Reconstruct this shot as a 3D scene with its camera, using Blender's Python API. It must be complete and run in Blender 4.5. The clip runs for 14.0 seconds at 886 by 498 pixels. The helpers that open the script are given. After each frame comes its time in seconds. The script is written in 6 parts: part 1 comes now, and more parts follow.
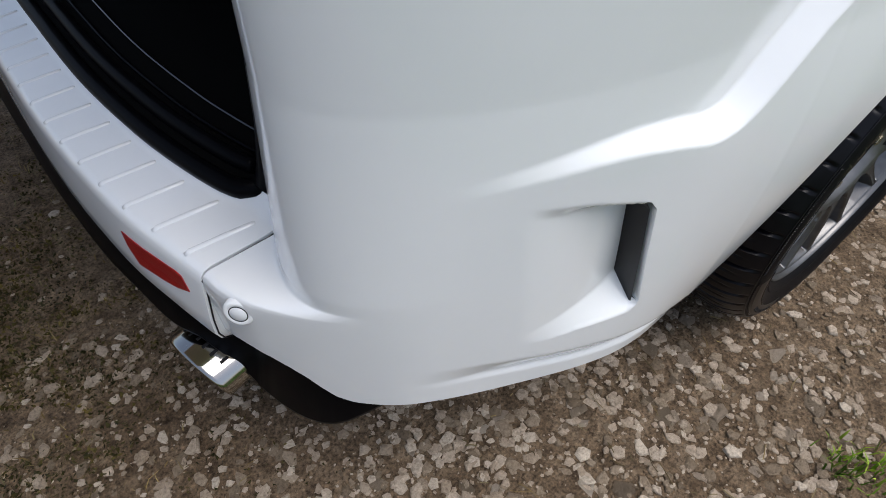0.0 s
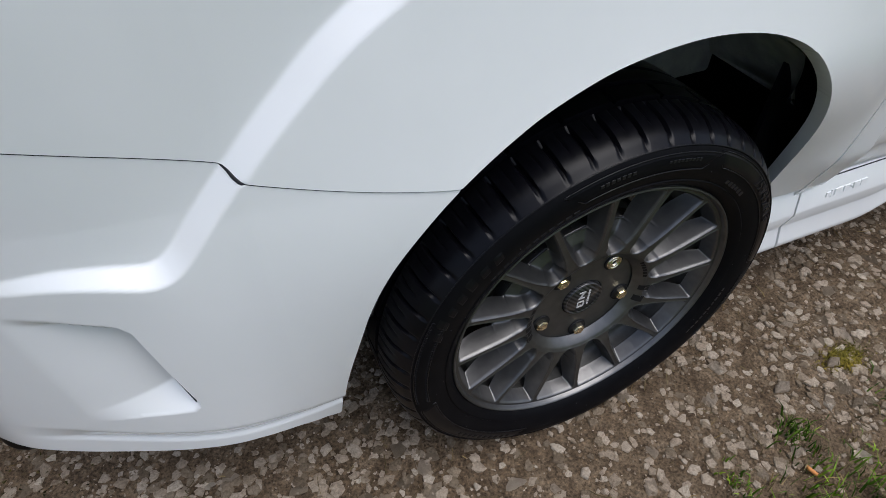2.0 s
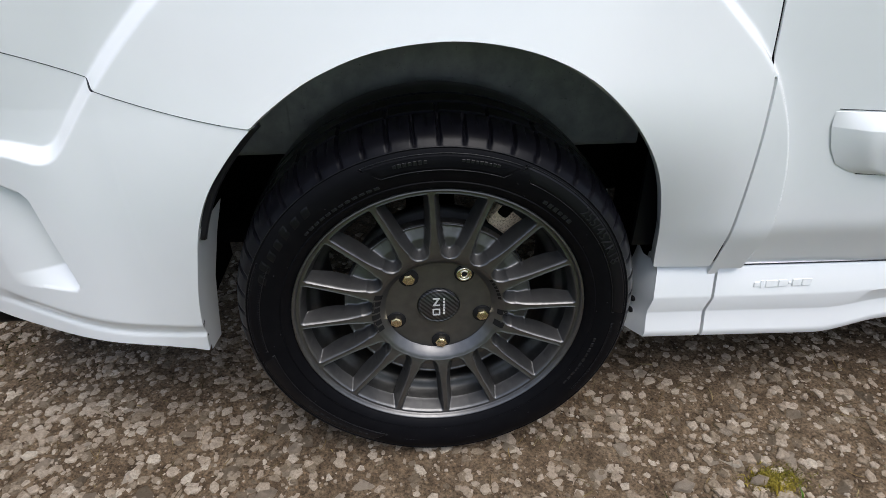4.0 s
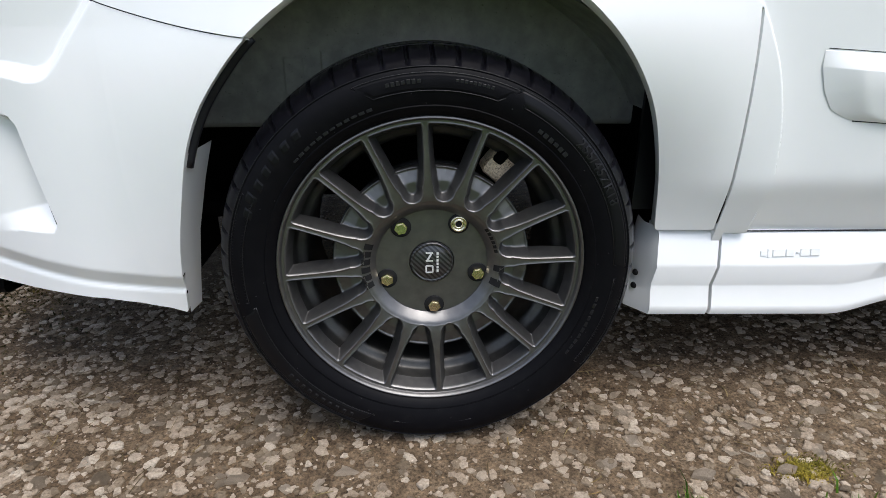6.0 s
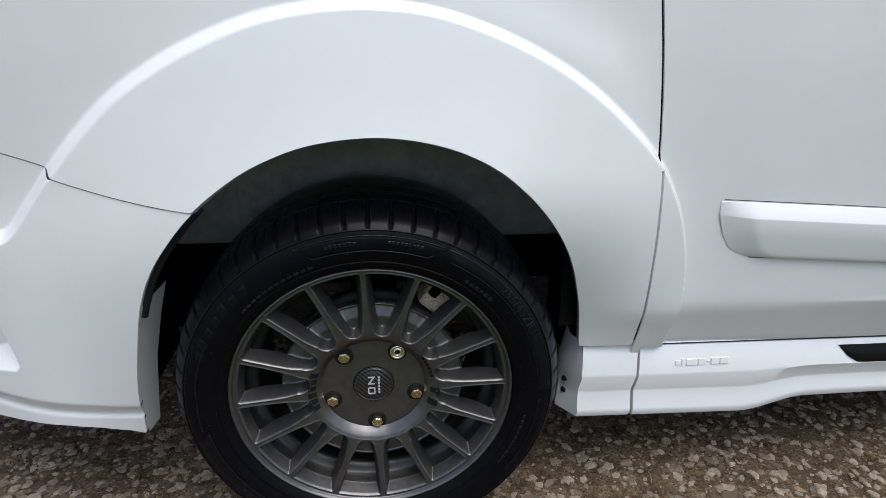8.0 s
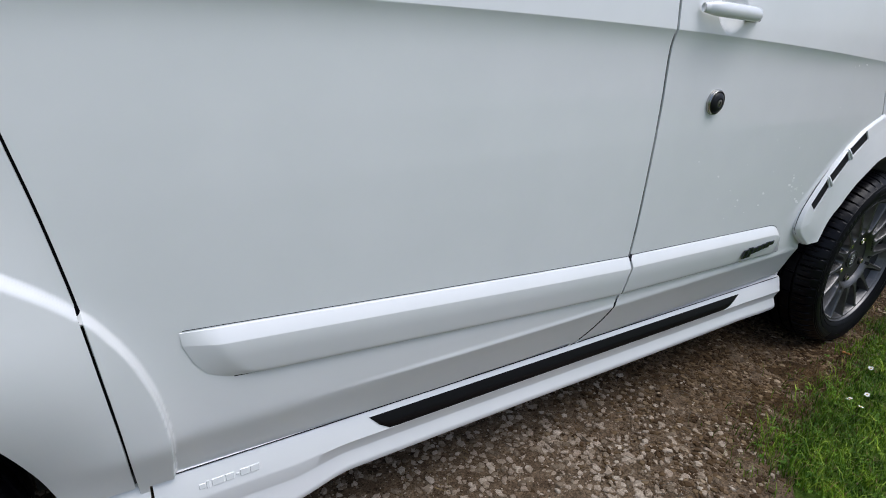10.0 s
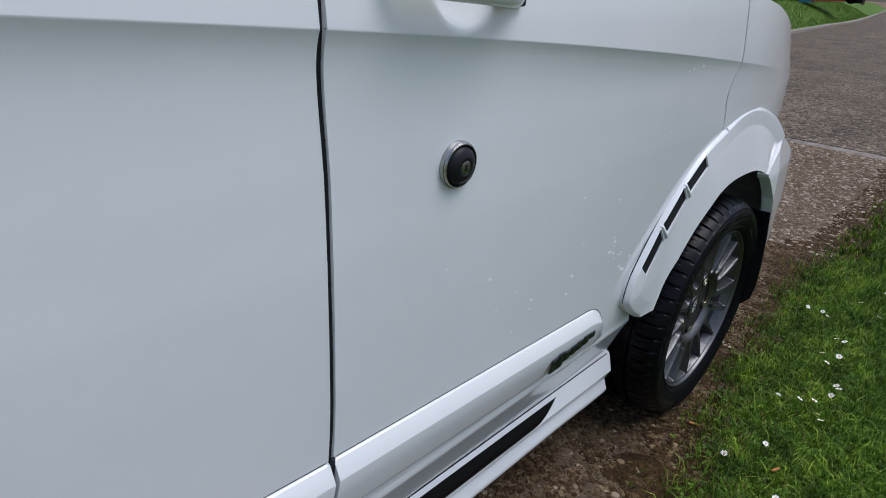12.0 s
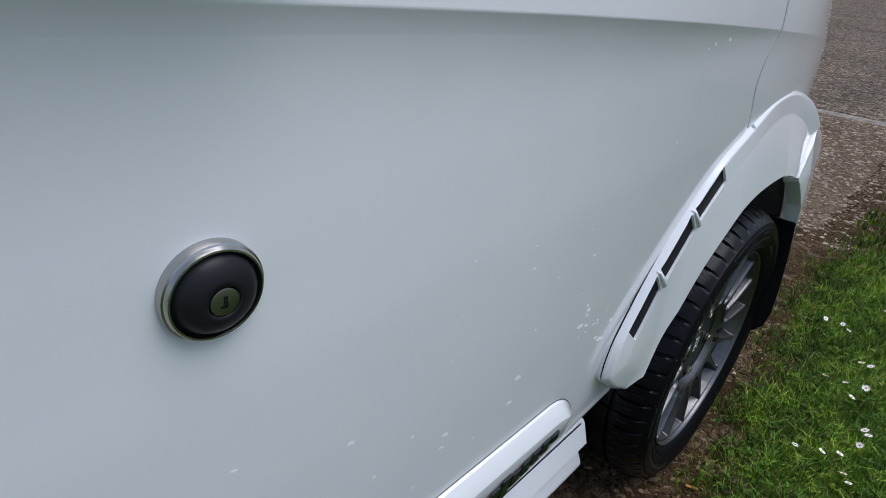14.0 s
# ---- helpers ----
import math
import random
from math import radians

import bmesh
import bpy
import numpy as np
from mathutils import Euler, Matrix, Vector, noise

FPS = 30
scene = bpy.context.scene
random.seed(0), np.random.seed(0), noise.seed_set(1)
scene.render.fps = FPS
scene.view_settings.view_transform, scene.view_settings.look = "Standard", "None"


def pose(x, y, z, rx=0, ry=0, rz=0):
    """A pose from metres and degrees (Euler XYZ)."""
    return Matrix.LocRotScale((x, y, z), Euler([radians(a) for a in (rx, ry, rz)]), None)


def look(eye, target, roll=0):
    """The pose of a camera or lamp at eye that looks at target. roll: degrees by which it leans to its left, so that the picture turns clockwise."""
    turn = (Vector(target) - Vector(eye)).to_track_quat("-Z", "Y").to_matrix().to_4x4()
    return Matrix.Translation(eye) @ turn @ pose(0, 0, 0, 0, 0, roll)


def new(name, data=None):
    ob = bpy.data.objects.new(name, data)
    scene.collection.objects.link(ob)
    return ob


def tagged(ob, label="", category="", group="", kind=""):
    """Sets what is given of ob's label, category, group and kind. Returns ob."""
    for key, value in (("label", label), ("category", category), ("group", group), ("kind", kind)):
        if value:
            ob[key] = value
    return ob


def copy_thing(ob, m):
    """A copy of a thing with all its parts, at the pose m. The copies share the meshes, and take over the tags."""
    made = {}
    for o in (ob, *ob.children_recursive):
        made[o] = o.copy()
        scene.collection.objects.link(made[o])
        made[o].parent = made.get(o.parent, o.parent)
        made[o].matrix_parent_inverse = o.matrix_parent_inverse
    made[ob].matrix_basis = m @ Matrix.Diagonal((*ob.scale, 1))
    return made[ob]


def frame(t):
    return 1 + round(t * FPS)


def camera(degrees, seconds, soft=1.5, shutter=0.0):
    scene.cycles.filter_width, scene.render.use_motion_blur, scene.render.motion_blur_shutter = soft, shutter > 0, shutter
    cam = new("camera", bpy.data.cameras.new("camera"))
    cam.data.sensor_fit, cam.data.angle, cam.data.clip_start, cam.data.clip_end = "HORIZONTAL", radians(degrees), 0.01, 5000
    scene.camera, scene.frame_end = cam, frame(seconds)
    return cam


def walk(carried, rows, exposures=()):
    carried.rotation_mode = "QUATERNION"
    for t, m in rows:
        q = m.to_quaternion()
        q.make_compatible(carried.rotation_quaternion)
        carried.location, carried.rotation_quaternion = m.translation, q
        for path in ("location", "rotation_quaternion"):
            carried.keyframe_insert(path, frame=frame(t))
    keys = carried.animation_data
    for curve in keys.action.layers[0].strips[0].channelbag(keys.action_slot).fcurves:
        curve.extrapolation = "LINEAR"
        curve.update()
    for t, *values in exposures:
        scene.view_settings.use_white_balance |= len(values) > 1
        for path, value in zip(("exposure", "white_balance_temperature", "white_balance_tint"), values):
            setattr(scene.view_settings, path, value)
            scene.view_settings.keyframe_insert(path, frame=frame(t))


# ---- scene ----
cam = camera(74.5, 14.0, soft=0.6)
PATH = [
    (0, (-0.973, -0.142, 0.931), (-0.168, 0.884, -0.585), 0.2),
    (0.5, (-0.823, -0.244, 0.955), (-0.085, 0.834, -0.56), -0.0),
    (1, (-0.739, -0.325, 0.963), (-0.063, 0.817, -0.533), -0.3),
    (1.5, (-0.645, -0.384, 1.014), (-0.015, 0.83, -0.446), -0.5),
    (2, (-0.448, -0.442, 1.065), (0.109, 0.846, -0.36), -0.3),
    (2.5, (-0.244, -0.503, 1.084), (0.178, 0.87, -0.309), -0.6),
    (2.7, (-0.153, -0.533, 1.09), (0.197, 0.879, -0.282), -1.0),
    (4.8, (-0.039, -0.863, 0.822), (0.047, 0.92, -0.08), 0.1),
    (5, (-0.04, -0.867, 0.781), (0.049, 0.933, -0.088), 0.1),
    (5.5, (-0.041, -0.861, 0.726), (0.068, 0.97, -0.07), 0.0),
    (6, (-0.042, -0.863, 0.726), (0.084, 0.981, -0.039), 0.2),
    (6.5, (-0.047, -0.868, 0.721), (0.085, 0.978, -0.037), 0.1),
    (7, (-0.044, -0.872, 0.74), (0.084, 0.973, -0.021), 0.1),
    (7.5, (-0.028, -0.872, 0.841), (0.118, 0.971, 0.079), 0.2),
    (8, (0.025, -0.862, 0.972), (0.228, 0.971, 0.197), 0.7),
    (8.5, (0.122, -0.881, 1.037), (0.417, 0.941, 0.267), 1.1),
    (9, (0.243, -0.908, 1.107), (0.771, 0.857, 0.328), 1.4),
    (9.2, (0.294, -0.915, 1.126), (0.934, 0.815, 0.351), 1.7),
    (11.3, (1.017, -0.613, 1.19), (2.307, 0.668, 0.357), 3.4),
    (11.5, (1.114, -0.569, 1.195), (2.421, 0.689, 0.353), 3.5),
    (12, (1.31, -0.468, 1.183), (2.629, 0.775, 0.337), 3.3),
    (12.5, (1.464, -0.366, 1.182), (2.777, 0.859, 0.301), 3.5),
    (13, (1.614, -0.301, 1.16), (2.924, 0.9, 0.245), 3.6),
    (13.5, (1.707, -0.27, 1.151), (3.005, 0.911, 0.193), 3.6),
    (14, (1.711, -0.271, 1.156), (3.007, 0.905, 0.187), 3.6),
]
EXPOSURES = [(0, 0.68, 6220, 12), (0.5, 0.46, 6170, 12), (1, 0.4, 6120, 12), (2.7, 0.34, 6020, 11.5), (5, 0.97, 6220, 11), (7, 1.0, 6230, 11), (7.5, 0.71, 6150, 11), (8, 0.48, 6110, 11.3), (8.5, 0.38, 6070, 11.5), (9.2, 0.36, 6020, 12), (11.5, 0.11, 5780, 13.1), (14, 0.16, 5720, 13.1)]
SKY, SUN = 0.115, 1.8
walk(cam, [(t, look(eye, target, roll)) for t, eye, target, roll in PATH], EXPOSURES)

# ---------------------------------------------------------------- world and sun
world = bpy.data.worlds.new("world")
scene.world = world
world.use_nodes = True
wn, wl = world.node_tree.nodes, world.node_tree.links
sky = wn.new("ShaderNodeTexSky")
sky.sky_type, sky.sun_disc = "NISHITA", False
sky.sun_elevation, sky.sun_rotation = radians(67), radians(145)
sky.air_density, sky.dust_density = 1.0, 3.0
pale = wn.new("ShaderNodeHueSaturation")
pale.inputs["Saturation"].default_value = 0.78
wl.new(sky.outputs[0], pale.inputs["Color"])
wl.new(pale.outputs[0], wn["Background"].inputs[0])
wn["Background"].inputs[1].default_value = SKY
sun = new("sun", bpy.data.lights.new("sun", "SUN"))
sun.data.energy, sun.data.angle, sun.data.color = SUN, radians(50), (1.0, 0.96, 0.9)
sun.matrix_world = look((1.2, -1.7, 5.0), (0, 0, 0))


# ---------------------------------------------------------------- materials
def material(name, color, rough=0.5, metal=0.0, coat=0.0, spec=0.5):
    m = bpy.data.materials.new(name)
    m.use_nodes = True
    b = m.node_tree.nodes["Principled BSDF"]
    b.inputs["Base Color"].default_value = (*color, 1)
    b.inputs["Roughness"].default_value = rough
    b.inputs["Metallic"].default_value = metal
    b.inputs["Coat Weight"].default_value = coat
    b.inputs["Coat Roughness"].default_value = 0.07
    b.inputs["Specular IOR Level"].default_value = spec
    return m


def nodes(m):
    return m.node_tree.nodes, m.node_tree.links, m.node_tree.nodes["Principled BSDF"]


def noise_node(m, scale, detail=4.0, rough=0.55, coords="Object"):
    n, l, b = nodes(m)
    c, t = n.new("ShaderNodeTexCoord"), n.new("ShaderNodeTexNoise")
    t.inputs["Scale"].default_value, t.inputs["Detail"].default_value = scale, detail
    t.inputs["Roughness"].default_value = rough
    l.new(c.outputs[coords], t.inputs["Vector"])
    return t


def ramp(m, source, stops):
    n, l, b = nodes(m)
    r = n.new("ShaderNodeValToRGB")
    els = r.color_ramp.elements
    while len(els) < len(stops):
        els.new(0.5)
    for e, (p, c) in zip(els, stops):
        e.position, e.color = p, (*c, 1)
    l.new(source, r.inputs[0])
    return r.outputs[0]


def mix(m, fac, a, b2, blend="MIX"):
    n, l, b = nodes(m)
    x = n.new("ShaderNodeMix")
    x.data_type, x.blend_type = "RGBA", blend
    for sock, val in ((x.inputs[0], fac), (x.inputs[6], a), (x.inputs[7], b2)):
        if isinstance(val, (int, float)):
            sock.default_value = val
        elif isinstance(val, tuple):
            sock.default_value = (*val, 1)
        else:
            l.new(val, sock)
    return x.outputs[2]


def bump(m, height, strength, dist=0.01):
    n, l, b = nodes(m)
    bp = n.new("ShaderNodeBump")
    bp.inputs["Strength"].default_value, bp.inputs["Distance"].default_value = strength, dist
    l.new(height, bp.inputs["Height"])
    if b.inputs["Normal"].is_linked:
        l.new(b.inputs["Normal"].links[0].from_socket, bp.inputs["Normal"])
    l.new(bp.outputs[0], b.inputs["Normal"])


def base(m, socket):
    n, l, b = nodes(m)
    l.new(socket, b.inputs["Base Color"])


# pearl white lacquer with a faint film of road dust
paint = material("white_paint", (0.78, 0.8, 0.79), 0.32, 0.0, 1.0)
film = noise_node(paint, 6.0, 5)
base(paint, ramp(paint, film.outputs[0], [(0.3, (0.80, 0.815, 0.81)), (0.7, (0.835, 0.845, 0.84))]))
peel = noise_node(paint, 220.0, 2)
bump(paint, peel.outputs[0], 0.015, 0.002)

black = material("black_plastic", (0.006, 0.006, 0.008), 0.40, 0, 0, 0.25)
grain = noise_node(black, 400, 3)
bump(black, grain.outputs[0], 0.15, 0.001)
liner = material("arch_liner", (0.022, 0.024, 0.025), 0.6)
lm = noise_node(liner, 30, 6)
base(liner, ramp(liner, lm.outputs[0], [(0.35, (0.235, 0.245, 0.225)), (0.75, (0.37, 0.375, 0.335))]))
base(liner, mix(liner, 0.8, nodes(liner)[2].inputs["Base Color"].links[0].from_socket, ramp(liner, noise_node(liner, 150, 3, 0.8).outputs[0], [(0.28, (0.15, 0.15, 0.15)), (0.36, (1, 1, 1)), (0.70, (1, 1, 1)), (0.76, (1.7, 1.7, 1.6))]), "MULTIPLY"))
bump(liner, lm.outputs[0], 0.3, 0.004)
gloss_black = material("gloss_black", (0.006, 0.006, 0.009), 0.12, 0.0, 0.5)
rubber_seal = material("rubber_seal", (0.012, 0.012, 0.015), 0.42, 0, 0, 0.25)
bay_seal = material("bay_seal", (0.0022, 0.0022, 0.003), 0.36, 0, 0, 0.04)

# near-black lining: the shade inside the load bay is put into the colour
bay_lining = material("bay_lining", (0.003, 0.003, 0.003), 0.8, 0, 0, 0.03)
tread_rubber = material("tread_rubber", (0.01, 0.01, 0.013), 0.32, 0, 0, 0.16)
tb = noise_node(tread_rubber, 40, 6)
base(tread_rubber, ramp(tread_rubber, tb.outputs[0], [(0.35, (0.0022, 0.0022, 0.0035)), (0.7, (0.005, 0.005, 0.007))]))
rubber = material("tyre_rubber", (0.013, 0.013, 0.015), 0.50, 0, 0, 0.08)
rn = noise_node(rubber, 60, 6)
base(rubber, ramp(rubber, rn.outputs[0], [(0.4, (0.003, 0.003, 0.004)), (0.62, (0.004, 0.004, 0.005)), (0.85, (0.008, 0.0077, 0.008))]))
rf = noise_node(rubber, 500, 3)
bump(rubber, rf.outputs[0], 0.12, 0.001)

alloy = material("gunmetal_alloy", (0.16, 0.16, 0.16), 0.40, 0.9)
nodes(alloy)[2].inputs["Specular Tint"].default_value = (0.40, 0.40, 0.40, 1)
an = noise_node(alloy, 45, 5)
base(alloy, ramp(alloy, an.outputs[0], [(0.35, (0.140, 0.139, 0.137)), (0.7, (0.178, 0.175, 0.172))]))
af = noise_node(alloy, 900, 2)
bump(alloy, af.outputs[0], 0.05, 0.0005)
steel = material("bright_steel", (0.80, 0.73, 0.54), 0.24, 1.0)
chrome = material("chrome", (0.38, 0.37, 0.345), 0.08, 1.0)
satin = material("satin_steel", (0.44, 0.43, 0.41), 0.24, 1.0)
# the wheel's gunmetal again, darkened to hold the shade behind the spokes
shaded_alloy = material("shaded_alloy", (0.075, 0.074, 0.072), 0.45, 0.85)
nodes(shaded_alloy)[2].inputs["Specular Tint"].default_value = (0.40, 0.40, 0.40, 1)
bn_ = noise_node(shaded_alloy, 35, 5)
base(shaded_alloy, ramp(shaded_alloy, bn_.outputs[0], [(0.35, (0.070, 0.069, 0.066)), (0.7, (0.11, 0.108, 0.103))]))
brushed = material("brushed_steel", (0.30, 0.29, 0.27), 0.35, 1.0)
disc_iron = material("brake_iron", (0.05, 0.05, 0.046), 0.6, 0.0)
decal = material("black_decal", (0.008, 0.008, 0.009), 0.6, 0, 0, 0.2)
caliper_metal = material("dusty_caliper", (0.72, 0.62, 0.50), 0.6, 0.1)
cmn = noise_node(caliper_metal, 320, 5, 0.7)
base(caliper_metal, ramp(caliper_metal, cmn.outputs[0], [(0.36, (0.12, 0.08, 0.05)), (0.46, (0.70, 0.54, 0.37)), (0.6, (0.88, 0.72, 0.52))]))
bump(caliper_metal, cmn.outputs[0], 0.5, 0.003)
silver_decal = material("silver_decal", (0.65, 0.65, 0.65), 0.4, 0.3)
red_lens = material("red_reflector", (0.27, 0.003, 0.005), 0.35, 0.0, 0.05, 0.3)
rl = noise_node(red_lens, 700, 1)
bump(red_lens, rl.outputs[0], 0.25, 0.001)
glass = material("dark_glass", (0.01, 0.012, 0.013), 0.03, 0.0, 0.5)
carbon = material("carbon_cap", (0.03, 0.03, 0.032), 0.3, 0.2, 0.4)
n_, l_, b_ = nodes(carbon)
cc, cw = n_.new("ShaderNodeTexCoord"), n_.new("ShaderNodeTexWave")
cw.inputs["Scale"].default_value, cw.inputs["Distortion"].default_value = 70, 0
cw.wave_type, cw.bands_direction = "BANDS", "DIAGONAL"
l_.new(cc.outputs["Object"], cw.inputs["Vector"])
base(carbon, ramp(carbon, cw.outputs[1], [(0.4, (0.006, 0.006, 0.007)), (0.6, (0.05, 0.05, 0.052))]))

# earth packed between the stones: brown, darker where damp, with fine grit
earth = material("packed_earth", (0.1, 0.08, 0.06), 0.85, 0, 0, 0.15)
e1, e2, e3 = noise_node(earth, 2.3, 6), noise_node(earth, 26, 7, 0.65), noise_node(earth, 170, 5, 0.7)
ec = ramp(earth, e2.outputs[0], [(0.3, (0.096, 0.066, 0.040)), (0.52, (0.215, 0.156, 0.099)), (0.75, (0.35, 0.268, 0.182))])
ec = mix(earth, 0.6, ec, ramp(earth, e1.outputs[0], [(0.35, (0.55, 0.5, 0.45)), (0.65, (1, 1, 1))]), "MULTIPLY")
ec = mix(earth, 0.9, ec, ramp(earth, e3.outputs[0], [(0.36, (0.32, 0.30, 0.28)), (0.50, (0.95, 0.95, 0.95)), (0.60, (1.25, 1.22, 1.18)), (0.70, (2.1, 2.0, 1.9))]), "MULTIPLY")
base(earth, ec)
bump(earth, e3.outputs[0], 1.0, 0.010)
bump(earth, e2.outputs[0], 0.8, 0.03)

stone = material("road_stone", (0.3, 0.27, 0.23), 0.8, 0, 0, 0.15)
n_, l_, b_ = nodes(stone)
oi, ge = n_.new("ShaderNodeObjectInfo"), n_.new("ShaderNodeNewGeometry")
add = n_.new("ShaderNodeMath")
add.operation = "ADD"
l_.new(oi.outputs["Random"], add.inputs[0]), l_.new(ge.outputs["Random Per Island"], add.inputs[1])
fr = n_.new("ShaderNodeMath")
fr.operation = "FRACT"
l_.new(add.outputs[0], fr.inputs[0])
sc = ramp(stone, fr.outputs[0], [(0.0, (0.17, 0.130, 0.088)), (0.25, (0.30, 0.24, 0.172)), (0.55, (0.41, 0.335, 0.255)), (0.85, (0.47, 0.395, 0.31)), (1.0, (0.57, 0.50, 0.405))])
s2 = noise_node(stone, 190, 8, 0.75)
sc = mix(stone, 0.7, sc, ramp(stone, s2.outputs[0], [(0.33, (0.35, 0.32, 0.29)), (0.48, (0.9, 0.88, 0.85)), (0.66, (1.35, 1.33, 1.3))]), "MULTIPLY")
base(stone, sc)
bump(stone, s2.outputs[0], 1.0, 0.008)

soil = material("bare_soil", (0.08, 0.05, 0.03), 0.9, 0, 0, 0.15)
o1, o2 = noise_node(soil, 14, 7, 0.7), noise_node(soil, 120, 6, 0.75)
oc = ramp(soil, o1.outputs[0], [(0.3, (0.026, 0.0150, 0.0060)), (0.5, (0.064, 0.038, 0.015)), (0.72, (0.130, 0.080, 0.035))])
base(soil, mix(soil, 0.9, oc, ramp(soil, o2.outputs[0], [(0.35, (0.35, 0.33, 0.3)), (0.5, (1, 1, 1)), (0.7, (2.0, 1.9, 1.7))]), "MULTIPLY"))
bump(soil, o2.outputs[0], 1.0, 0.010)
bump(soil, o1.outputs[0], 0.8, 0.03)
brown_stone = material("brown_grit", (0.2, 0.14, 0.09), 0.85, 0, 0, 0.15)
bs = noise_node(brown_stone, 25, 6)
n_, l_, b_ = nodes(brown_stone)
bg = n_.new("ShaderNodeNewGeometry")
bc = ramp(brown_stone, bg.outputs["Random Per Island"], [(0.0, (0.034, 0.020, 0.009)), (0.5, (0.078, 0.049, 0.023)), (0.86, (0.140, 0.097, 0.051)), (0.97, (0.22, 0.165, 0.10)), (1.0, (0.38, 0.31, 0.22))])
base(brown_stone, mix(brown_stone, 0.6, bc, ramp(brown_stone, bs.outputs[0], [(0.3, (0.6, 0.55, 0.5)), (0.7, (1.15, 1.12, 1.1))]), "MULTIPLY"))
asphalt = material("old_asphalt", (0.09, 0.085, 0.082), 0.8, 0, 0, 0.15)
a1, a2, a3 = noise_node(asphalt, 1.1, 5), noise_node(asphalt, 38, 5, 0.8), noise_node(asphalt, 13, 7, 0.75)
ac = ramp(asphalt, a2.outputs[0], [(0.40, (0.014, 0.011, 0.008)), (0.48, (0.095, 0.076, 0.056)), (0.57, (0.200, 0.163, 0.122)), (0.66, (0.52, 0.44, 0.34))])
ac = mix(asphalt, 0.9, ac, ramp(asphalt, a3.outputs[0], [(0.36, (0.30, 0.28, 0.25)), (0.47, (0.9, 0.87, 0.83)), (0.66, (1.35, 1.3, 1.22))]), "MULTIPLY")
# a1: broad tone patches that put shadows on the lane into its colour
base(asphalt, mix(asphalt, 0.5, ac, ramp(asphalt, a1.outputs[0], [(0.35, (0.45, 0.42, 0.38)), (0.65, (1.25, 1.2, 1.12))]), "MULTIPLY"))
bump(asphalt, a2.outputs[0], 0.6, 0.01)
concrete = material("weathered_concrete", (0.3, 0.27, 0.23), 0.85)
k1 = noise_node(concrete, 14, 7, 0.65)
base(concrete, ramp(concrete, k1.outputs[0], [(0.3, (0.12, 0.10, 0.08)), (0.5, (0.24, 0.205, 0.165)), (0.7, (0.36, 0.315, 0.26))]))
bump(concrete, k1.outputs[0], 0.5, 0.01)


def leaf_material(name, dark, mid, light):
    m = material(name, mid, 0.55, 0, 0, 0.14)
    n, l, b = nodes(m)
    g = n.new("ShaderNodeNewGeometry")
    c = ramp(m, g.outputs["Random Per Island"], [(0.0, dark), (0.55, mid), (1.0, light)])
    w = noise_node(m, 11.0, 4)
    base(m, mix(m, 0.9, c, ramp(m, w.outputs[0], [(0.36, (0.42, 0.48, 0.42)), (0.5, (0.95, 0.95, 0.9)), (0.64, (1.65, 1.5, 1.1))]), "MULTIPLY"))
    b.inputs["Subsurface Weight"].default_value = 0.0
    return m


blade = leaf_material("grass_blade", (0.034, 0.082, 0.007), (0.098, 0.195, 0.012), (0.25, 0.36, 0.05))
clover_leaf = leaf_material("clover_leaf", (0.030, 0.075, 0.008), (0.060, 0.135, 0.014), (0.12, 0.22, 0.03))
dry = leaf_material("dry_grass", (0.08, 0.055, 0.024), (0.17, 0.125, 0.058), (0.26, 0.215, 0.11))
turf = material("lawn_turf", (0.06, 0.11, 0.02), 0.8, 0, 0, 0.15)
t1, t2 = noise_node(turf, 0.6, 6), noise_node(turf, 40, 6, 0.75)
tc = ramp(turf, t2.outputs[0], [(0.3, (0.042, 0.086, 0.010)), (0.5, (0.090, 0.165, 0.020)), (0.75, (0.175, 0.265, 0.048))])
base(turf, mix(turf, 0.5, tc, ramp(turf, t1.outputs[0], [(0.3, (0.65, 0.7, 0.5)), (0.7, (1.15, 1.1, 1.0))]), "MULTIPLY"))
bump(turf, t2.outputs[0], 1.0, 0.05)
petal = material("daisy_petal", (0.8, 0.8, 0.78), 0.6)
yolk = material("daisy_centre", (0.7, 0.42, 0.03), 0.7)
cork = material("orange_filter_paper", (0.55, 0.22, 0.06), 0.7)
moss = leaf_material("moss", (0.10, 0.085, 0.012), (0.23, 0.185, 0.025), (0.36, 0.29, 0.06))
# moss colour kept very dark to carry shade as well
shade_moss = leaf_material("shade_moss", (0.022, 0.020, 0.006), (0.05, 0.042, 0.012), (0.11, 0.088, 0.03))
red_paint = material("red_board", (0.42, 0.02, 0.025), 0.5)
teal_paint = material("teal_board", (0.02, 0.16, 0.2), 0.5)
timber = material("weathered_timber", (0.12, 0.1, 0.075), 0.8)
tn = noise_node(timber, 20, 5)
base(timber, ramp(timber, tn.outputs[0], [(0.3, (0.07, 0.06, 0.045)), (0.7, (0.16, 0.135, 0.1))]))
spot = material("pale_spot", (0.93, 0.93, 0.92), 0.7)


# ---------------------------------------------------------------- mesh helpers
def mesh_ob(name, verts, faces, mat, parent=None, label="", smooth=True, at=None):
    me = bpy.data.meshes.new(name)
    me.from_pydata([tuple(map(float, v)) for v in verts], [], [tuple(map(int, q)) for q in faces])
    me.materials.append(mat)
    if smooth:
        me.shade_smooth()
    ob = new(name, me)
    if parent is not None:
        ob.parent = parent
    if at is not None:
        ob.matrix_basis = at
    if label:
        tagged(ob, label)
    return ob


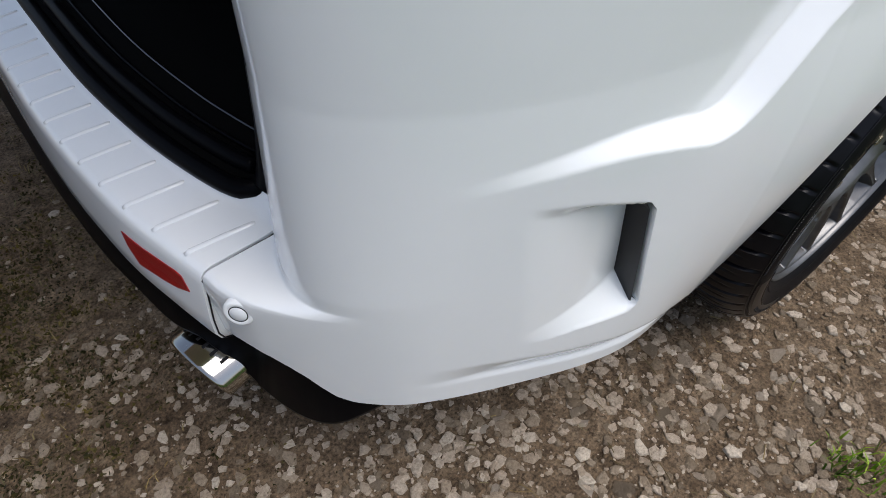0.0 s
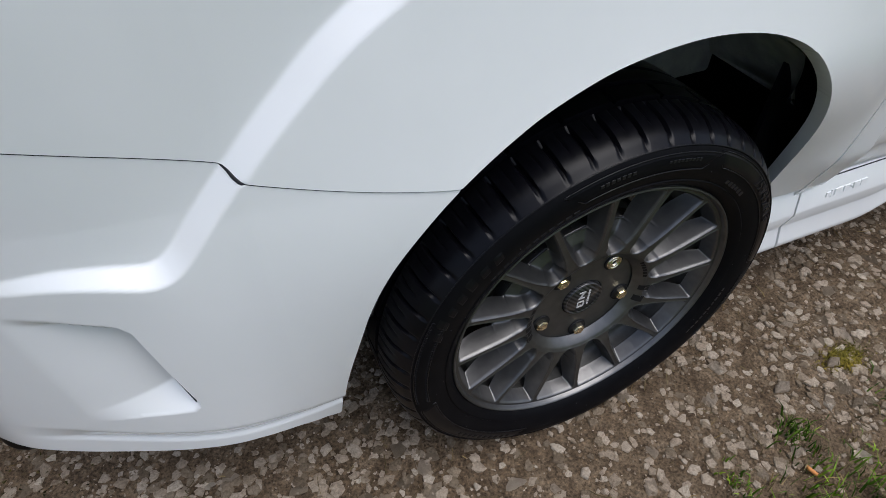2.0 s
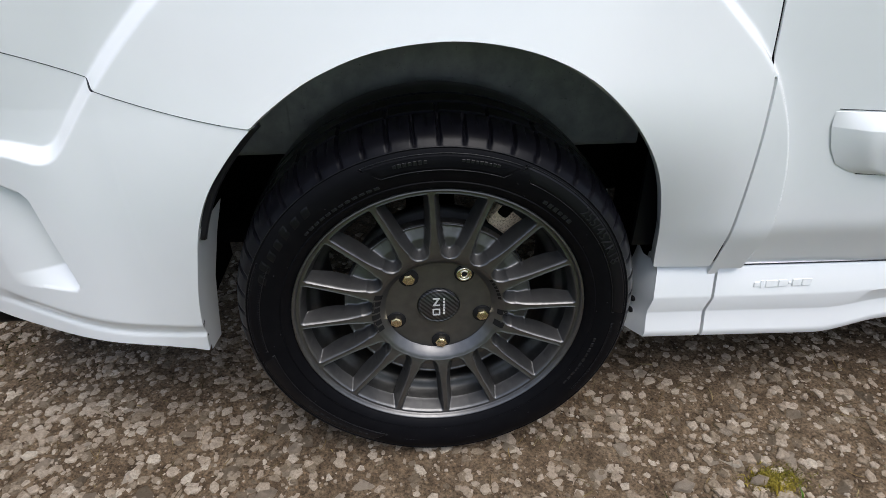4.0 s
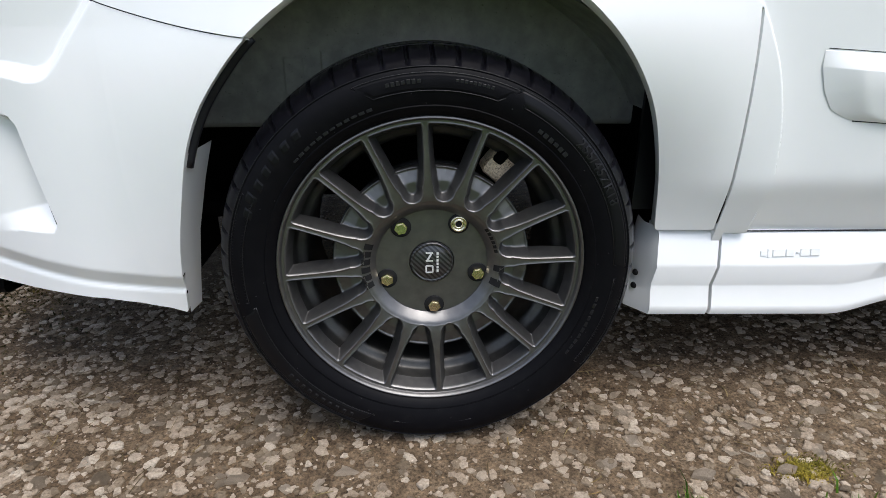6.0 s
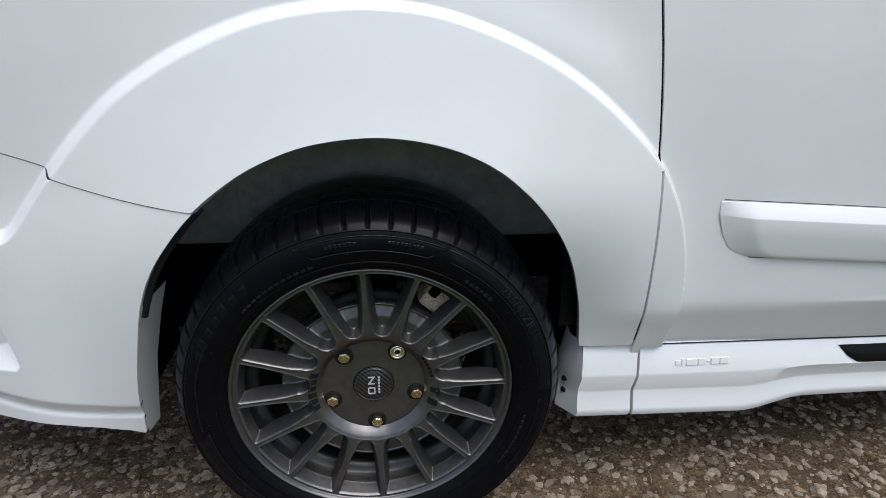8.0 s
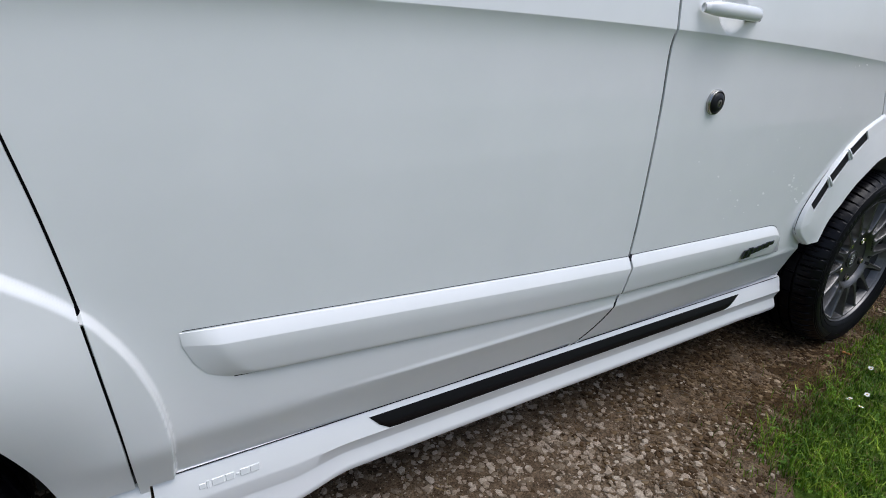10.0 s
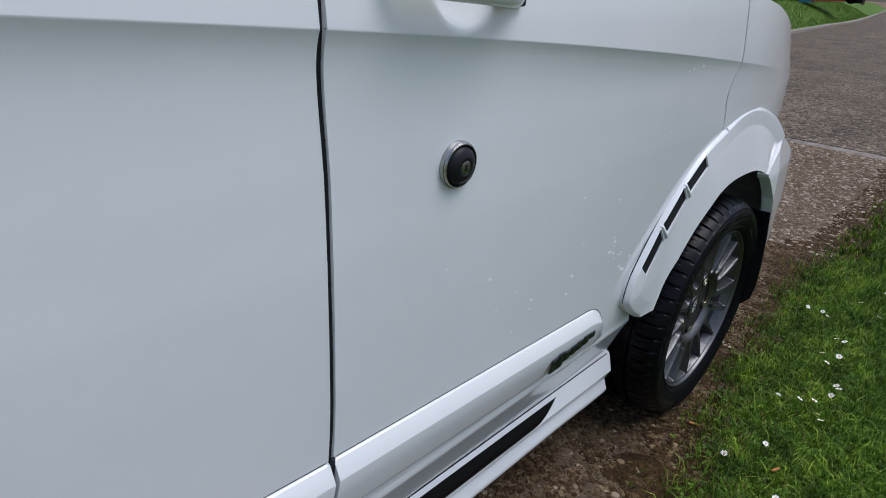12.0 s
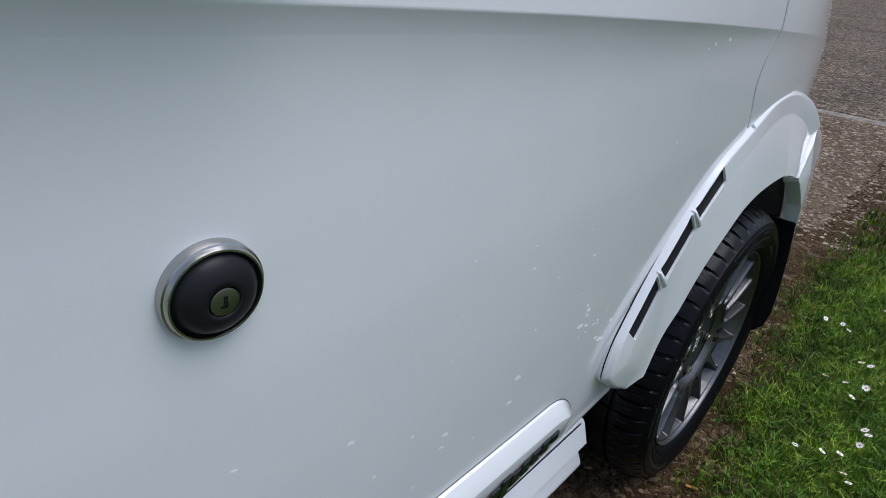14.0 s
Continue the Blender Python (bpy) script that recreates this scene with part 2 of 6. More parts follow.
def part(name, bm, mat, parent, label="", smooth=False, at=None):
    me = bpy.data.meshes.new(name)
    bmesh.ops.recalc_face_normals(bm, faces=bm.faces)
    bm.to_mesh(me)
    bm.free()
    me.materials.append(mat)
    if smooth:
        me.shade_smooth()
    ob = new(name, me)
    if parent is not None:
        ob.parent = parent
    if at is not None:
        ob.matrix_basis = at
    if label:
        tagged(ob, label)
    return ob


def box_bm(size, centre=(0, 0, 0), bevel=0.0, seg=2):
    bm = bmesh.new()
    bmesh.ops.create_cube(bm, size=1)
    bmesh.ops.scale(bm, vec=size, verts=bm.verts)
    if bevel:
        bmesh.ops.bevel(bm, geom=bm.edges[:], offset=bevel, segments=seg, affect="EDGES", profile=0.5)
    bmesh.ops.translate(bm, vec=centre, verts=bm.verts)
    return bm


def revolve(profile, seg, axis="y", close=False):
    """Rings of (r, h) turned round the y axis; angle 0 points up, growing towards +x."""
    a = np.linspace(0, 2 * np.pi, seg, endpoint=False)
    pr = np.array(profile)
    v = np.stack([np.outer(np.sin(a), pr[:, 0]), np.broadcast_to(pr[:, 1], (seg, len(pr))), np.outer(np.cos(a), pr[:, 0])], -1)
    k = len(pr)
    f = []
    for i in range(seg):
        j = (i + 1) % seg
        for n in range(k if close else k - 1):
            m = (n + 1) % k
            f.append((i * k + n, i * k + m, j * k + m, j * k + n))
    return v.reshape(-1, 3), f


def seg_dist(px, pz, pts):
    """The distance from points to an open polyline."""
    best = np.full(px.shape, 1e9)
    for (ax, az), (bx, bz) in zip(pts[:-1], pts[1:]):
        dx, dz = bx - ax, bz - az
        t = np.clip(((px - ax) * dx + (pz - az) * dz) / (dx * dx + dz * dz + 1e-12), 0, 1)
        best = np.minimum(best, np.hypot(px - ax - t * dx, pz - az - t * dz))
    return best


def in_poly(px, pz, pts):
    res = np.zeros(px.shape, bool)
    for (ax, az), (bx, bz) in zip(pts, pts[1:] + pts[:1]):
        cut = (az > pz) != (bz > pz)
        with np.errstate(divide="ignore", invalid="ignore"):
            xx = (bx - ax) * (pz - az) / (bz - az) + ax
        res ^= cut & (px < xx)
    return res


def poly_phi(px, pz, pts):
    d = seg_dist(px, pz, pts + pts[:1])
    return np.where(in_poly(px, pz, pts), d, -d)


def curve(pts, n=8):
    """A smooth line through the given points."""
    p = np.array(pts, float)
    p = np.vstack([2 * p[0] - p[1], p, 2 * p[-1] - p[-2]])
    res = []
    for i in range(1, len(p) - 2):
        for t in np.arange(n) / n:
            a, b, c, d = p[i - 1], p[i], p[i + 1], p[i + 2]
            res.append(0.5 * (2 * b + (c - a) * t + (2 * a - 5 * b + 4 * c - d) * t * t + (3 * b - a - 3 * c + d) * t**3))
    res.append(p[-2])
    return [tuple(map(float, q)) for q in res]


def step(a, b, x):
    t = np.clip((x - a) / (b - a), 0, 1)
    return t * t * (3 - 2 * t)


def sheet(name, us, vs, phi_of, place, mat, parent, label="", depth=0.02, lip=0.0018, flange=True):
    """A panel: the grid us x vs, cut to where phi_of(u, v) > 0, laid on place(u, v), with its edges turned inwards."""
    u, v = np.meshgrid(us, vs, indexing="ij")
    phi = phi_of(u, v)
    nv = u.shape[1]
    pts, index, faces, cuts = [], {}, [], {}

    def corner(i, j):
        if (i, j) not in index:
            index[i, j] = len(pts)
            pts.append((u[i, j], v[i, j]))
        return index[i, j]

    def cut(a, b):
        key = (a, b) if a < b else (b, a)
        if key not in cuts:
            (i, j), (k, l) = key
            t = phi[i, j] / (phi[i, j] - phi[k, l])
            t = min(max(t, 0.02), 0.98)
            cuts[key] = len(pts)
            pts.append((u[i, j] + t * (u[k, l] - u[i, j]), v[i, j] + t * (v[k, l] - v[i, j])))
        return cuts[key]

    pos = phi > 0
    live = pos[:-1, :-1] | pos[1:, :-1] | pos[:-1, 1:] | pos[1:, 1:]
    for i, j in zip(*np.nonzero(live)):
        ring = [(i, j), (i + 1, j), (i + 1, j + 1), (i, j + 1)]
        poly = []
        for a, b in zip(ring, ring[1:] + ring[:1]):
            if pos[a]:
                poly.append(corner(*a))
            if pos[a] != pos[b]:
                poly.append(cut(a, b))
        if len(poly) >= 3:
            faces.append(poly)
    pts = np.array(pts)
    pu, pv = pts[:, 0], pts[:, 1]
    xyz = place(pu, pv)
    e = 1e-3
    du, dv = place(pu + e, pv) - place(pu - e, pv), place(pu, pv + e) - place(pu, pv - e)
    out = np.cross(du, dv)
    out /= np.linalg.norm(out, axis=1)[:, None] + 1e-12
    verts = [xyz]
    if flange:
        count = {}
        for f in faces:
            for a, b in zip(f, f[1:] + f[:1]):
                count[(a, b)] = count.get((a, b), 0) + 1
        rim = [(a, b) for (a, b) in count if (b, a) not in count]
        ids = sorted({q for ed in rim for q in ed})
        at = {q: n for n, q in enumerate(ids)}
        push = np.zeros((len(ids), 3))
        for a, b in rim:
            d = xyz[b] - xyz[a]
            side = np.cross(d, out[a])
            side /= np.linalg.norm(side) + 1e-12
            push[at[a]] += side
            push[at[b]] += side
        push /= np.linalg.norm(push, axis=1)[:, None] + 1e-12
        o = out[ids]
        n0 = len(xyz)
        r1 = xyz[ids] + push * 0.3 * lip - o * lip
        r2 = xyz[ids] + push * 0.3 * lip - o * depth
        verts += [r1, r2]
        k = len(ids)
        for a, b in rim:
            p, q = at[a], at[b]
            faces.append((b, a, n0 + p, n0 + q))
            faces.append((n0 + q, n0 + p, n0 + k + p, n0 + k + q))
    ob = mesh_ob(name, np.vstack(verts), faces, mat, parent, label)
    ob.data.set_sharp_from_angle(angle=radians(58))
    return ob


def tube(name, pts, radius, mat, parent, label="", seg=8, closed=False):
    p = np.array(pts, float)
    n = len(p)
    tan = np.gradient(p, axis=0)
    tan /= np.linalg.norm(tan, axis=1)[:, None]
    up = np.array([0.13, 0.21, 1.0])
    a = np.cross(tan, up)
    a /= np.linalg.norm(a, axis=1)[:, None]
    b = np.cross(tan, a)
    ang = np.linspace(0, 2 * np.pi, seg, endpoint=False)
    v = (p[:, None] + radius * (np.cos(ang)[None, :, None] * a[:, None] + np.sin(ang)[None, :, None] * b[:, None])).reshape(-1, 3)
    f = [(i * seg + k, i * seg + (k + 1) % seg, (i + 1) * seg + (k + 1) % seg, (i + 1) * seg + k) for i in range(n - 1) for k in range(seg)]
    f += [tuple(range(seg))[::-1], tuple((n - 1) * seg + k for k in range(seg))]
    return mesh_ob(name, v, f, mat, parent, label)


def text_mesh(word, size, depth, bend=None, track=1.0):
    """The built-in font's letters as vertices and faces in a plane: x along the line, y up, z towards the reader."""
    cu = bpy.data.curves.new("letters", "FONT")
    cu.body, cu.size, cu.extrude, cu.align_x, cu.align_y = word, size, depth, "CENTER", "CENTER"
    cu.space_character, cu.resolution_u = track, 3
    ob = bpy.data.objects.new("letters", cu)
    scene.collection.objects.link(ob)
    dg = bpy.context.evaluated_depsgraph_get()
    me = bpy.data.meshes.new_from_object(ob.evaluated_get(dg))
    v = np.array([tuple(q.co) for q in me.vertices])
    f = [tuple(q.vertices) for q in me.polygons]
    bpy.data.objects.remove(ob)
    bpy.data.curves.remove(cu)
    bpy.data.meshes.remove(me)
    return v, f


# ---------------------------------------------------------------- the van's side: its lines
# x forward along the van, y into it, z up; the rear hub is at x = 0
FRONT_AXLE, HUB = 2.933, 0.335
RIDGE = curve([(-0.82, 0.630), (-0.785, 0.636), (-0.72, 0.646), (-0.65, 0.655), (-0.60, 0.652), (-0.56, 0.646), (-0.537, 0.659), (-0.503, 0.70), (-0.464, 0.745), (-0.413, 0.799), (-0.345, 0.86), (-0.256, 0.914),
               (-0.16, 0.954), (-0.078, 0.972), (0.005, 0.977), (0.10, 0.969), (0.19, 0.943), (0.281, 0.902), (0.36, 0.852), (0.43, 0.793), (0.475, 0.745),
               (0.502, 0.705), (0.532, 0.645), (0.556, 0.565), (0.567, 0.481), (0.567, 0.41), (0.563, 0.30)], 5)
FLARE = RIDGE + [(0.55, 0.1), (-0.85, 0.1), (-0.85, 0.628)]
ARCH = curve([(0.402, 0.20), (0.399, 0.31), (0.388, 0.387), (0.368, 0.4815), (0.331, 0.586), (0.278, 0.669), (0.212, 0.733), (0.15, 0.768), (0.08, 0.788), (0.005, 0.794),
              (-0.08, 0.783), (-0.15, 0.757), (-0.20, 0.727), (-0.25, 0.687), (-0.291, 0.642), (-0.328, 0.590), (-0.354, 0.533), (-0.373, 0.467), (-0.396, 0.372),
              (-0.409, 0.28), (-0.42, 0.18)], 5)
ARCH_HOLE = ARCH + [(-0.42, 0.0), (0.402, 0.0)]
BUMPER_SEAM = curve([(-0.90, 0.86), (-0.80, 0.838), (-0.757, 0.826), (-0.721, 0.815), (-0.645, 0.798), (-0.573, 0.780), (-0.521, 0.765), (-0.466, 0.745), (-0.448, 0.732),
                     (-0.385, 0.713), (-0.32, 0.698), (-0.255, 0.688), (-0.20, 0.686)], 4)
SLIDE_REAR = curve([(0.405, 1.30), (0.41, 1.2), (0.42, 1.1), (0.436, 1.0), (0.455, 0.89), (0.473, 0.755), (0.484, 0.63), (0.493, 0.5), (0.500, 0.35), (0.502, 0.3)], 4)
SLIDE_FRONT = curve([(1.6225, 1.30), (1.6245, 1.2), (1.6265, 1.145), (1.627, 1.10), (1.6325, 1.0), (1.634, 0.9), (1.636, 0.78), (1.637, 0.68), (1.635, 0.61), (1.630, 0.5), (1.612, 0.43), (1.582, 0.385), (1.545, 0.35), (1.50, 0.31)], 4)
WING_SEAM = curve([(2.665, 1.30), (2.695, 1.19), (2.722, 1.10), (2.735, 1.045), (2.722, 1.0), (2.722, 0.96), (2.748, 0.90), (2.77, 0.8)], 4)
F_LINE = [(2.489, 0.482), (2.450, 0.508), (2.420, 0.537), (2.4115, 0.558), (2.419, 0.597), (2.4385, 0.6335), (2.5005, 0.7145), (2.5815, 0.7950), (2.661, 0.8525), (2.768, 0.8945)]
F_LINE = curve(F_LINE, 4)
F_TOP = [(2.81, 0.907), (2.87, 0.919), (2.95, 0.921), (3.04, 0.909), (3.12, 0.882), (3.18, 0.850), (3.232, 0.811)]
F_TOP = curve(F_TOP, 4)
F_ARCH = curve([(2.544, 0.487), (2.567, 0.56), (2.60, 0.605), (2.655, 0.667), (2.72, 0.715), (2.765, 0.743), (2.84, 0.759), (2.95, 0.759), (3.02, 0.749), (3.089, 0.7235), (3.15, 0.672), (3.21, 0.60), (3.25, 0.50), (3.27, 0.40), (3.28, 0.2)], 4)
F_HOLE = [(2.56, 0.05), (2.555, 0.33), (2.548, 0.44)] + F_ARCH + [(3.28, 0.05)]
PROFILE = np.array([(0.15, 0.10), (0.30, 0.098), (0.35, 0.069), (0.40, 0.050), (0.43, 0.038), (0.452, 0.0285), (0.460, 0.0248), (0.468, 0.0268), (0.50, 0.0235), (0.60, 0.017), (0.70, 0.011), (0.80, 0.006), (0.90, 0.002),
                    (1.0, 0.001), (1.08, 0.002), (1.14, 0.004), (1.3, 0.012), (1.5, 0.040), (1.8, 0.105)])
pz_ = np.linspace(0.1, 1.8, 1701)
py_ = np.interp(pz_, PROFILE[:, 0], PROFILE[:, 1])
win_ = np.hanning(11)
py_soft = np.convolve(np.pad(py_, 40, mode="edge"), np.hanning(81) / np.hanning(81).sum(), mode="valid")
py_ = np.convolve(np.pad(py_, 5, mode="edge"), win_ / win_.sum(), mode="valid")


C_BODY = np.array(curve([(-0.45, 0.030), (-0.56, 0.037), (-0.66, 0.055), (-0.75, 0.084), (-0.82, 0.120), (-0.862, 0.158), (-0.880, 0.200), (-0.874, 0.245), (-0.855, 0.285)], 12))
PLAN_X, PLAN_Y = -C_BODY[:70, 0], C_BODY[:70, 1]


def crease_z(x):
    return 1.135 - 0.058 * (x - 1.63) - 0.02 * (x - 1.63) ** 2


def flare(x, z, y):
    """The rear arch's widened skin, laid over y."""
    d = seg_dist(x, z, RIDGE)
    d = np.where(in_poly(x, z, FLARE), d, -d)
    da = seg_dist(x, z, ARCH)
    rear = step(-0.80, -0.50, x)
    back = 1 - step(-0.30, 0.10, x)
    amount = (0.018 + 0.006 * back) * rear
    width = 0.0105 + 0.0075 * back * (0.3 + 0.7 * rear) - 0.004 * step(0.40, 0.50, x)
    glow = 0.009 * np.exp(-(np.minimum(d, 0) / 0.06) ** 2) * step(-0.38, 0.0, x) * (1 - step(0.35, 0.52, x))
    y = y - np.where(d < 0, glow, 0.009 * step(-0.38, 0.0, x) * (1 - step(0.35, 0.52, x)))
    y = y - amount * np.clip(d / width, 0, 1)
    dd = np.maximum(d - width, 0)
    t = dd / (dd + da + 1e-6)
    near = step(-0.62, -0.38, x) * (1 - step(0.42, 0.60, x))
    lip_y = np.where(x < 0, -0.034 + 0.062 * (np.maximum(0.70 - z, 0) / 0.45) ** 1.5, -0.034 + 0.109 * step(0.74, 0.30, z))
    return y + (lip_y - y) * t * near * (d > 0)


def side(x, z):
    """y of the van's skin."""
    hard = step(0.75, 1.15, x)
    y = np.interp(z, pz_, py_) * hard + np.interp(z, pz_, py_soft) * (1 - hard)
    below = crease_z(x) - z
    fade = step(2.2, 2.76, x)
    y = y - np.where(below > 0, 0.014 * np.exp(-np.maximum(below, 0) / 0.028), 0.014 + 0.02 * np.minimum(below, 0)) * (1 - 0.45 * fade) * (1 - 0.7 * step(2.75, 3.15, x))
    y = y + 0.018 * (1 - step(0.2, 1.5, x)) + 0.006 * fade + np.interp(z, [0.85, 0.95, 1.10, 1.20], [0.16, 0.18, 0.27, 0.30]) * np.maximum(x - 2.80, 0) ** 2
    y = y + np.where(x < -0.45, np.interp(-x, PLAN_X, PLAN_Y) - 0.030, 0)
    return flare(x, z, y)


def on_side(u, v):
    z = v + crease_z(u) - 1.135
    return np.stack([u, side(u, z), z], -1)


def rows(z0, z1, h, extra=()):
    return np.unique(np.round(np.r_[np.arange(z0, z1, h), extra], 5))


van = tagged(new("van"), "white panel van with sports body kit parked on stony ground", "van")

# ---------------------------------------------------------------- rear corner and bumper
C_BUMP = np.array(curve([(-0.45, 0.030), (-0.56, 0.036), (-0.67, 0.055), (-0.765, 0.090), (-0.835, 0.132), (-0.888, 0.180), (-0.920, 0.225), (-0.937, 0.262), (-0.944, 0.292)], 12))
tau_ = np.r_[0, np.cumsum(np.hypot(*np.diff(C_BODY, axis=0).T))]
S_END = -0.45 - tau_[-1]
out_w = step(0.36, 0.50, tau_)[:, None]
C_BUMP = C_BODY * (1 - out_w) + C_BUMP * out_w
LEDGE = np.array([(0.20, 0.20, 1), (0.45, 0.45, 1), (0.462, 0.461, 0.985), (0.472, 0.468, 0.95), (0.482, 0.472, 0.88), (0.53, 0.482, 0.05), (0.536, 0.486, 0.012), (0.545, 0.494, 0), (0.57, 0.519, 0), (0.97, 0.919, 0)])
lv_ = np.linspace(0.2, 0.97, 1541)
smooth_ = np.hanning(15) / np.hanning(15).sum()
lz_ = np.convolve(np.pad(np.interp(lv_, LEDGE[:, 0], LEDGE[:, 1]), 7, mode="reflect", reflect_type="odd"), smooth_, mode="valid")
lb_ = np.convolve(np.pad(np.interp(lv_, LEDGE[:, 0], LEDGE[:, 2]), 7, mode="edge"), smooth_, mode="valid")
VENT = [(-0.730, 0.603), (-0.668, 0.594), (-0.622, 0.5815), (-0.611, 0.577), (-0.6035, 0.566), (-0.592, 0.494), (-0.578, 0.412), (-0.584, 0.401), (-0.640, 0.402), (-0.712, 0.392)]


def rake(s, z):
    """The tail leans forward as it rises."""
    return 0.11 * np.maximum(z - 0.50, 0) * step(-0.62, S_END, s)


def z_of(v):
    return np.interp(v, lv_, lz_)


def on_corner(s, v):
    z, b = z_of(v), np.interp(v, lv_, lb_)
    tau = np.clip(-0.45 - s, 0, tau_[-1] + 0.02)
    xy = [np.interp(tau, tau_, C_BODY[:, k]) * (1 - b) + np.interp(tau, tau_, C_BUMP[:, k]) * b for k in (0, 1)]
    e = 0.004
    t0, t1 = np.clip(tau - e, 0, tau_[-1]), np.clip(tau + e, 0, tau_[-1])
    tx = np.interp(t1, tau_, C_BODY[:, 0]) - np.interp(t0, tau_, C_BODY[:, 0])
    ty = np.interp(t1, tau_, C_BODY[:, 1]) - np.interp(t0, tau_, C_BODY[:, 1])
    ln = np.hypot(tx, ty) + 1e-9
    ox, oy = -ty / ln, tx / ln
    x, y = np.where(s > -0.45, s, xy[0]), np.where(s > -0.45, 0.03, xy[1])
    ox, oy = np.where(s > -0.45, 0, ox), np.where(s > -0.45, -1, oy)
    # y of the plain skin runs on from the side; upper body as side(), lower bumper straight
    base_y = np.interp(np.maximum(z, 0.70), pz_, py_) - np.interp(0.70, pz_, py_)
    skin = 0.028 + base_y
    d = -(flare(s, z, skin) - skin)
    # lower edge: turned under, a groove, then the lip
    zt = np.interp(s, [-0.90, -0.75, -0.41], [0.376, 0.372, 0.322])
    tuck = step(-0.84, -0.66, s) * 0.011 * np.clip((zt - z) / 0.026, 0, 1) - 0.004 * np.clip((zt - 0.028 - z) / 0.006, 0, 1) * step(-0.84, -0.66, s)
    d = d - base_y - tuck
    # the scoop: deepening forwards, with a floor that rises to its lower edge
    deep = np.clip((s - np.interp(z, [0.392, 0.603], [-0.711, -0.729])) / 0.14, 0, 1)
    phi = poly_phi(s, z, VENT)
    floor_z = 0.394 + 0.06 * (s + 0.71)
    hollow = 0.037 * deep**1.5 * np.clip(seg_dist(s, z, VENT[:4]) / 0.012, 0, 1)
    rise = np.clip((z - floor_z) / (0.02 + 0.025 * deep), 0, 1)
    hollow = np.where(phi > 0, np.minimum(hollow, 0.037 * deep**1.5 * rise), 0)
    d = d - hollow
    return np.stack([x + ox * d + rake(s, z), y + oy * d, z], -1)


def bumper_phi(u, v):
    z = z_of(v)
    low = [(-0.2, 0.240), (-0.405, 0.243), (-0.437, 0.260), (-0.48, 0.274), (-0.53, 0.285), (-0.60, 0.292), (-0.67, 0.296), (-0.74, 0.301), (-0.81, 0.307), (-0.85, 0.307), (-0.88, 0.309), (-0.893, 0.317), (-0.903, 0.333), (-0.913, 0.351), (-0.925, 0.365), (-0.940, 0.377), (-0.961, 0.383), (-0.985, 0.384), (S_END - 0.001, 0.374)]
    slit = [(-0.618, 0.5820), (-0.6105, 0.5795), (-0.6010, 0.567), (-0.5895, 0.494), (-0.5745, 0.414), (-0.5805, 0.414), (-0.5945, 0.494), (-0.6065, 0.562), (-0.6125, 0.570)]
    shape = poly_phi(u, z, low + [(S_END - 0.001, 0.862)] + [q for q in BUMPER_SEAM if q[0] > S_END])
    return np.minimum(np.minimum(-poly_phi(u, z, slit), -poly_phi(u, z, ARCH_HOLE)), shape)


bumper = sheet("rear_bumper", np.arange(S_END, -0.18, 0.0026), np.r_[np.arange(0.24, 0.385, 0.004), np.arange(0.385, 0.93, 0.0026)], bumper_phi, on_corner, paint, van, "white rear bumper corner with a sharp ridge and a side scoop", 0.035)
# black mesh slot at the scoop's deep end
slot_bm = bmesh.new()
edge_s, edge_z = [-0.580, -0.592, -0.6035, -0.613, -0.632], [0.412, 0.494, 0.566, 0.578, 0.588]
strip_rows = []
for z in np.linspace(0.412, 0.586, 24):
    se = float(np.interp(z, edge_z, edge_s))
    rim_p = on_corner(np.array([se + 0.006]), np.array([float(np.interp(z, lz_, lv_))]))[0]
    strip_rows.append([slot_bm.verts.new((rim_p[0] - 0.0056, rim_p[1] + 0.0065 + 0.055 * t, z)) for t in (0, 0.33, 0.66)])
for a, b in zip(strip_rows[:-1], strip_rows[1:]):
    for k in range(2):
        slot_bm.faces.new((a[k], a[k + 1], b[k + 1], b[k]))
part("scoop_insert", slot_bm, black, bumper, "matt black insert inside the scoop")
part("scoop_backing", box_bm((0.13, 0.006, 0.24), (-0.575, 0.105, 0.495), 0.002, 1), black, bumper, "matt black panel behind the scoop")
# black seal in the joint above the bumper
joint = []
for s_, z_ in curve([q for q in BUMPER_SEAM if -0.80 < q[0] < -0.275], 4):
    p = on_corner(np.array([s_]), np.array([float(np.interp(z_, lz_, lv_))]))[0]
    d_ = np.array((-0.3 - p[0], 0.9 - p[1]))
    d_ *= 0.0026 / np.linalg.norm(d_)
    joint.append((p[0] + d_[0], p[1] + d_[1], p[2]))
tube("joint_seal", joint, 0.0026, rubber_seal, bumper, "thin black joint seal", 6)
# black trim along the arch, behind the bumper's edge
trim = [(x + 0.005, -0.004 + 0.012 * max(0, -x - 0.25), z) for x, z in ARCH if 0.50 < z < 0.695 and x < -0.2]
tube("arch_trim", trim, 0.0062, rubber_seal, bumper, "black rubber edge trim")
# turned-in face of the bumper behind the wheel
jz = [0.243, 0.30, 0.38, 0.47, 0.53]
jx = [-0.412, -0.405, -0.394, -0.372, -0.354]
jam = [(x, float(np.interp(z, [0.25, 0.296, 0.349, 0.427, 0.508], [0.045, 0.032, 0.014, 0.001, -0.014])), z) for x, z in zip(jx, jz)] + [(x + 0.006, 0.085, z) for k, (x, z) in enumerate(zip(jx, jz))]
mesh_ob("bumper_return", jam, [(i, i + 5, i + 6, i + 1) for i in range(4)], paint, bumper)
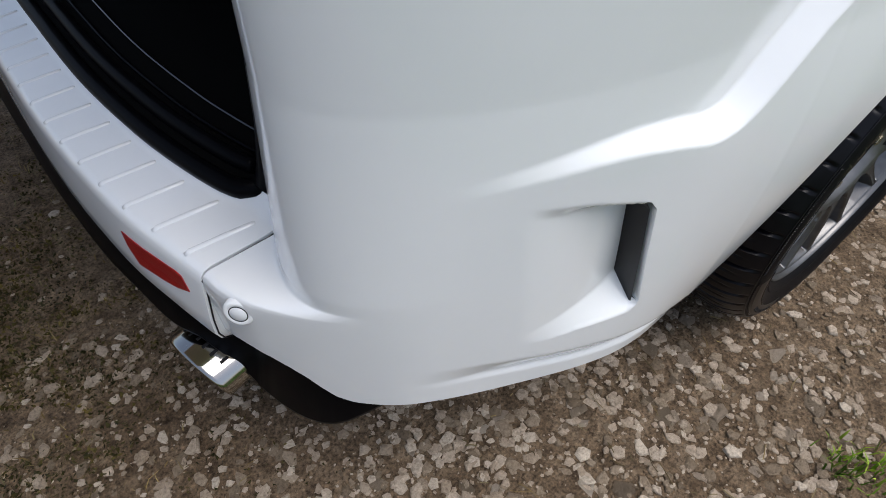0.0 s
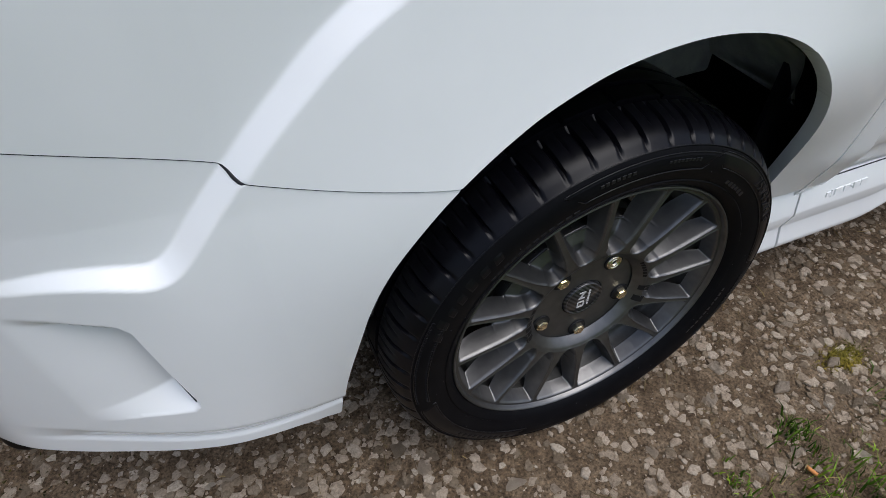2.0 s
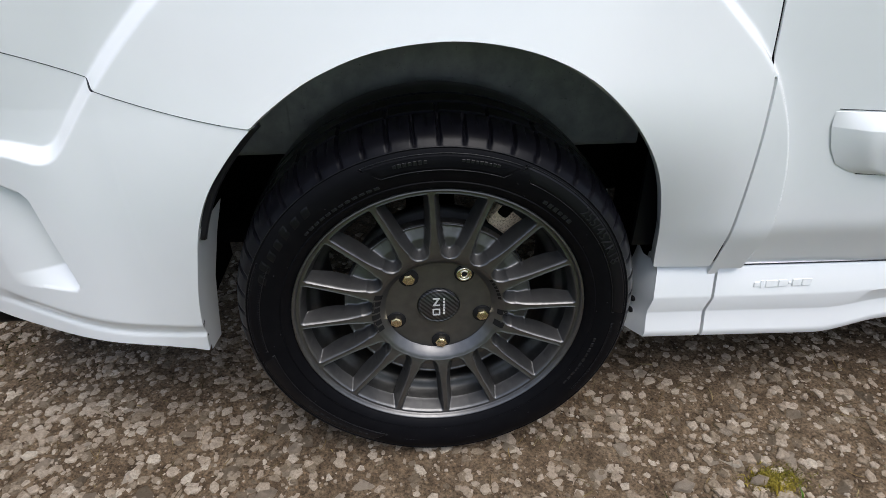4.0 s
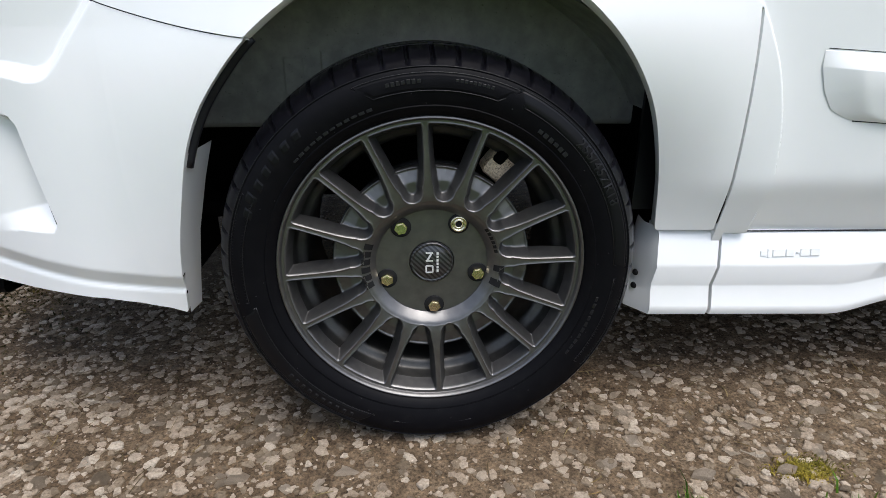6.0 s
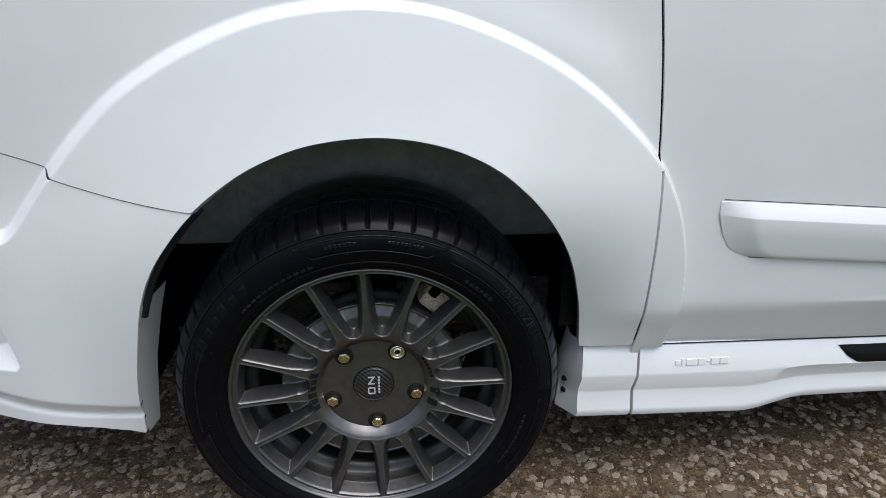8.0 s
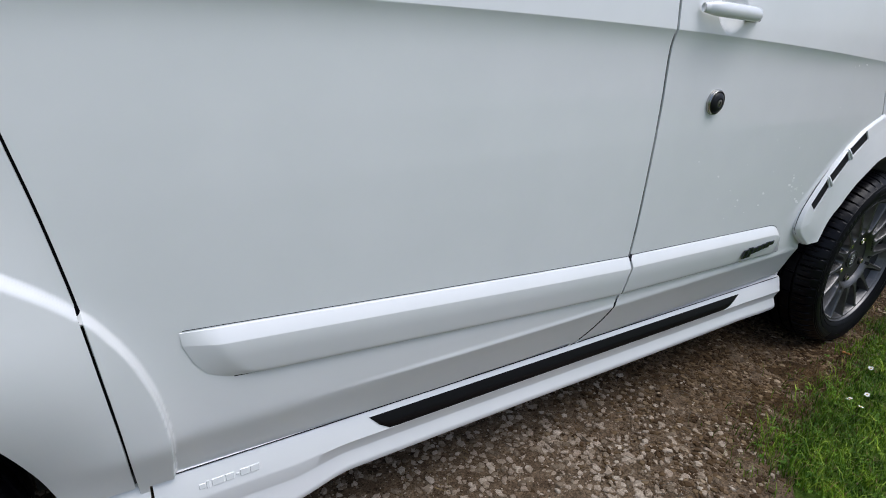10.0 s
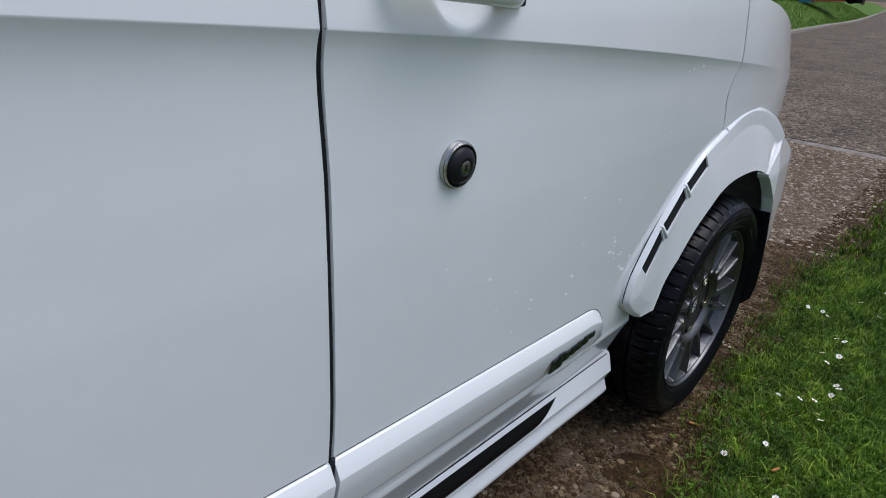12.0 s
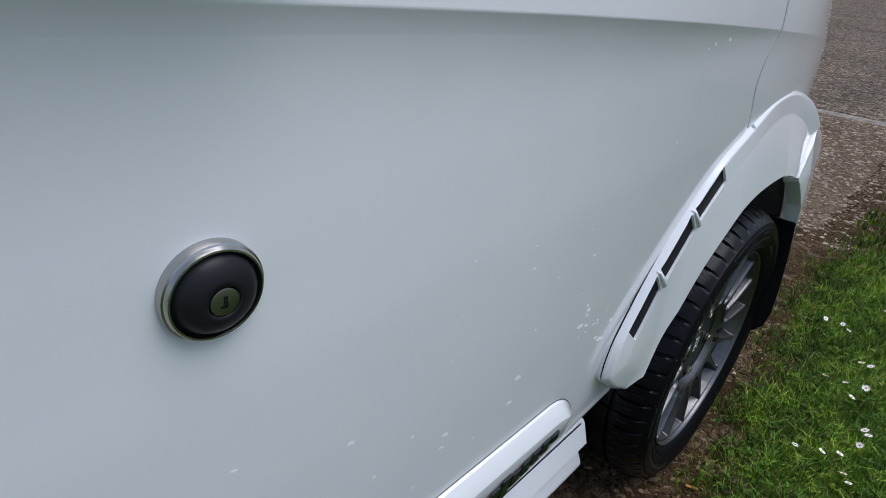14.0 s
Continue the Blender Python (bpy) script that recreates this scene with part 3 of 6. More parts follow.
# parking sensor
eye_v, eye_f = revolve([(0.0, -0.0048), (0.0104, -0.0047), (0.0108, -0.0042), (0.0114, -0.0042), (0.0118, -0.0047), (0.0160, -0.0050), (0.0182, -0.0036), (0.0195, -0.0005), (0.0198, 0.004)], 40)
sensor_at = Matrix.Translation((-0.9285, 0.2408, 0.4525)) @ Euler((radians(-12), 0, radians(-44))).to_matrix().to_4x4() @ Matrix.Diagonal((0.86, 0.8, 0.86, 1))
mesh_ob("parking_sensor", eye_v, eye_f, paint, bumper, "round white parking sensor", at=sensor_at)
ring_v, ring_f = revolve([(0.0104, -0.0044), (0.0107, -0.0050), (0.0115, -0.0050), (0.0118, -0.0044)], 40)
mesh_ob("sensor_ring", ring_v, ring_f, black, bumper, "thin dark ring", at=sensor_at)

# ---------------------------------------------------------------- rear centre: step bumper, sill, opening
C_STEP = np.array(curve([(-0.944, 0.2925), (-0.962, 0.36), (-0.981, 0.44), (-0.9945, 0.53), (-1.0055, 0.63), (-1.0135, 0.76), (-1.018, 0.92), (-1.019, 1.05), (-1.011, 1.34), (-0.990, 1.55), (-0.957, 1.72), (-0.945, 1.784)], 10))
C_INN = np.array(curve([(-0.855, 0.2865), (-0.862, 0.335), (-0.882, 0.38), (-0.903, 0.455), (-0.920, 0.54), (-0.938, 0.68), (-0.946, 0.84), (-0.950, 1.05), (-0.938, 1.40), (-0.903, 1.625), (-0.862, 1.745), (-0.852, 1.79)], 10))
# height, share of the way from the inner to the outer line, and how far beyond it
STEP_ROWS = [(0.500, -0.16, 0), (0.490, -0.05, 0), (0.4855, 0.03, 0), (0.4825, 0.12, 0), (0.4735, 0.84, 0), (0.470, 0.93, 0), (0.463, 0.985, 0), (0.453, 1.0, 0.001), (0.40, 1.0, 0.010), (0.375, 1.0, 0.012), (0.362, 1.0, 0.008), (0.356, 1.0, 0.0), (0.352, 0.9, -0.01), (0.35, 0.6, -0.03)]
sv = []
out_n = np.gradient(C_STEP, axis=0)
out_n = np.stack([-out_n[:, 1], out_n[:, 0]], 1)
out_n /= np.linalg.norm(out_n, axis=1)[:, None]
for k, (a, b, o) in enumerate(zip(C_INN, C_STEP, out_n)):
    for z, sh, dd in STEP_ROWS:
        p = a + (b - a) * sh + o * dd
        sv.append((p[0], p[1] + (0.0020 if k == 0 else 0), z))
m_ = len(STEP_ROWS)
sf = [(i * m_ + j, i * m_ + j + 1, (i + 1) * m_ + j + 1, (i + 1) * m_ + j) for i in range(len(C_STEP) - 1) for j in range(m_ - 1)]
# its end turned in beside the corner
n_end = len(sv)
sv += sv[:m_] + [(x + (0.03 if j > 5 else 0.0), y + 0.002, z - (0.03 if j <= 5 else 0.0)) for j, (x, y, z) in enumerate(sv[:m_])]
sf += [(n_end + j + 1, n_end + j, n_end + m_ + j, n_end + m_ + j + 1) for j in range(m_ - 1)]
step_bumper = mesh_ob("step_bumper", sv, sf, paint, van, "white ribbed loading step across the rear bumper")
tube("gap_seal", [(x + (0.0035 if j > 5 else 0.0), y - 0.0016, z - (0.0035 if j <= 5 else 0.0)) for j, (x, y, z) in enumerate(sv[1:12])], 0.0010, rubber_seal, step_bumper, "thin dark joint", 6)
# ribs pressed into the step
for k in range(22):
    yo, yi = 0.329 + 0.0536 * k, 0.311 + 0.0536 * k
    a = np.array((float(np.interp(yi, C_INN[:, 1], C_INN[:, 0])), yi, 0.0))
    b = np.array((float(np.interp(yo, C_STEP[:, 1], C_STEP[:, 0])), yo, 0.0))
    c0, c1 = a + (b - a) * 0.10, a + (b - a) * 0.88
    c0[2], c1[2] = 0.4800, 0.4704
    tube("rib", [c0 - (0, 0, 0.002), c0 * 0.95 + c1 * 0.05, c0 * 0.5 + c1 * 0.5 + (0, 0, 0.0003), c0 * 0.05 + c1 * 0.95, c1 - (0, 0, 0.002)], 0.0045, paint, step_bumper, "", 8)
# reflector: a slim lens let into the bumper's face
lens = bmesh.new()
ring = []
for y_, z_ in ((0.440, 0.437), (0.402, 0.4385), (0.365, 0.4425), (0.340, 0.4455), (0.328, 0.444), (0.318, 0.427), (0.340, 0.417), (0.366, 0.410), (0.416, 0.401), (0.433, 0.418)):
    j = int(np.argmin(np.abs(C_STEP[:, 1] - y_)))
    dd = float(np.interp(z_, [0.375, 0.40, 0.455], [0.012, 0.010, 0.001])) + 0.0012
    ring.append(lens.verts.new((float(np.interp(y_, C_STEP[:, 1], C_STEP[:, 0])) + out_n[j][0] * dd, y_, z_)))
lens.faces.new(ring)
ext = bmesh.ops.extrude_face_region(lens, geom=lens.faces[:])
bmesh.ops.translate(lens, vec=(0.008, 0, 0), verts=[g for g in ext["geom"] if isinstance(g, bmesh.types.BMVert)])
part("reflector", lens, red_lens, step_bumper, "slim red reflector")
# black lower diffuser, from the corner round the rear
C_DIF = np.array(curve([(-0.79, 0.163), (-0.84, 0.175), (-0.882, 0.200), (-0.903, 0.224), (-0.918, 0.257), (-0.926, 0.285), (-0.934, 0.308), (-0.959, 0.341), (-0.979, 0.376), (-0.992, 0.410), (-1.006, 0.480), (-1.020, 0.557), (-1.031, 0.654), (-1.040, 0.767), (-1.047, 0.92), (-1.052, 1.15), (-1.026, 1.45), (-0.965, 1.7), (-0.87, 1.86)], 8))
dv_ = []
dn = np.gradient(C_DIF, axis=0)
dn = np.stack([-dn[:, 1], dn[:, 0]], 1)
dn /= np.linalg.norm(dn, axis=1)[:, None]
for k, (p, o) in enumerate(zip(C_DIF, dn)):
    top = float(np.interp(p[1], [0.12, 0.163, 0.185, 0.21, 0.25, 0.30], [0.31, 0.320, 0.345, 0.375, 0.385, 0.366]))
    low = float(np.interp(p[1], [0.16, 0.20, 0.30, 0.36], [0.235, 0.212, 0.216, 0.296]))
    lip_ = float(np.interp(p[1], [0.17, 0.19, 0.30, 0.34], [0.0, 0.007, 0.008, 0.0]))
    for z, dd in ((top, -0.05), (top, -0.026), (top - 0.012, -0.022), (low + 0.5 * (top - low), -0.010), (low + 0.008, lip_), (low, lip_ - 0.001), (low - 0.005, lip_ - 0.012), (low - 0.004, -0.10)):
        dv_.append((p[0] + o[0] * dd, p[1] + o[1] * dd, z))
mesh_ob("diffuser", dv_, [(i * 8 + j, i * 8 + j + 1, (i + 1) * 8 + j + 1, (i + 1) * 8 + j) for i in range(len(C_DIF) - 1) for j in range(7)], bay_seal, van, "matt black rear diffuser lip")
# exhaust tail pipe: an oval chrome sleeve
pv, pf = [], []
prof = [(0.0, 0.95, 0.0), (0.002, 0.99, 0.0), (0.006, 1.0, 0), (0.05, 1.0, 0), (0.10, 0.97, 0), (0.101, 0.90, 0), (0.007, 0.90, 0), (0.0, 0.93, 0)]
for d, s, _ in prof:
    for a in np.linspace(0, 2 * np.pi, 48, endpoint=False):
        pv.append((d - 0.007 * np.sin(a) * (d < 0.03), 0.062 * s * np.cos(a), 0.043 * s * np.sin(a)))
pf = [(i * 48 + k, i * 48 + (k + 1) % 48, ((i + 1) % 8) * 48 + (k + 1) % 48, ((i + 1) % 8) * 48 + k) for i in range(8) for k in range(48)]
pipe_at = Matrix.Translation((-0.990, 0.364, 0.236)) @ Euler((0, radians(-3), radians(12.4))).to_matrix().to_4x4()
pipe = mesh_ob("tail_pipe", pv, pf, chrome, van, "oval chrome exhaust tip stamped with dark marks", at=pipe_at)
bore_v, bore_f = revolve([(0.9, 0.006), (0.9, 0.09), (0.0, 0.09)], 40)
mesh_ob("pipe_bore", [(y, 0.0615 * x, 0.0425 * z) for x, y, z in bore_v], bore_f, bay_lining, pipe, "sooty black bore")
for k in range(6):
    y_ = -0.040 + 0.0150 * k
    z_ = 0.043 * math.sqrt(1 - (y_ / 0.062) ** 2)
    tip = math.degrees(math.atan2(0.043 * y_, 0.062 * math.sqrt(max(1e-6, 0.062**2 - y_**2))))
    part("stamped_mark", box_bm((0.017 if k % 3 else 0.012, 0.0045, 0.0016), (0, 0, 0), 0.0006, 1), decal, pipe, at=pose(0.024, y_, z_, -tip, 0, 0))
# weather seal, sill and the dark load bay behind it
INN = [q for q in C_INN if 0.352 < q[1] < 1.62]
turn = [(-0.845, 0.3385), (-0.855, 0.3435)]
rise = [(-0.700, 0.36, 1.7), (-0.752, 0.337, 1.2), (-0.796, 0.334, 0.8), (-0.822, 0.332, 0.58), (-0.832, 0.333, 0.53), (-0.839, 0.336, 0.508)]
tube("opening_seal", rise + [(x + 0.008, y, 0.498) for x, y in turn] + [(x + 0.010, y, 0.494) for x, y in INN], 0.0115, bay_seal, van, "black rubber tailgate seal", 10)
tube("opening_seal", [(x + 0.036, y + 0.012, 0.505) for x, y in INN], 0.010, bay_seal, van, "black rubber tailgate seal", 10)
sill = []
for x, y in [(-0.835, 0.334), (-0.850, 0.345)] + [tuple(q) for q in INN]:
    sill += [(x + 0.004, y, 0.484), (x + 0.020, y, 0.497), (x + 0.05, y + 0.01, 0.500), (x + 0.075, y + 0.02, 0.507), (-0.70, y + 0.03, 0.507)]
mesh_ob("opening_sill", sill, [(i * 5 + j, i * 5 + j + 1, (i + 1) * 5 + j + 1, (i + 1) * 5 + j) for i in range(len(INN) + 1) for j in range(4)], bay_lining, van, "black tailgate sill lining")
jamb = []
for z in np.linspace(0.49, 1.32, 12):
    x = -0.855 + 0.11 * max(z - 0.5, 0)
    jamb += [(x + 0.001, 0.2855, z), (x + 0.004, 0.292, z), (x + 0.03, 0.325, z), (x + 0.10, 0.335, z)]
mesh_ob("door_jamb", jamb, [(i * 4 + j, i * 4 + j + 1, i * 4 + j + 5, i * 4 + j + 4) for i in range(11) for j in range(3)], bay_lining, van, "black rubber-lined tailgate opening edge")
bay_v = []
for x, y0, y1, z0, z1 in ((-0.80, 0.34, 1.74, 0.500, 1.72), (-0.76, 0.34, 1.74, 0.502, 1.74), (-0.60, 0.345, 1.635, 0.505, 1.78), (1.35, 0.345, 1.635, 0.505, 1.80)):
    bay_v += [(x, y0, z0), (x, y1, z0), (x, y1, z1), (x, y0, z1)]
bay = mesh_ob("load_bay", bay_v, [(0, 1, 5, 4), (4, 5, 9, 8), (8, 9, 13, 12), (5, 6, 10, 9), (9, 10, 14, 13), (7, 4, 8, 11), (11, 8, 12, 15), (6, 7, 11, 10), (10, 11, 15, 14), (12, 13, 14, 15)], bay_lining, van, "black load bay lining with the bay's shade in its colour", False)
tube("sill_strip", [(x + 0.085, y, 0.510) for x, y in C_INN[22:-22]], 0.0022, gloss_black, bay, "glossy black sill trim strip")
tube("sill_strip", [(x + 0.058, y + 0.01, 0.505) for x, y in C_INN[18:-18]], 0.003, bay_seal, bay)
# dark bolt beside the seal
bv, bf = revolve([(0, -0.003), (0.006, -0.003), (0.008, 0.0), (0.008, 0.006)], 16)
mesh_ob("seal_plug", bv, bf, decal, van, "small black plug", at=pose(-0.843, 0.3285, 0.489, -80, 0, 0))

# raised tailgate overhead, hinged at the roof
tg = bmesh.new()
rows_ = []
for t in np.linspace(0, 1, 9):
    x, z = -0.82 - 1.45 * t, 1.93 + 0.20 * math.sin(2.4 * t)
    half = 0.90 - 0.06 * t
    rows_.append([tg.verts.new((x, 0.99 + half * s, z - 0.03 * s * s)) for s in np.linspace(-1, 1, 9)])
for a, b in zip(rows_[:-1], rows_[1:]):
    for i in range(8):
        tg.faces.new((a[i], a[i + 1], b[i + 1], b[i]))
ext = bmesh.ops.extrude_face_region(tg, geom=tg.faces[:])
bmesh.ops.translate(tg, vec=(0, 0, 0.05), verts=[g for g in ext["geom"] if isinstance(g, bmesh.types.BMVert)])
part("tailgate", tg, paint, van, "white tailgate raised overhead", smooth=True)

# ---------------------------------------------------------------- side panels
GAP = 0.0024


def quarter_phi(u, v):
    z = v + crease_z(u) - 1.135
    out = [(-0.80, 1.30)] + [(-0.80, 0.838), (-0.757, 0.827)] + [q for q in BUMPER_SEAM if q[0] > -0.755] + [(-0.2, 0.365), (0.6, 0.365)] + SLIDE_REAR[::-1]
    phi = np.minimum(poly_phi(u, z, out), -poly_phi(u, z, ARCH_HOLE)) - np.where(u > 0.2, GAP, 0.0018)
    phi = np.where(z > 1.25, np.minimum(phi, 1.30 - z), phi)
    rail = [(-0.60, 1.118), (0.0, 1.116), (0.30, 1.108), (0.55, 1.101), (0.55, 1.165), (-0.60, 1.165)]
    return np.minimum(phi, -poly_phi(u, z, rail))


sheet("quarter_panel", np.arange(-0.70, 0.52, 0.0035), np.r_[rows(0.28, 0.60, 0.005), rows(0.60, 1.0, 0.003), rows(1.0, 1.32, 0.008, (1.1335, 1.135, 1.1365))], quarter_phi, on_side, paint, van, "white rear quarter panel with a flared wheel arch", 0.022)


# corner post above the bumper: the plan line carried upwards
def on_post(s, z):
    tau = np.clip(-0.45 - s, 0, tau_[-1] + 0.02)
    x, y = np.interp(tau, tau_, C_BODY[:, 0]), np.interp(tau, tau_, C_BODY[:, 1])
    below = crease_z(x) - z
    lean = np.interp(z, pz_, py_) - np.interp(0.70, pz_, py_)
    cr = np.where(below > 0, 0.014 * np.exp(-np.maximum(below, 0) / 0.028), 0.014 + 0.02 * np.minimum(below, 0))
    k = step(-0.86, -0.70, x)
    return np.stack([x + rake(s, z), y + lean - cr * k - 0.001, z], -1)


S_POST = -0.45 - float(np.interp(0.70, PLAN_X, tau_[:70]))


def post_phi(s, z):
    return poly_phi(s, z, [(S_END, 0.868), (-0.90, 0.8635), (-0.80, 0.8415), (-0.757, 0.8295), (-0.721, 0.8185), (-0.65, 0.802), (-0.65, 1.32), (S_END - 0.02, 1.32), (S_END - 0.02, 0.868)]) - 0.0005


sheet("corner_post", np.linspace(S_END, S_POST, 60), rows(0.80, 1.32, 0.006), post_phi, on_post, paint, van, "", 0.02)
part("door_rail", box_bm((1.06, 0.03, 0.05), (-0.09, 0.045, 1.142), 0.004), gloss_black, van, "glossy black sliding door rail")


def slide_phi(u, v):
    z = v + crease_z(u) - 1.135
    return poly_phi(u, z, SLIDE_REAR + [(0.505, 0.352), (1.52, 0.352)] + SLIDE_FRONT[::-1]) - np.where(u > 1.2, 0.0040, GAP)


slide = sheet("sliding_door", np.r_[np.arange(0.40, 0.60, 0.0022), np.arange(0.60, 1.49, 0.01), np.arange(1.49, 1.66, 0.005)], np.r_[rows(0.28, 0.80, 0.0035), rows(0.80, 1.32, 0.006, (1.1335, 1.135, 1.1365))],
              lambda u, v: np.minimum(slide_phi(u, v), np.minimum(1.30 - v - crease_z(u) + 1.135, v + crease_z(u) - 1.135 - (0.362 - 0.016 * (u - 0.4)))), on_side, paint, van, "white sliding side door", 0.03)
for line, rad, deep_ in ((SLIDE_FRONT, 0.0065, 0.0090), (SLIDE_REAR, 0.0045, 0.0070), (WING_SEAM, 0.0055, 0.0085)):
    pts = [(x, float(side(np.array([x]), np.array([z]))[0]) + deep_, z) for x, z in line if (0.36 if x < 2 else 0.90) < z < 1.28]
    ys = np.array([q[1] for q in pts])
    ys = np.maximum(ys, np.convolve(np.pad(ys, 4, mode="edge"), np.ones(9) / 9, mode="valid"))
    pts = [(x, float(y), z) for (x, _, z), y in zip(pts, ys)]
    tube("door_seal", pts, rad, bay_seal if line is SLIDE_REAR else rubber_seal, slide if line is not WING_SEAM else van, "black rubber door seal")
tube("door_seal", [(x, float(side(np.array([x]), np.array([z]))[0]) - 0.004, z) for x, z in SLIDE_FRONT if 0.485 < z < 0.612], 0.0034, rubber_seal, slide, "black rubber door seal")
tube("door_seal", [(x, float(side(np.array([x]), np.array([z]))[0]) + 0.0045, z + 0.0005) for x, z in SLIDE_FRONT if 0.35 < z < 0.50], 0.0052, rubber_seal, slide, "black rubber door seal")
HANDLE_CUP = (1.812, 1.178)


def cup(x, z, cx, cz, r=0.047, deep=0.022):
    q = np.sqrt(((x - cx) / 1.1) ** 2 + (z - cz) ** 2) / r
    return 0.7 * deep * (1 - np.clip(q, 0, 1) ** 3)


def on_front(u, v):
    p = on_side(u, v)
    p[..., 1] += cup(p[..., 0], p[..., 2], *HANDLE_CUP)
    return p


DOOR_OUT = SLIDE_FRONT + [(1.56, 0.345), (2.58, 0.345), (2.515, 0.33), (2.51, 0.40), (2.503, 0.48), (2.51, 0.56), (2.545, 0.66), (2.60, 0.755), (2.66, 0.815), (2.72, 0.855), (2.748, 0.875)] + [q for q in WING_SEAM[::-1] if q[1] > 0.895]


def front_phi(u, v):
    z = v + crease_z(u) - 1.135
    phi = poly_phi(u, z, DOOR_OUT) - np.where(u > 2.3, 0.0036, 0.0040)
    return np.minimum(phi, np.minimum(1.30 - z, z - (0.362 - 0.016 * (u - 0.4))))


front = sheet("front_door", np.r_[np.arange(1.49, 1.70, 0.005), np.arange(1.70, 1.93, 0.0035), np.arange(1.93, 2.80, 0.01)], np.r_[rows(0.28, 1.12, 0.007), rows(1.12, 1.25, 0.0035, (1.1335, 1.135, 1.1365)), rows(1.25, 1.42, 0.01)], front_phi, on_front, paint, van, "white driver's door with an added deadlock", 0.03)


def wing_phi(u, v):
    z = v + crease_z(u) - 1.135
    out = [q for q in WING_SEAM if q[1] > 0.88] + [(2.78, 0.80), (3.20, 0.72), (3.45, 0.70), (3.45, 1.06), (3.2, 1.115), (3.10, 1.135), (2.93, 1.166), (2.76, 1.186), (2.70, 1.22)]
    return np.minimum(poly_phi(u, z, out), -poly_phi(u, z, F_HOLE)) - 0.0034


sheet("front_wing", np.arange(2.60, 3.46, 0.008), rows(0.72, 1.52, 0.008, (1.1335, 1.135, 1.1365)), wing_phi, on_side, paint, van, "white front wing", 0.02)

# ---------------------------------------------------------------- front arch flare with its three slots
FLARE_LINE = np.array(curve([(2.38, 0.0095), (2.6, 0.0095), (2.70, 0.0095), (2.78, 0.0095), (2.88, 0.0125), (2.98, 0.0135), (3.06, 0.0095), (3.15, 0.0005), (3.25, -0.011)], 12))


def flare_face(x, z):
    """y of the flare: a slanted facet along its outer line, then a slow swell to the arch."""
    d1 = seg_dist(x, z, F_LINE + F_TOP)
    d2 = seg_dist(x, z, F_ARCH)
    y0 = np.interp(x, FLARE_LINE[:, 0], FLARE_LINE[:, 1])
    drop = 1 - 0.95 * step(2.72, 3.22, x)
    face = y0 - drop * np.interp(d1, [0, 0.002, 0.0065, 0.044], [0, 0.0005, 0.0085, 0.0140])
    t = np.maximum(d1 - 0.044, 0) / (np.maximum(d1 - 0.044, 0) + d2 + 1e-6)
    edge = np.interp(x, [2.545, 2.6, 2.75, 3.0, 3.09], [-0.007, -0.015, -0.021, -0.022, -0.029])
    return face + (edge - face) * t**0.9


def on_flare(u, v):
    return np.stack([u, flare_face(u, v), v], -1)


F_DIR = np.array((0.080, 0.0725)) / math.hypot(0.080, 0.0725)
SLOT_LINE = np.array([(2.444, 0.6295), (2.505, 0.711), (2.585, 0.791), (2.6645, 0.8475)])
SLOTS = []
for xa, xb in ((2.6645, 2.5885), (2.5815, 2.509), (2.502, 2.444)):
    down = np.array((F_DIR[1], -F_DIR[0]))
    inner = [(x, float(np.interp(x, SLOT_LINE[:, 0], SLOT_LINE[:, 1]))) for x in (xa, 0.5 * (xa + xb), xb)]
    outer = [tuple(np.array(q) + down * 0.034) for q in inner]
    outer[0] = tuple(np.array(outer[0]) - F_DIR * 0.008)
    SLOTS.append(inner + outer[::-1])


def flare_phi(u, v):
    arch = [q for q in F_ARCH if q[1] > 0.70 or q[0] < 3.0]
    out = F_LINE + F_TOP + [q for q in arch if q[0] < 3.088][::-1]
    phi = poly_phi(u, v, out)
    for s in SLOTS:
        phi = np.minimum(phi, -poly_phi(u, v, s))
    return phi


F_ALL = [q for q in F_LINE[6:] + F_TOP if q[0] < 3.0]
tube("flare_joint", [(x, float(flare_face(np.array([x]), np.array([z]))[0]) + 0.0045, z + 0.0008) for x, z in F_ALL], 0.0014, rubber_seal, van, "thin dark joint round the arch flare", 5)
notch = [(2.757, 0.915), (2.781, 0.915), (2.769, 0.878)]
f_flare = sheet("front_arch_flare", np.arange(2.39, 3.245, 0.003), np.arange(0.47, 0.97, 0.003), lambda u, v: np.minimum(flare_phi(u, v), -poly_phi(u, v, notch)), on_flare, paint, van, "white front wheel-arch flare with three black slots", 0.014)
for s in SLOTS:
    c = np.mean(s, 0)
    bm = bmesh.new()
    grid_ = []
    for i in range(9):
        t = i / 8
        a = np.array(s[0]) * (1 - t) + np.array(s[2]) * t
        b = np.array(s[5]) * (1 - t) + np.array(s[3]) * t
        row = []
        for w in (-0.15, 0.2, 0.5, 0.8, 1.15):
            p = a + (b - a) * w
            row.append(bm.verts.new((p[0], float(flare_face(np.array([p[0]]), np.array([p[1]]))[0]) + 0.0042, p[1])))
        grid_.append(row)
    for r0, r1 in zip(grid_[:-1], grid_[1:]):
        for k in range(4):
            bm.faces.new((r0[k], r0[k + 1], r1[k + 1], r1[k]))
    part("slot_mesh", bm, decal, f_flare, "black slot insert")
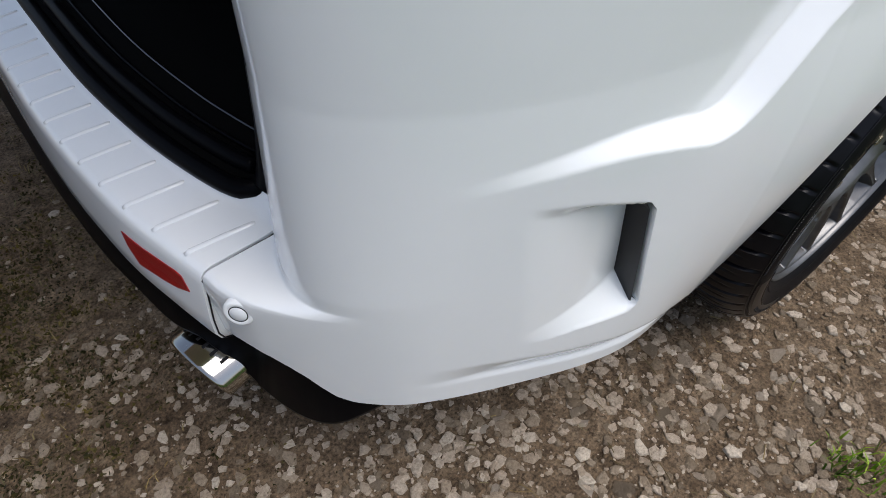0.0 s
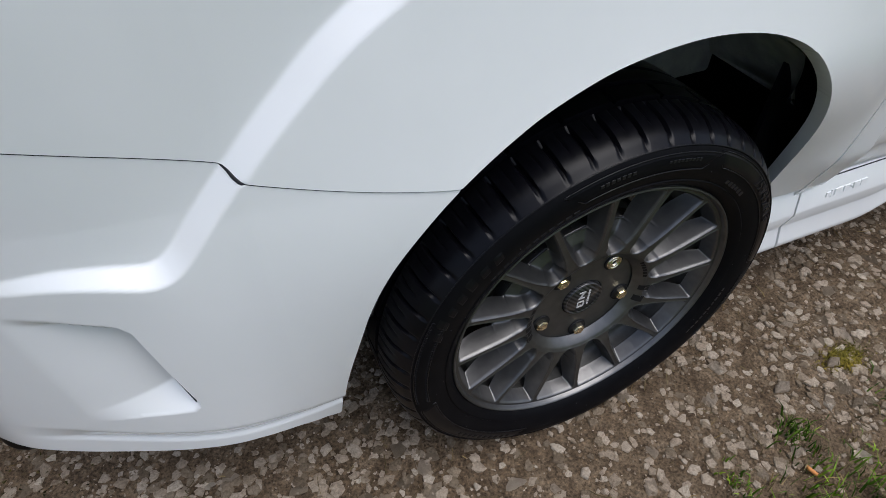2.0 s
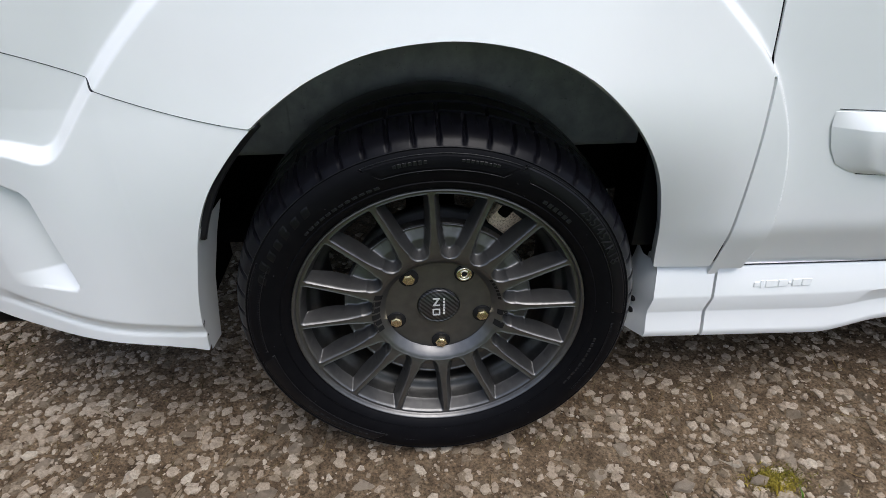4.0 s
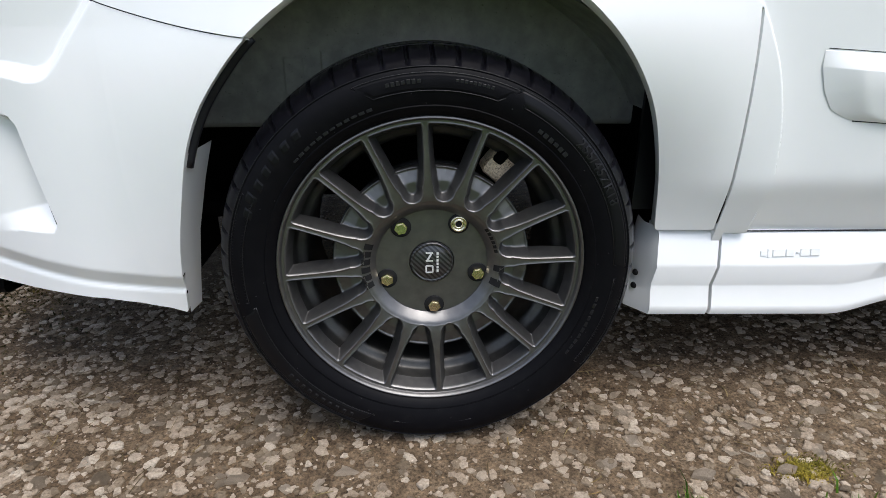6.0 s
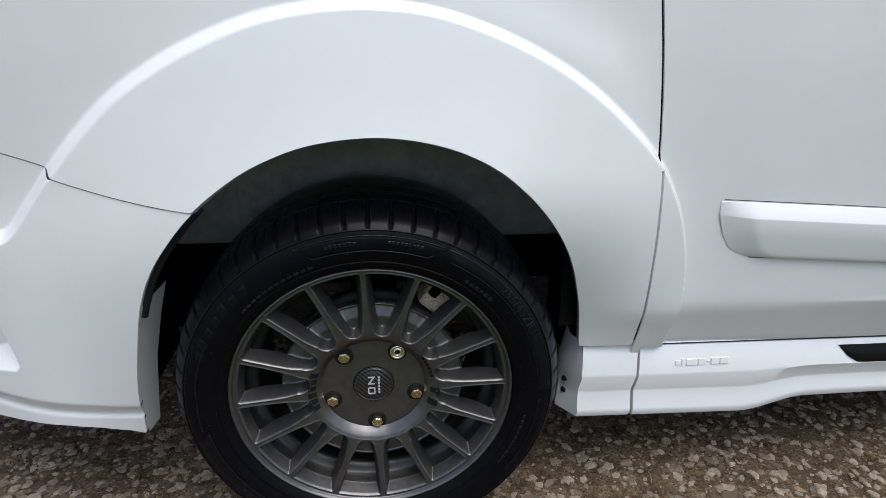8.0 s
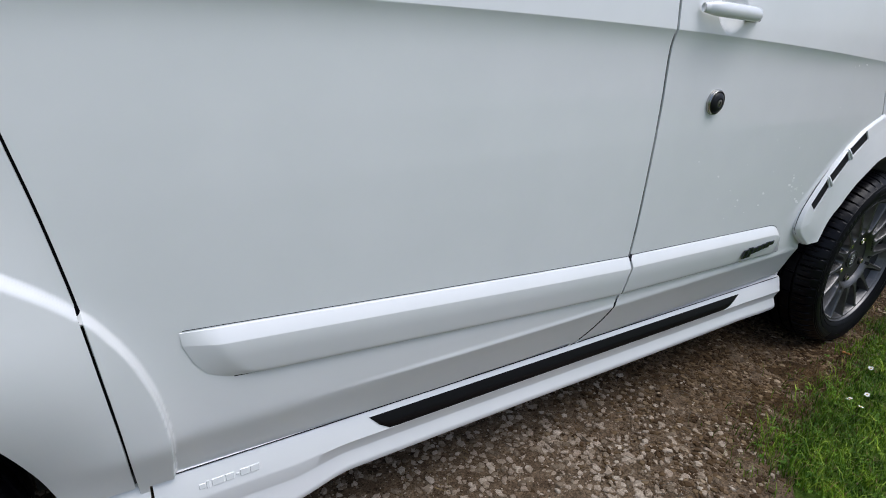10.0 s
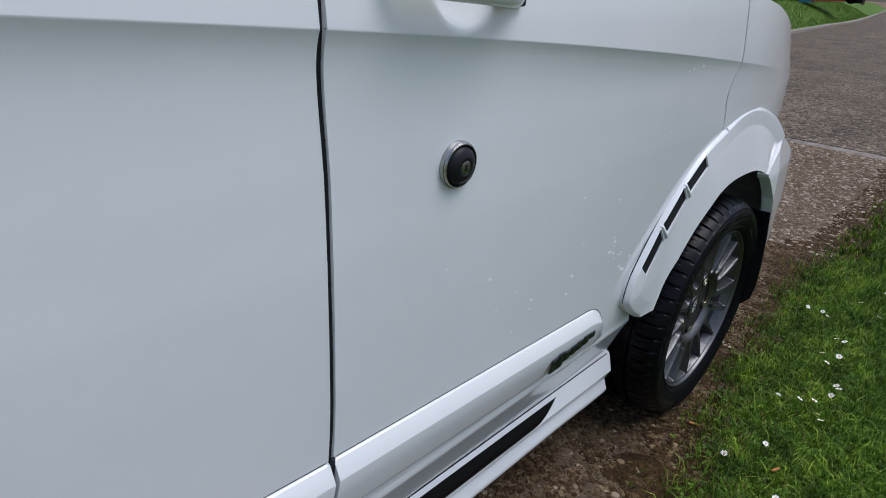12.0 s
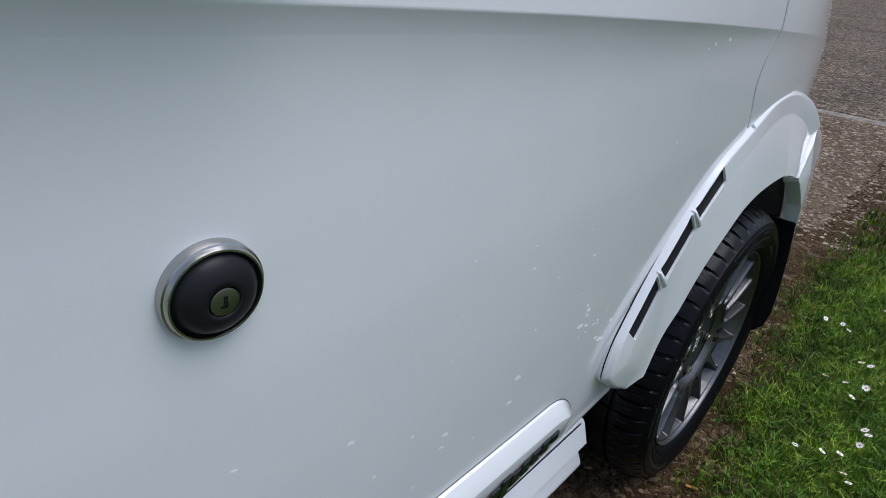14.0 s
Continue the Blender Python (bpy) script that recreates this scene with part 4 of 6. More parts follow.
for n in (0, 1):
    a, b = 0.5 * (np.array(SLOTS[n][2]) + np.array(SLOTS[n + 1][0])), 0.5 * (np.array(SLOTS[n][3]) + np.array(SLOTS[n + 1][5]))
    ya, yb = [float(flare_face(np.array([q[0]]), np.array([q[1]]))[0]) for q in (a, b)]
    m = 0.5 * (a + b)
    tube("slot_fin", [(a[0], ya + 0.004, a[1]), (a[0] + 0.002, ya - 0.0015, a[1] - 0.001), (m[0], 0.5 * (ya + yb) - 0.003, m[1]), (b[0], yb - 0.002, b[1]), (b[0] + 0.002, yb + 0.001, b[1] - 0.003)], 0.0030, paint, f_flare)


# front bumper side, curving round the nose
def on_nose(u, v):
    y = -0.031 + 0.15 * np.maximum(u - 3.19, 0) + 0.5 * np.maximum(u - 3.38, 0) ** 2 + 0.22 * np.maximum(v - 0.715, 0)
    y = y - 0.08 * np.clip(0.72 - v, 0, 0.14) + 0.3 * np.maximum(0.42 - v, 0)
    return np.stack([u, y, v], -1)


def nose_phi(u, v):
    out = [(3.089, 0.7235), (3.232, 0.811), (3.34, 0.775), (3.5, 0.71), (3.80, 0.64), (3.80, 0.20), (3.30, 0.20), (3.30, 0.44)]
    return np.minimum(poly_phi(u, v, out), -poly_phi(u, v, F_HOLE)) - 0.0015


sheet("front_bumper", np.arange(3.07, 3.82, 0.008), np.arange(0.19, 0.83, 0.008), nose_phi, on_nose, paint, van, "white front bumper", 0.03)
flap = bmesh.new()
ring = [flap.verts.new((3.212 + 0.035 * (0.58 - z), y, z)) for y, z in ((-0.036, 0.582), (-0.046, 0.50), (-0.054, 0.40), (-0.056, 0.33), (-0.050, 0.285), (-0.030, 0.258), (0.03, 0.235), (0.26, 0.235), (0.26, 0.585))]
flap.faces.new(ring)
ext = bmesh.ops.extrude_face_region(flap, geom=flap.faces[:])
bmesh.ops.translate(flap, vec=(0.007, 0, 0), verts=[g for g in ext["geom"] if isinstance(g, bmesh.types.BMVert)])
part("mud_flap", flap, black, van, "black plastic arch flap ahead of the front wheel")


# ---------------------------------------------------------------- rubbing strips on the doors
def moulding(parent, x_rear, x_front, top, low, ramp_rear, ramp_front, label):
    ws = [0.0, 0.0, 0.03, 0.08, 0.15, 0.40, 0.735, 0.755, 0.97, 1.0]
    hs = [-0.004, 0.0050, 0.0078, 0.0090, 0.0102, 0.0140, 0.0185, 0.018, 0.0035, -0.004]
    n = 90
    v, k = [], len(ws)
    for i in range(n + 1):
        # columns crowd towards both ends
        t = 0.5 - 0.5 * math.cos(math.pi * i / n) if n else 0
        for w, h in zip(ws, hs):
            a, b = x_rear(w), x_front(w)
            x = a + (b - a) * t
            z = low(x) + (top(x) - low(x)) * w
            r = 1.0
            if ramp_rear:
                r = min(r, 0.12 + 0.88 * min(1, (x - a) / ramp_rear))
            if ramp_front:
                r = min(r, 0.15 + 0.85 * min(1, (b - x) / ramp_front))
            y = float(side(np.array([x]), np.array([z]))[0]) - h * (r if h > 0 else 1)
            v.append((x, y, z))
    f = [(i * k + j, (i + 1) * k + j, (i + 1) * k + j + 1, i * k + j + 1) for i in range(n) for j in range(k - 1)]
    f += [tuple(range(k))[::-1], tuple(n * k + j for j in range(k))]
    ob = mesh_ob("moulding", v, f, paint, parent, label)
    ob.data.set_sharp_from_angle(angle=radians(28))
    # thin dark tubes draw the shadow lines along the strip's upper and lower edges
    xs_ = np.linspace(x_rear(1.0) + 0.004, x_front(1.0) - 0.004, 60)
    tube("shadow_gap", [(x, float(side(np.array([x]), np.array([top(x) + 0.001]))[0]) - 0.0002, top(x) + 0.0006) for x in xs_], 0.0006, rubber_seal, ob, "thin dark line drawn for the joint's shadow", 5)
    xs_ = np.linspace(x_rear(0.0) + 0.004, x_front(0.0) - 0.004, 60)
    tube("shadow_gap", [(x, float(side(np.array([x]), np.array([low(x) - 0.001]))[0]) - 0.0006, low(x) - 0.001) for x in xs_], 0.0009, rubber_seal, ob, "thin dark line drawn for the joint's shadow", 5)
    return ob


moulding(van, lambda w: 0.590 + 0.010 * w**6 + 0.045 * (1 - w) ** 1.2 + 0.036 * (max(0.0, 0.25 - w) / 0.25) ** 2, lambda w: 1.6312 - 0.004 * (1 - w), lambda x: 0.672 - 0.0655 * (x - 0.59), lambda x: 0.563 - 0.068 * (x - 0.655), 0.055, 0, "white side rubbing strip with a bevelled top")
mf = moulding(van, lambda w: 1.6378 - 0.004 * (1 - w), lambda w: 2.372 - 0.016 * w, lambda x: 0.606 - 0.040 * (x - 1.64) - 0.078 * (max(0, x - 2.255) / 0.105) ** 2.8, lambda x: 0.497 - 0.030 * (x - 1.64), 0, 0.05, "white side rubbing strip with a bevelled top")


# dark raised badge on the front strip: a run of slanted bars
def bar_row(name, count, x0, x1, z0, z1, h, mat, parent, lift, label, tall=None):
    for k in range(count):
        t = (k + 0.5) / count
        x, z = x0 + (x1 - x0) * t, z0 + (z1 - z0) * t
        hh = h * (tall[k] if tall else 1)
        y = float(side(np.array([x]), np.array([z]))[0]) - lift
        bm = box_bm((abs(x1 - x0) / count * 0.82, 0.004, hh), (0, 0, 0), 0.0008, 1)
        bmesh.ops.transform(bm, matrix=Matrix(((1, 0, 0.35, 0), (0, 1, 0, 0), (0, 0, 1, 0), (0, 0, 0, 1))), verts=bm.verts)
        part(name, bm, mat, parent, label, at=pose(x, y, z))


bar_row("badge_bar", 7, 2.128, 2.285, 0.514, 0.530, 0.020, gloss_black, mf, 0.0185, "black badge stroke", [1.3, 1.5, 0.9, 0.9, 0.9, 0.9, 0.6])

# ---------------------------------------------------------------- side skirts
def skirt_top(x):
    return 0.357 - 0.0155 * (x - 0.4)


def skirt_low(x):
    return 0.197 - 0.011 * min(1, max(0, x - 0.4) / 0.36) + 0.030 * float(step(0.76, 0.90, x)) - 0.012 * float(step(0.9, 2.3, x)) - 0.006 * float(step(2.3, 2.5, x))


def skirt(name, x0, x1, n, label, slant=0.0):
    v = []
    for i in range(n + 1):
        x = x0 + (x1 - x0) * i / n
        t, b = skirt_top(x), skirt_low(x)
        h = t - b
        prof = [(0.120, t + 0.010), (0.090, t + 0.008), (0.078, t + 0.004), (0.0735, t - 0.002), (0.062, t - 0.34 * h), (0.0605, t - 0.375 * h), (0.0735, t - 0.62 * h), (0.0735, t - 0.65 * h), (0.064, b + 0.022), (0.063, b + 0.014), (0.068, b + 0.002), (0.076, b), (0.15, b + 0.004)]
        for y, z in prof:
            v.append((x + slant * (z - b) / h, y, z))
    k = 13
    f = [(i * k + j, (i + 1) * k + j, (i + 1) * k + j + 1, i * k + j + 1) for i in range(n) for j in range(k - 1)]
    f = [q[::-1] for q in f] + [tuple(range(k)), tuple(n * k + j for j in range(k))[::-1]]
    ob = mesh_ob(name, v, f, paint, van, label)
    ob.data.set_sharp_from_angle(angle=radians(35))
    return ob


skirt_rear = skirt("side_skirt", 0.404, 0.5155, 6, "short white skirt end behind the sliding door", 0.002)
skirt_main = skirt("side_skirt", 0.5225, 2.535, 120, "long white side skirt with a black inset strip")
# flange of the skirt towards the wheel, with two dark screws
fv, fz = [], np.linspace(0.199, 0.368, 9)
for z in fz:
    y = float(np.interp(z, [0.197, 0.211, 0.219, 0.253, 0.257, 0.297, 0.303, 0.355, 0.366], [0.068, 0.063, 0.064, 0.0735, 0.0735, 0.0605, 0.062, 0.0735, 0.080]))
    x = float(np.interp(z, [0.20, 0.30, 0.368], [0.373, 0.379, 0.392]))
    fv += [(0.4045, y, z), (0.4025, y + 0.004, z), (x, 0.112, z), (x + 0.004, 0.150, z)]
mesh_ob("skirt_flange", fv, [(i * 4 + j, i * 4 + j + 1, (i + 1) * 4 + j + 1, (i + 1) * 4 + j) for i in range(8) for j in range(3)], paint, skirt_rear).data.set_sharp_from_angle(angle=radians(40))
for z in (0.245, 0.272):
    sv_, sf_ = revolve([(0, -0.003), (0.005, -0.003), (0.0065, 0.0)], 14)
    mesh_ob("screw", sv_, sf_, decal, skirt_rear, "dark screw", at=pose(0.3835, 0.0985, z, 0, 0, -62))
# dark tube along the skirt's upper joint, drawn for the shadow in it
tube("skirt_joint_shade", [(x, 0.0745, skirt_top(x) + 0.0045) for x in np.linspace(0.53, 2.52, 80)], 0.0014, rubber_seal, skirt_main, "thin dark line drawn for the joint's shadow", 5)
# black strip, tapered at both ends
n_s, sv_ = 60, []
for i in range(n_s + 1):
    x = 0.945 + (2.29 - 0.945) * i / n_s
    t, b = skirt_top(x), skirt_low(x)
    h = t - b
    top, low = t - 0.010, t - 0.36 * h
    endr, endf = min(1, (x - 0.945) / 0.05), min(1, (2.29 - x) / 0.08)
    low2 = top + (low - top) * (1 - (1 - min(endr, endf)) ** 1.6)
    for z in (top, 0.5 * (top + low2), low2):
        fy = 0.0735 + (0.062 - 0.0735) * (t - 0.002 - z) / (0.34 * h - 0.002)
        sv_.append((x, fy - 0.0015, z))
    sv_.append((x, 0.075, low2 - 0.001))
mesh_ob("skirt_strip", sv_, [(i * 4 + j, i * 4 + j + 1, (i + 1) * 4 + j + 1, (i + 1) * 4 + j) for i in range(n_s) for j in range(3)], black, skirt_main, "matt black inset strip")
# embossed mark on the skirt: raised bars in body colour
for k, (w, h) in enumerate(((0.012, 0.010), (0.006, 0.016), (0.022, 0.014), (0.016, 0.014), (0.005, 0.004), (0.018, 0.014), (0.018, 0.014))):
    x = (0.602, 0.612, 0.630, 0.652, 0.666, 0.680, 0.699)[k]
    z = 0.318 + 0.03 * (x - 0.6) * 0.2
    part("embossed_bar", box_bm((w, 0.003, h), (0, 0, 0), 0.0008, 1), paint, skirt_main, at=pose(x, 0.0655, z, -12, 0, 0))

# ---------------------------------------------------------------- handle, deadlock, specks
hx = np.linspace(1.690, 1.895, 24)
hv = []
for i, x in enumerate(hx):
    t = (x - 1.690) / 0.205
    s = max(0.05, 1 - (2 * t - 1) ** 6)
    yc = float(side(np.array([x]), np.array([1.17]))[0]) - 0.008 - 0.018 * s
    for a in np.linspace(0, 2 * np.pi, 14, endpoint=False):
        hv.append((x, yc + 0.012 * math.cos(a) * (0.5 + 0.5 * s), 1.181 - 0.012 * t + 0.016 * math.sin(a) * (0.55 + 0.45 * s)))
mesh_ob("door_handle", hv, [(i * 14 + k, i * 14 + (k + 1) % 14, (i + 1) * 14 + (k + 1) % 14, (i + 1) * 14 + k) for i in range(23) for k in range(14)] + [tuple(range(14)), tuple(23 * 14 + k for k in range(14))], paint, front, "white pull handle over a round recess")
part("handle_base", box_bm((0.05, 0.012, 0.014), (1.882, -0.012, 1.163), 0.003), rubber_seal, front, "dark handle base")
lock_at = pose(1.823, float(side(np.array([1.819]), np.array([0.975]))[0]) + 0.001, 0.975, 2.5, 0, 0) @ Matrix.Diagonal((1.03, 1.1, 1.04, 1))
lv, lf = revolve([(0.0290, 0.0), (0.0290, -0.0050), (0.0286, -0.0062), (0.0276, -0.0068), (0.0272, -0.0080), (0.0265, -0.0092), (0.0255, -0.0094), (0.0249, -0.0086), (0.0246, -0.0050)], 72)
deadlock = mesh_ob("deadlock", lv, lf, satin, van, "round steel deadlock with a black face", at=lock_at)
deadlock.data.set_sharp_from_angle(angle=radians(40))
dv2, df2 = revolve([(0.0247, -0.004), (0.0240, -0.0062), (0.0234, -0.0066), (0.0230, -0.0088), (0.0212, -0.0112), (0.0170, -0.0140), (0.0120, -0.0155), (0.0090, -0.0160), (0.0088, -0.0150)], 72)
mesh_ob("lock_face", dv2, df2, rubber_seal, deadlock, "black domed lock face")
cv2, cf2 = revolve([(0.0, -0.0160), (0.0076, -0.0160), (0.0080, -0.0158), (0.0082, -0.0150), (0.0084, -0.0148), (0.0084, -0.0130)], 40)
mesh_ob("key_cylinder", cv2, cf2, brushed, deadlock, "dull steel key cylinder").data.set_sharp_from_angle(angle=radians(40))
part("keyhole", box_bm((0.0020, 0.0012, 0.0068), (0.0003, -0.0159, 0.0004)), decal, deadlock)
part("keyhole", box_bm((0.0034, 0.0012, 0.0016), (-0.0009, -0.0159, -0.0026)), decal, deadlock)
# irregular pale specks set a hair proud of the door
rs = random.Random(11)
flecks = [(2.166, 0.699, 6), (2.157, 0.664, 5), (2.043, 0.695, 5), (2.040, 0.678, 4), (1.919, 0.778, 5), (2.31, 0.728, 6), (2.298, 0.708, 7), (2.315, 0.70, 5), (2.374, 0.645, 8), (2.36, 0.655, 6), (2.398, 0.668, 6), (2.384, 0.64, 5), (1.947, 0.712, 3), (2.285, 0.822, 4),
          (2.154, 0.856, 3), (2.479, 1.048, 4), (2.524, 1.050, 5), (2.46, 1.045, 3), (2.34, 0.69, 4), (1.82, 0.828, 3)]
flecks += [(2.30 + 0.11 * rs.random(), 0.63 + 0.11 * rs.random(), rs.uniform(2.0, 4.5)) for k in range(9)] + [(1.95 + 0.5 * rs.random(), 0.63 + 0.3 * rs.random(), rs.uniform(1.2, 2.8)) for k in range(16)]
for x, z, s in flecks:
    n = 7
    y = float(side(np.array([x]), np.array([z]))[0])
    ring = [(0.00062 * s * rs.uniform(0.6, 1.2) * math.cos(6.283 * k / n) * 1.9, 0.00062 * s * rs.uniform(0.6, 1.2) * math.sin(6.283 * k / n)) for k in range(n)]
    pts = [(x + a, z + b - 0.25 * a) for a, b in ring]
    vv = [(x, y - 0.0007, z)] + [(a, float(side(np.array([a]), np.array([b]))[0]) - 0.0002, b) for a, b in pts]
    mesh_ob("pale_speck", vv, [(0, 1 + k, 1 + (k + 1) % n) for k in range(n)], spot, front, "small pale speck")

# ---------------------------------------------------------------- wheels
def arc_bars(name, a0, a1, r, h, count, y, mat, parent, label, thick=0.0014, fill=0.7):
    for k in range(count):
        a = radians(a0 + (a1 - a0) * (k + 0.5) / count)
        w = radians(abs(a1 - a0)) / count * r * fill
        bm = box_bm((w, thick, h * (1.0 if k % 3 else 0.8)), (0, 0, 0), 0.0004, 1)
        m = Matrix.Translation((r * math.sin(a), y, r * math.cos(a))) @ Euler((0, a, 0)).to_matrix().to_4x4()
        part(name, bm, mat, parent, label, at=m)


def sidewall_y(r):
    return float(np.interp(r, [p[0] for p in SIDEWALL], [p[1] for p in SIDEWALL]))


SIDEWALL = [(0.2440, -0.004), (0.2480, -0.0105), (0.2530, -0.0150), (0.2600, -0.0205), (0.2625, -0.0212), (0.2640, -0.0200), (0.2720, -0.0235), (0.2850, -0.0265), (0.2980, -0.0268), (0.3080, -0.0245), (0.3150, -0.0205), (0.3165, -0.0212), (0.3185, -0.0180), (0.3240, -0.0130), (0.3300, -0.0040)]


def tyre_mesh():
    seg = 784
    tread = [(0.3345, 0.0050), (0.3375, 0.0140), (0.3398, 0.0250), (0.3412, 0.0400), (0.3415, 0.0480), (0.3340, 0.0490), (0.3340, 0.0570), (0.3420, 0.0580), (0.3428, 0.0880), (0.3350, 0.0890), (0.3350, 0.0980), (0.3430, 0.0990), (0.3430, 0.130), (0.3350, 0.131), (0.3350, 0.140), (0.3425, 0.141), (0.3410, 0.180), (0.3370, 0.215), (0.3300, 0.232), (0.3100, 0.254), (0.2850, 0.258), (0.2600, 0.252), (0.2440, 0.236)]
    prof = SIDEWALL + tread
    v, f = revolve(prof, seg)
    k = len(prof)
    v = v.reshape(seg, k, 3)
    i = np.arange(seg)
    for j, (r, y) in enumerate(prof):
        depth = 0
        if 0.3235 < r and y < 0.047:
            # shoulder grooves, leaning a little
            cutmask = (i % 14) < 2
            depth = np.where(cutmask, 0.0075 if y > 0.0 else 0.004, np.where((i % 14) == 8, 0.0022 if y > 0.012 else 0.0, 0))
        elif 0.0575 < y < 0.0885 and r > 0.34:
            depth = np.where((i % 28) < 2, 0.005, 0)
        if np.ndim(depth):
            rad = np.hypot(v[:, j, 0], v[:, j, 2])
            fac = (rad - depth) / rad
            v[:, j, 0] *= fac
            v[:, j, 2] *= fac
    # resting on the ground: flattened, slightly bulged
    low = v[..., 2] < -HUB
    v[..., 2] = np.where(low, -HUB + 0.0005, v[..., 2])
    bulge = step(-0.26, -0.335, v[..., 2]) * 0.004
    v[..., 1] -= np.where(v[..., 1] < 0.02, bulge, 0)
    v = v.reshape(-1, 3)
    cut = len(SIDEWALL) - 4
    return v, [q for q in f if q[0] % k < cut], [q for q in f if q[0] % k >= cut]


def rim_mesh():
    vs, fs, n0 = [], [], 0

    def addm(v, f):
        nonlocal n0
        vs.append(np.asarray(v, float))
        fs.extend(tuple(q + n0 for q in p) for p in f)
        n0 += len(v)

    # outer lip
    addm(*revolve([(0.2440, 0.012), (0.2470, -0.004), (0.2472, -0.009), (0.2462, -0.0122), (0.2443, -0.0128), (0.2424, -0.0115), (0.2412, -0.0072), (0.2400, -0.0040), (0.2392, -0.0030)], 192))
    # barrel behind the openings: a smooth hollow, then the deep dark well
    barrel = revolve([(0.2400, 0.0010), (0.2352, 0.0030), (0.2335, 0.0090), (0.2310, 0.0200), (0.2275, 0.0330), (0.2245, 0.0420), (0.2210, 0.0465), (0.2150, 0.0485), (0.2090, 0.0520), (0.2060, 0.0600), (0.2050, 0.11), (0.206, 0.20), (0.225, 0.225)], 192)
    # hub: the flat centre, and the back of the spokes' roots
    addm(*revolve([(0.030, 0.034), (0.0365, 0.0300), (0.0375, 0.0265), (0.060, 0.0262), (0.0840, 0.0258), (0.0950, 0.0250)], 192))
    addm(*revolve([(0.1635, 0.0300), (0.1632, 0.0500), (0.1500, 0.0640), (0.10, 0.075), (0.03, 0.07)], 128))
    return np.vstack(vs), fs, barrel


HALF = math.pi / 16
FACE_R = [0.080, 0.0840, 0.0885, 0.0915, 0.0955, 0.1000, 0.1060, 0.1130, 0.1210, 0.133, 0.152, 0.17, 0.20, 0.225, 0.2335, 0.242]
FACE_Y = [0.0257, 0.0256, 0.0250, 0.0236, 0.0190, 0.0140, 0.0088, 0.0060, 0.0046, 0.0034, 0.0018, 0.0006, -0.0010, -0.0026, -0.0034, -0.0046]


def opening_outline():
    """One opening between two spokes, its middle on +z: a rounded root, straight sides, tight outer corners."""
    right = []
    for r, half in ((0.1330, 0.0100), (0.139, 0.0086), (0.147, 0.0074), (0.158, 0.0065), (0.172, 0.0060), (0.19, 0.0056), (0.21, 0.0054), (0.2305, 0.0055)):
        a = HALF - math.asin(half / r)
        right.append((r * math.sin(a), r * math.cos(a)))
    x0, z0 = right[0]
    root = [(x0 * math.sin(t), z0 - 0.0195 * math.cos(t)) for t in np.linspace(0, math.pi / 2, 9)[:-1]]
    a1 = HALF - math.asin(0.0055 / 0.2305)
    outer = [(0.2338 * math.sin(t), 0.2338 * math.cos(t)) for t in (a1 - 0.006, a1 - 0.02, a1 * 0.5)]
    half_line = root + right + outer
    return half_line + [(0.0, 0.2338)] + [(-x, z) for x, z in half_line[:0:-1]]


def spoke_mesh(wheel, fine):
    """A sixteenth of the face: one spoke with half an opening on either side, the openings' walls drafted inwards to a pocket floor.
    The columns follow the openings' edge."""
    outline = opening_outline()
    right = [(math.hypot(x, z), HALF - math.atan2(x, z)) for x, z in outline if x >= 0 and z < 0.2300 and math.hypot(x, z) < 0.2320]
    right.sort()
    edge_r, edge_a = np.array([q[0] for q in right]), np.array([q[1] for q in right])
    offsets = np.array([-0.0060, -0.0034, -0.0026, -0.0018, -0.0010, 0.0, 0.0008, 0.0018, 0.0034, 0.0054, 0.0070, 0.0082, 0.0098] if fine else [-0.003, 0.0, 0.003, 0.008])
    n = len(offsets)

    def angle(u, r):
        e = np.interp(r, edge_r, edge_a)
        q = np.abs(u) * (n + 1)
        k = np.clip(np.floor(q).astype(int), 0, n)
        off = np.r_[0, offsets, 0]

        def knot(m):
            a = np.clip(e + off[m] / r, 0.0005 * m, HALF)
            return np.where(m == 0, 0.0, np.where(m >= n + 1, HALF, a))

        return np.sign(u) * (knot(k) + (knot(k + 1) - knot(k)) * (q - k))

    def inside(u, r):
        a = np.abs(angle(u, r)) - HALF
        return poly_phi(r * np.sin(a), r * np.cos(a), outline)

    def place(u, r):
        w, a = inside(u, r), angle(u, r)
        y = np.interp(r, FACE_R, FACE_Y)
        deep = np.interp(w, [-0.0026, -0.0018, 0.0, 0.0008, 0.0020, 0.0062, 0.0078, 0.0095], [0, 0.0001, 0.0010, 0.0038, 0.0080, 0.0205, 0.0232, 0.0240])
        deep = deep * (1 + 0.5 * np.sin(np.pi * np.clip((r - 0.140) / 0.092, 0, 1)))
        y = y + deep - 0.0009 * np.exp(-((w + 0.0018) / 0.0010) ** 2)
        y = y - np.where(w > 0.004, 0.0028 * np.exp(-((r - 0.1618) / 0.0020) ** 2), 0)
        return np.stack([r * np.sin(a), y, r * np.cos(a)], -1)

    def keep(u, r):
        return np.maximum(0.1638 - r, 0.0072 - inside(u, r))

    us = np.linspace(-1, 1, 2 * (n + 1) + 1)
    if fine:
        us = np.unique(np.r_[us, 0.5 * (us[0] + us[1]), 0.5 * (us[-1] + us[-2])])
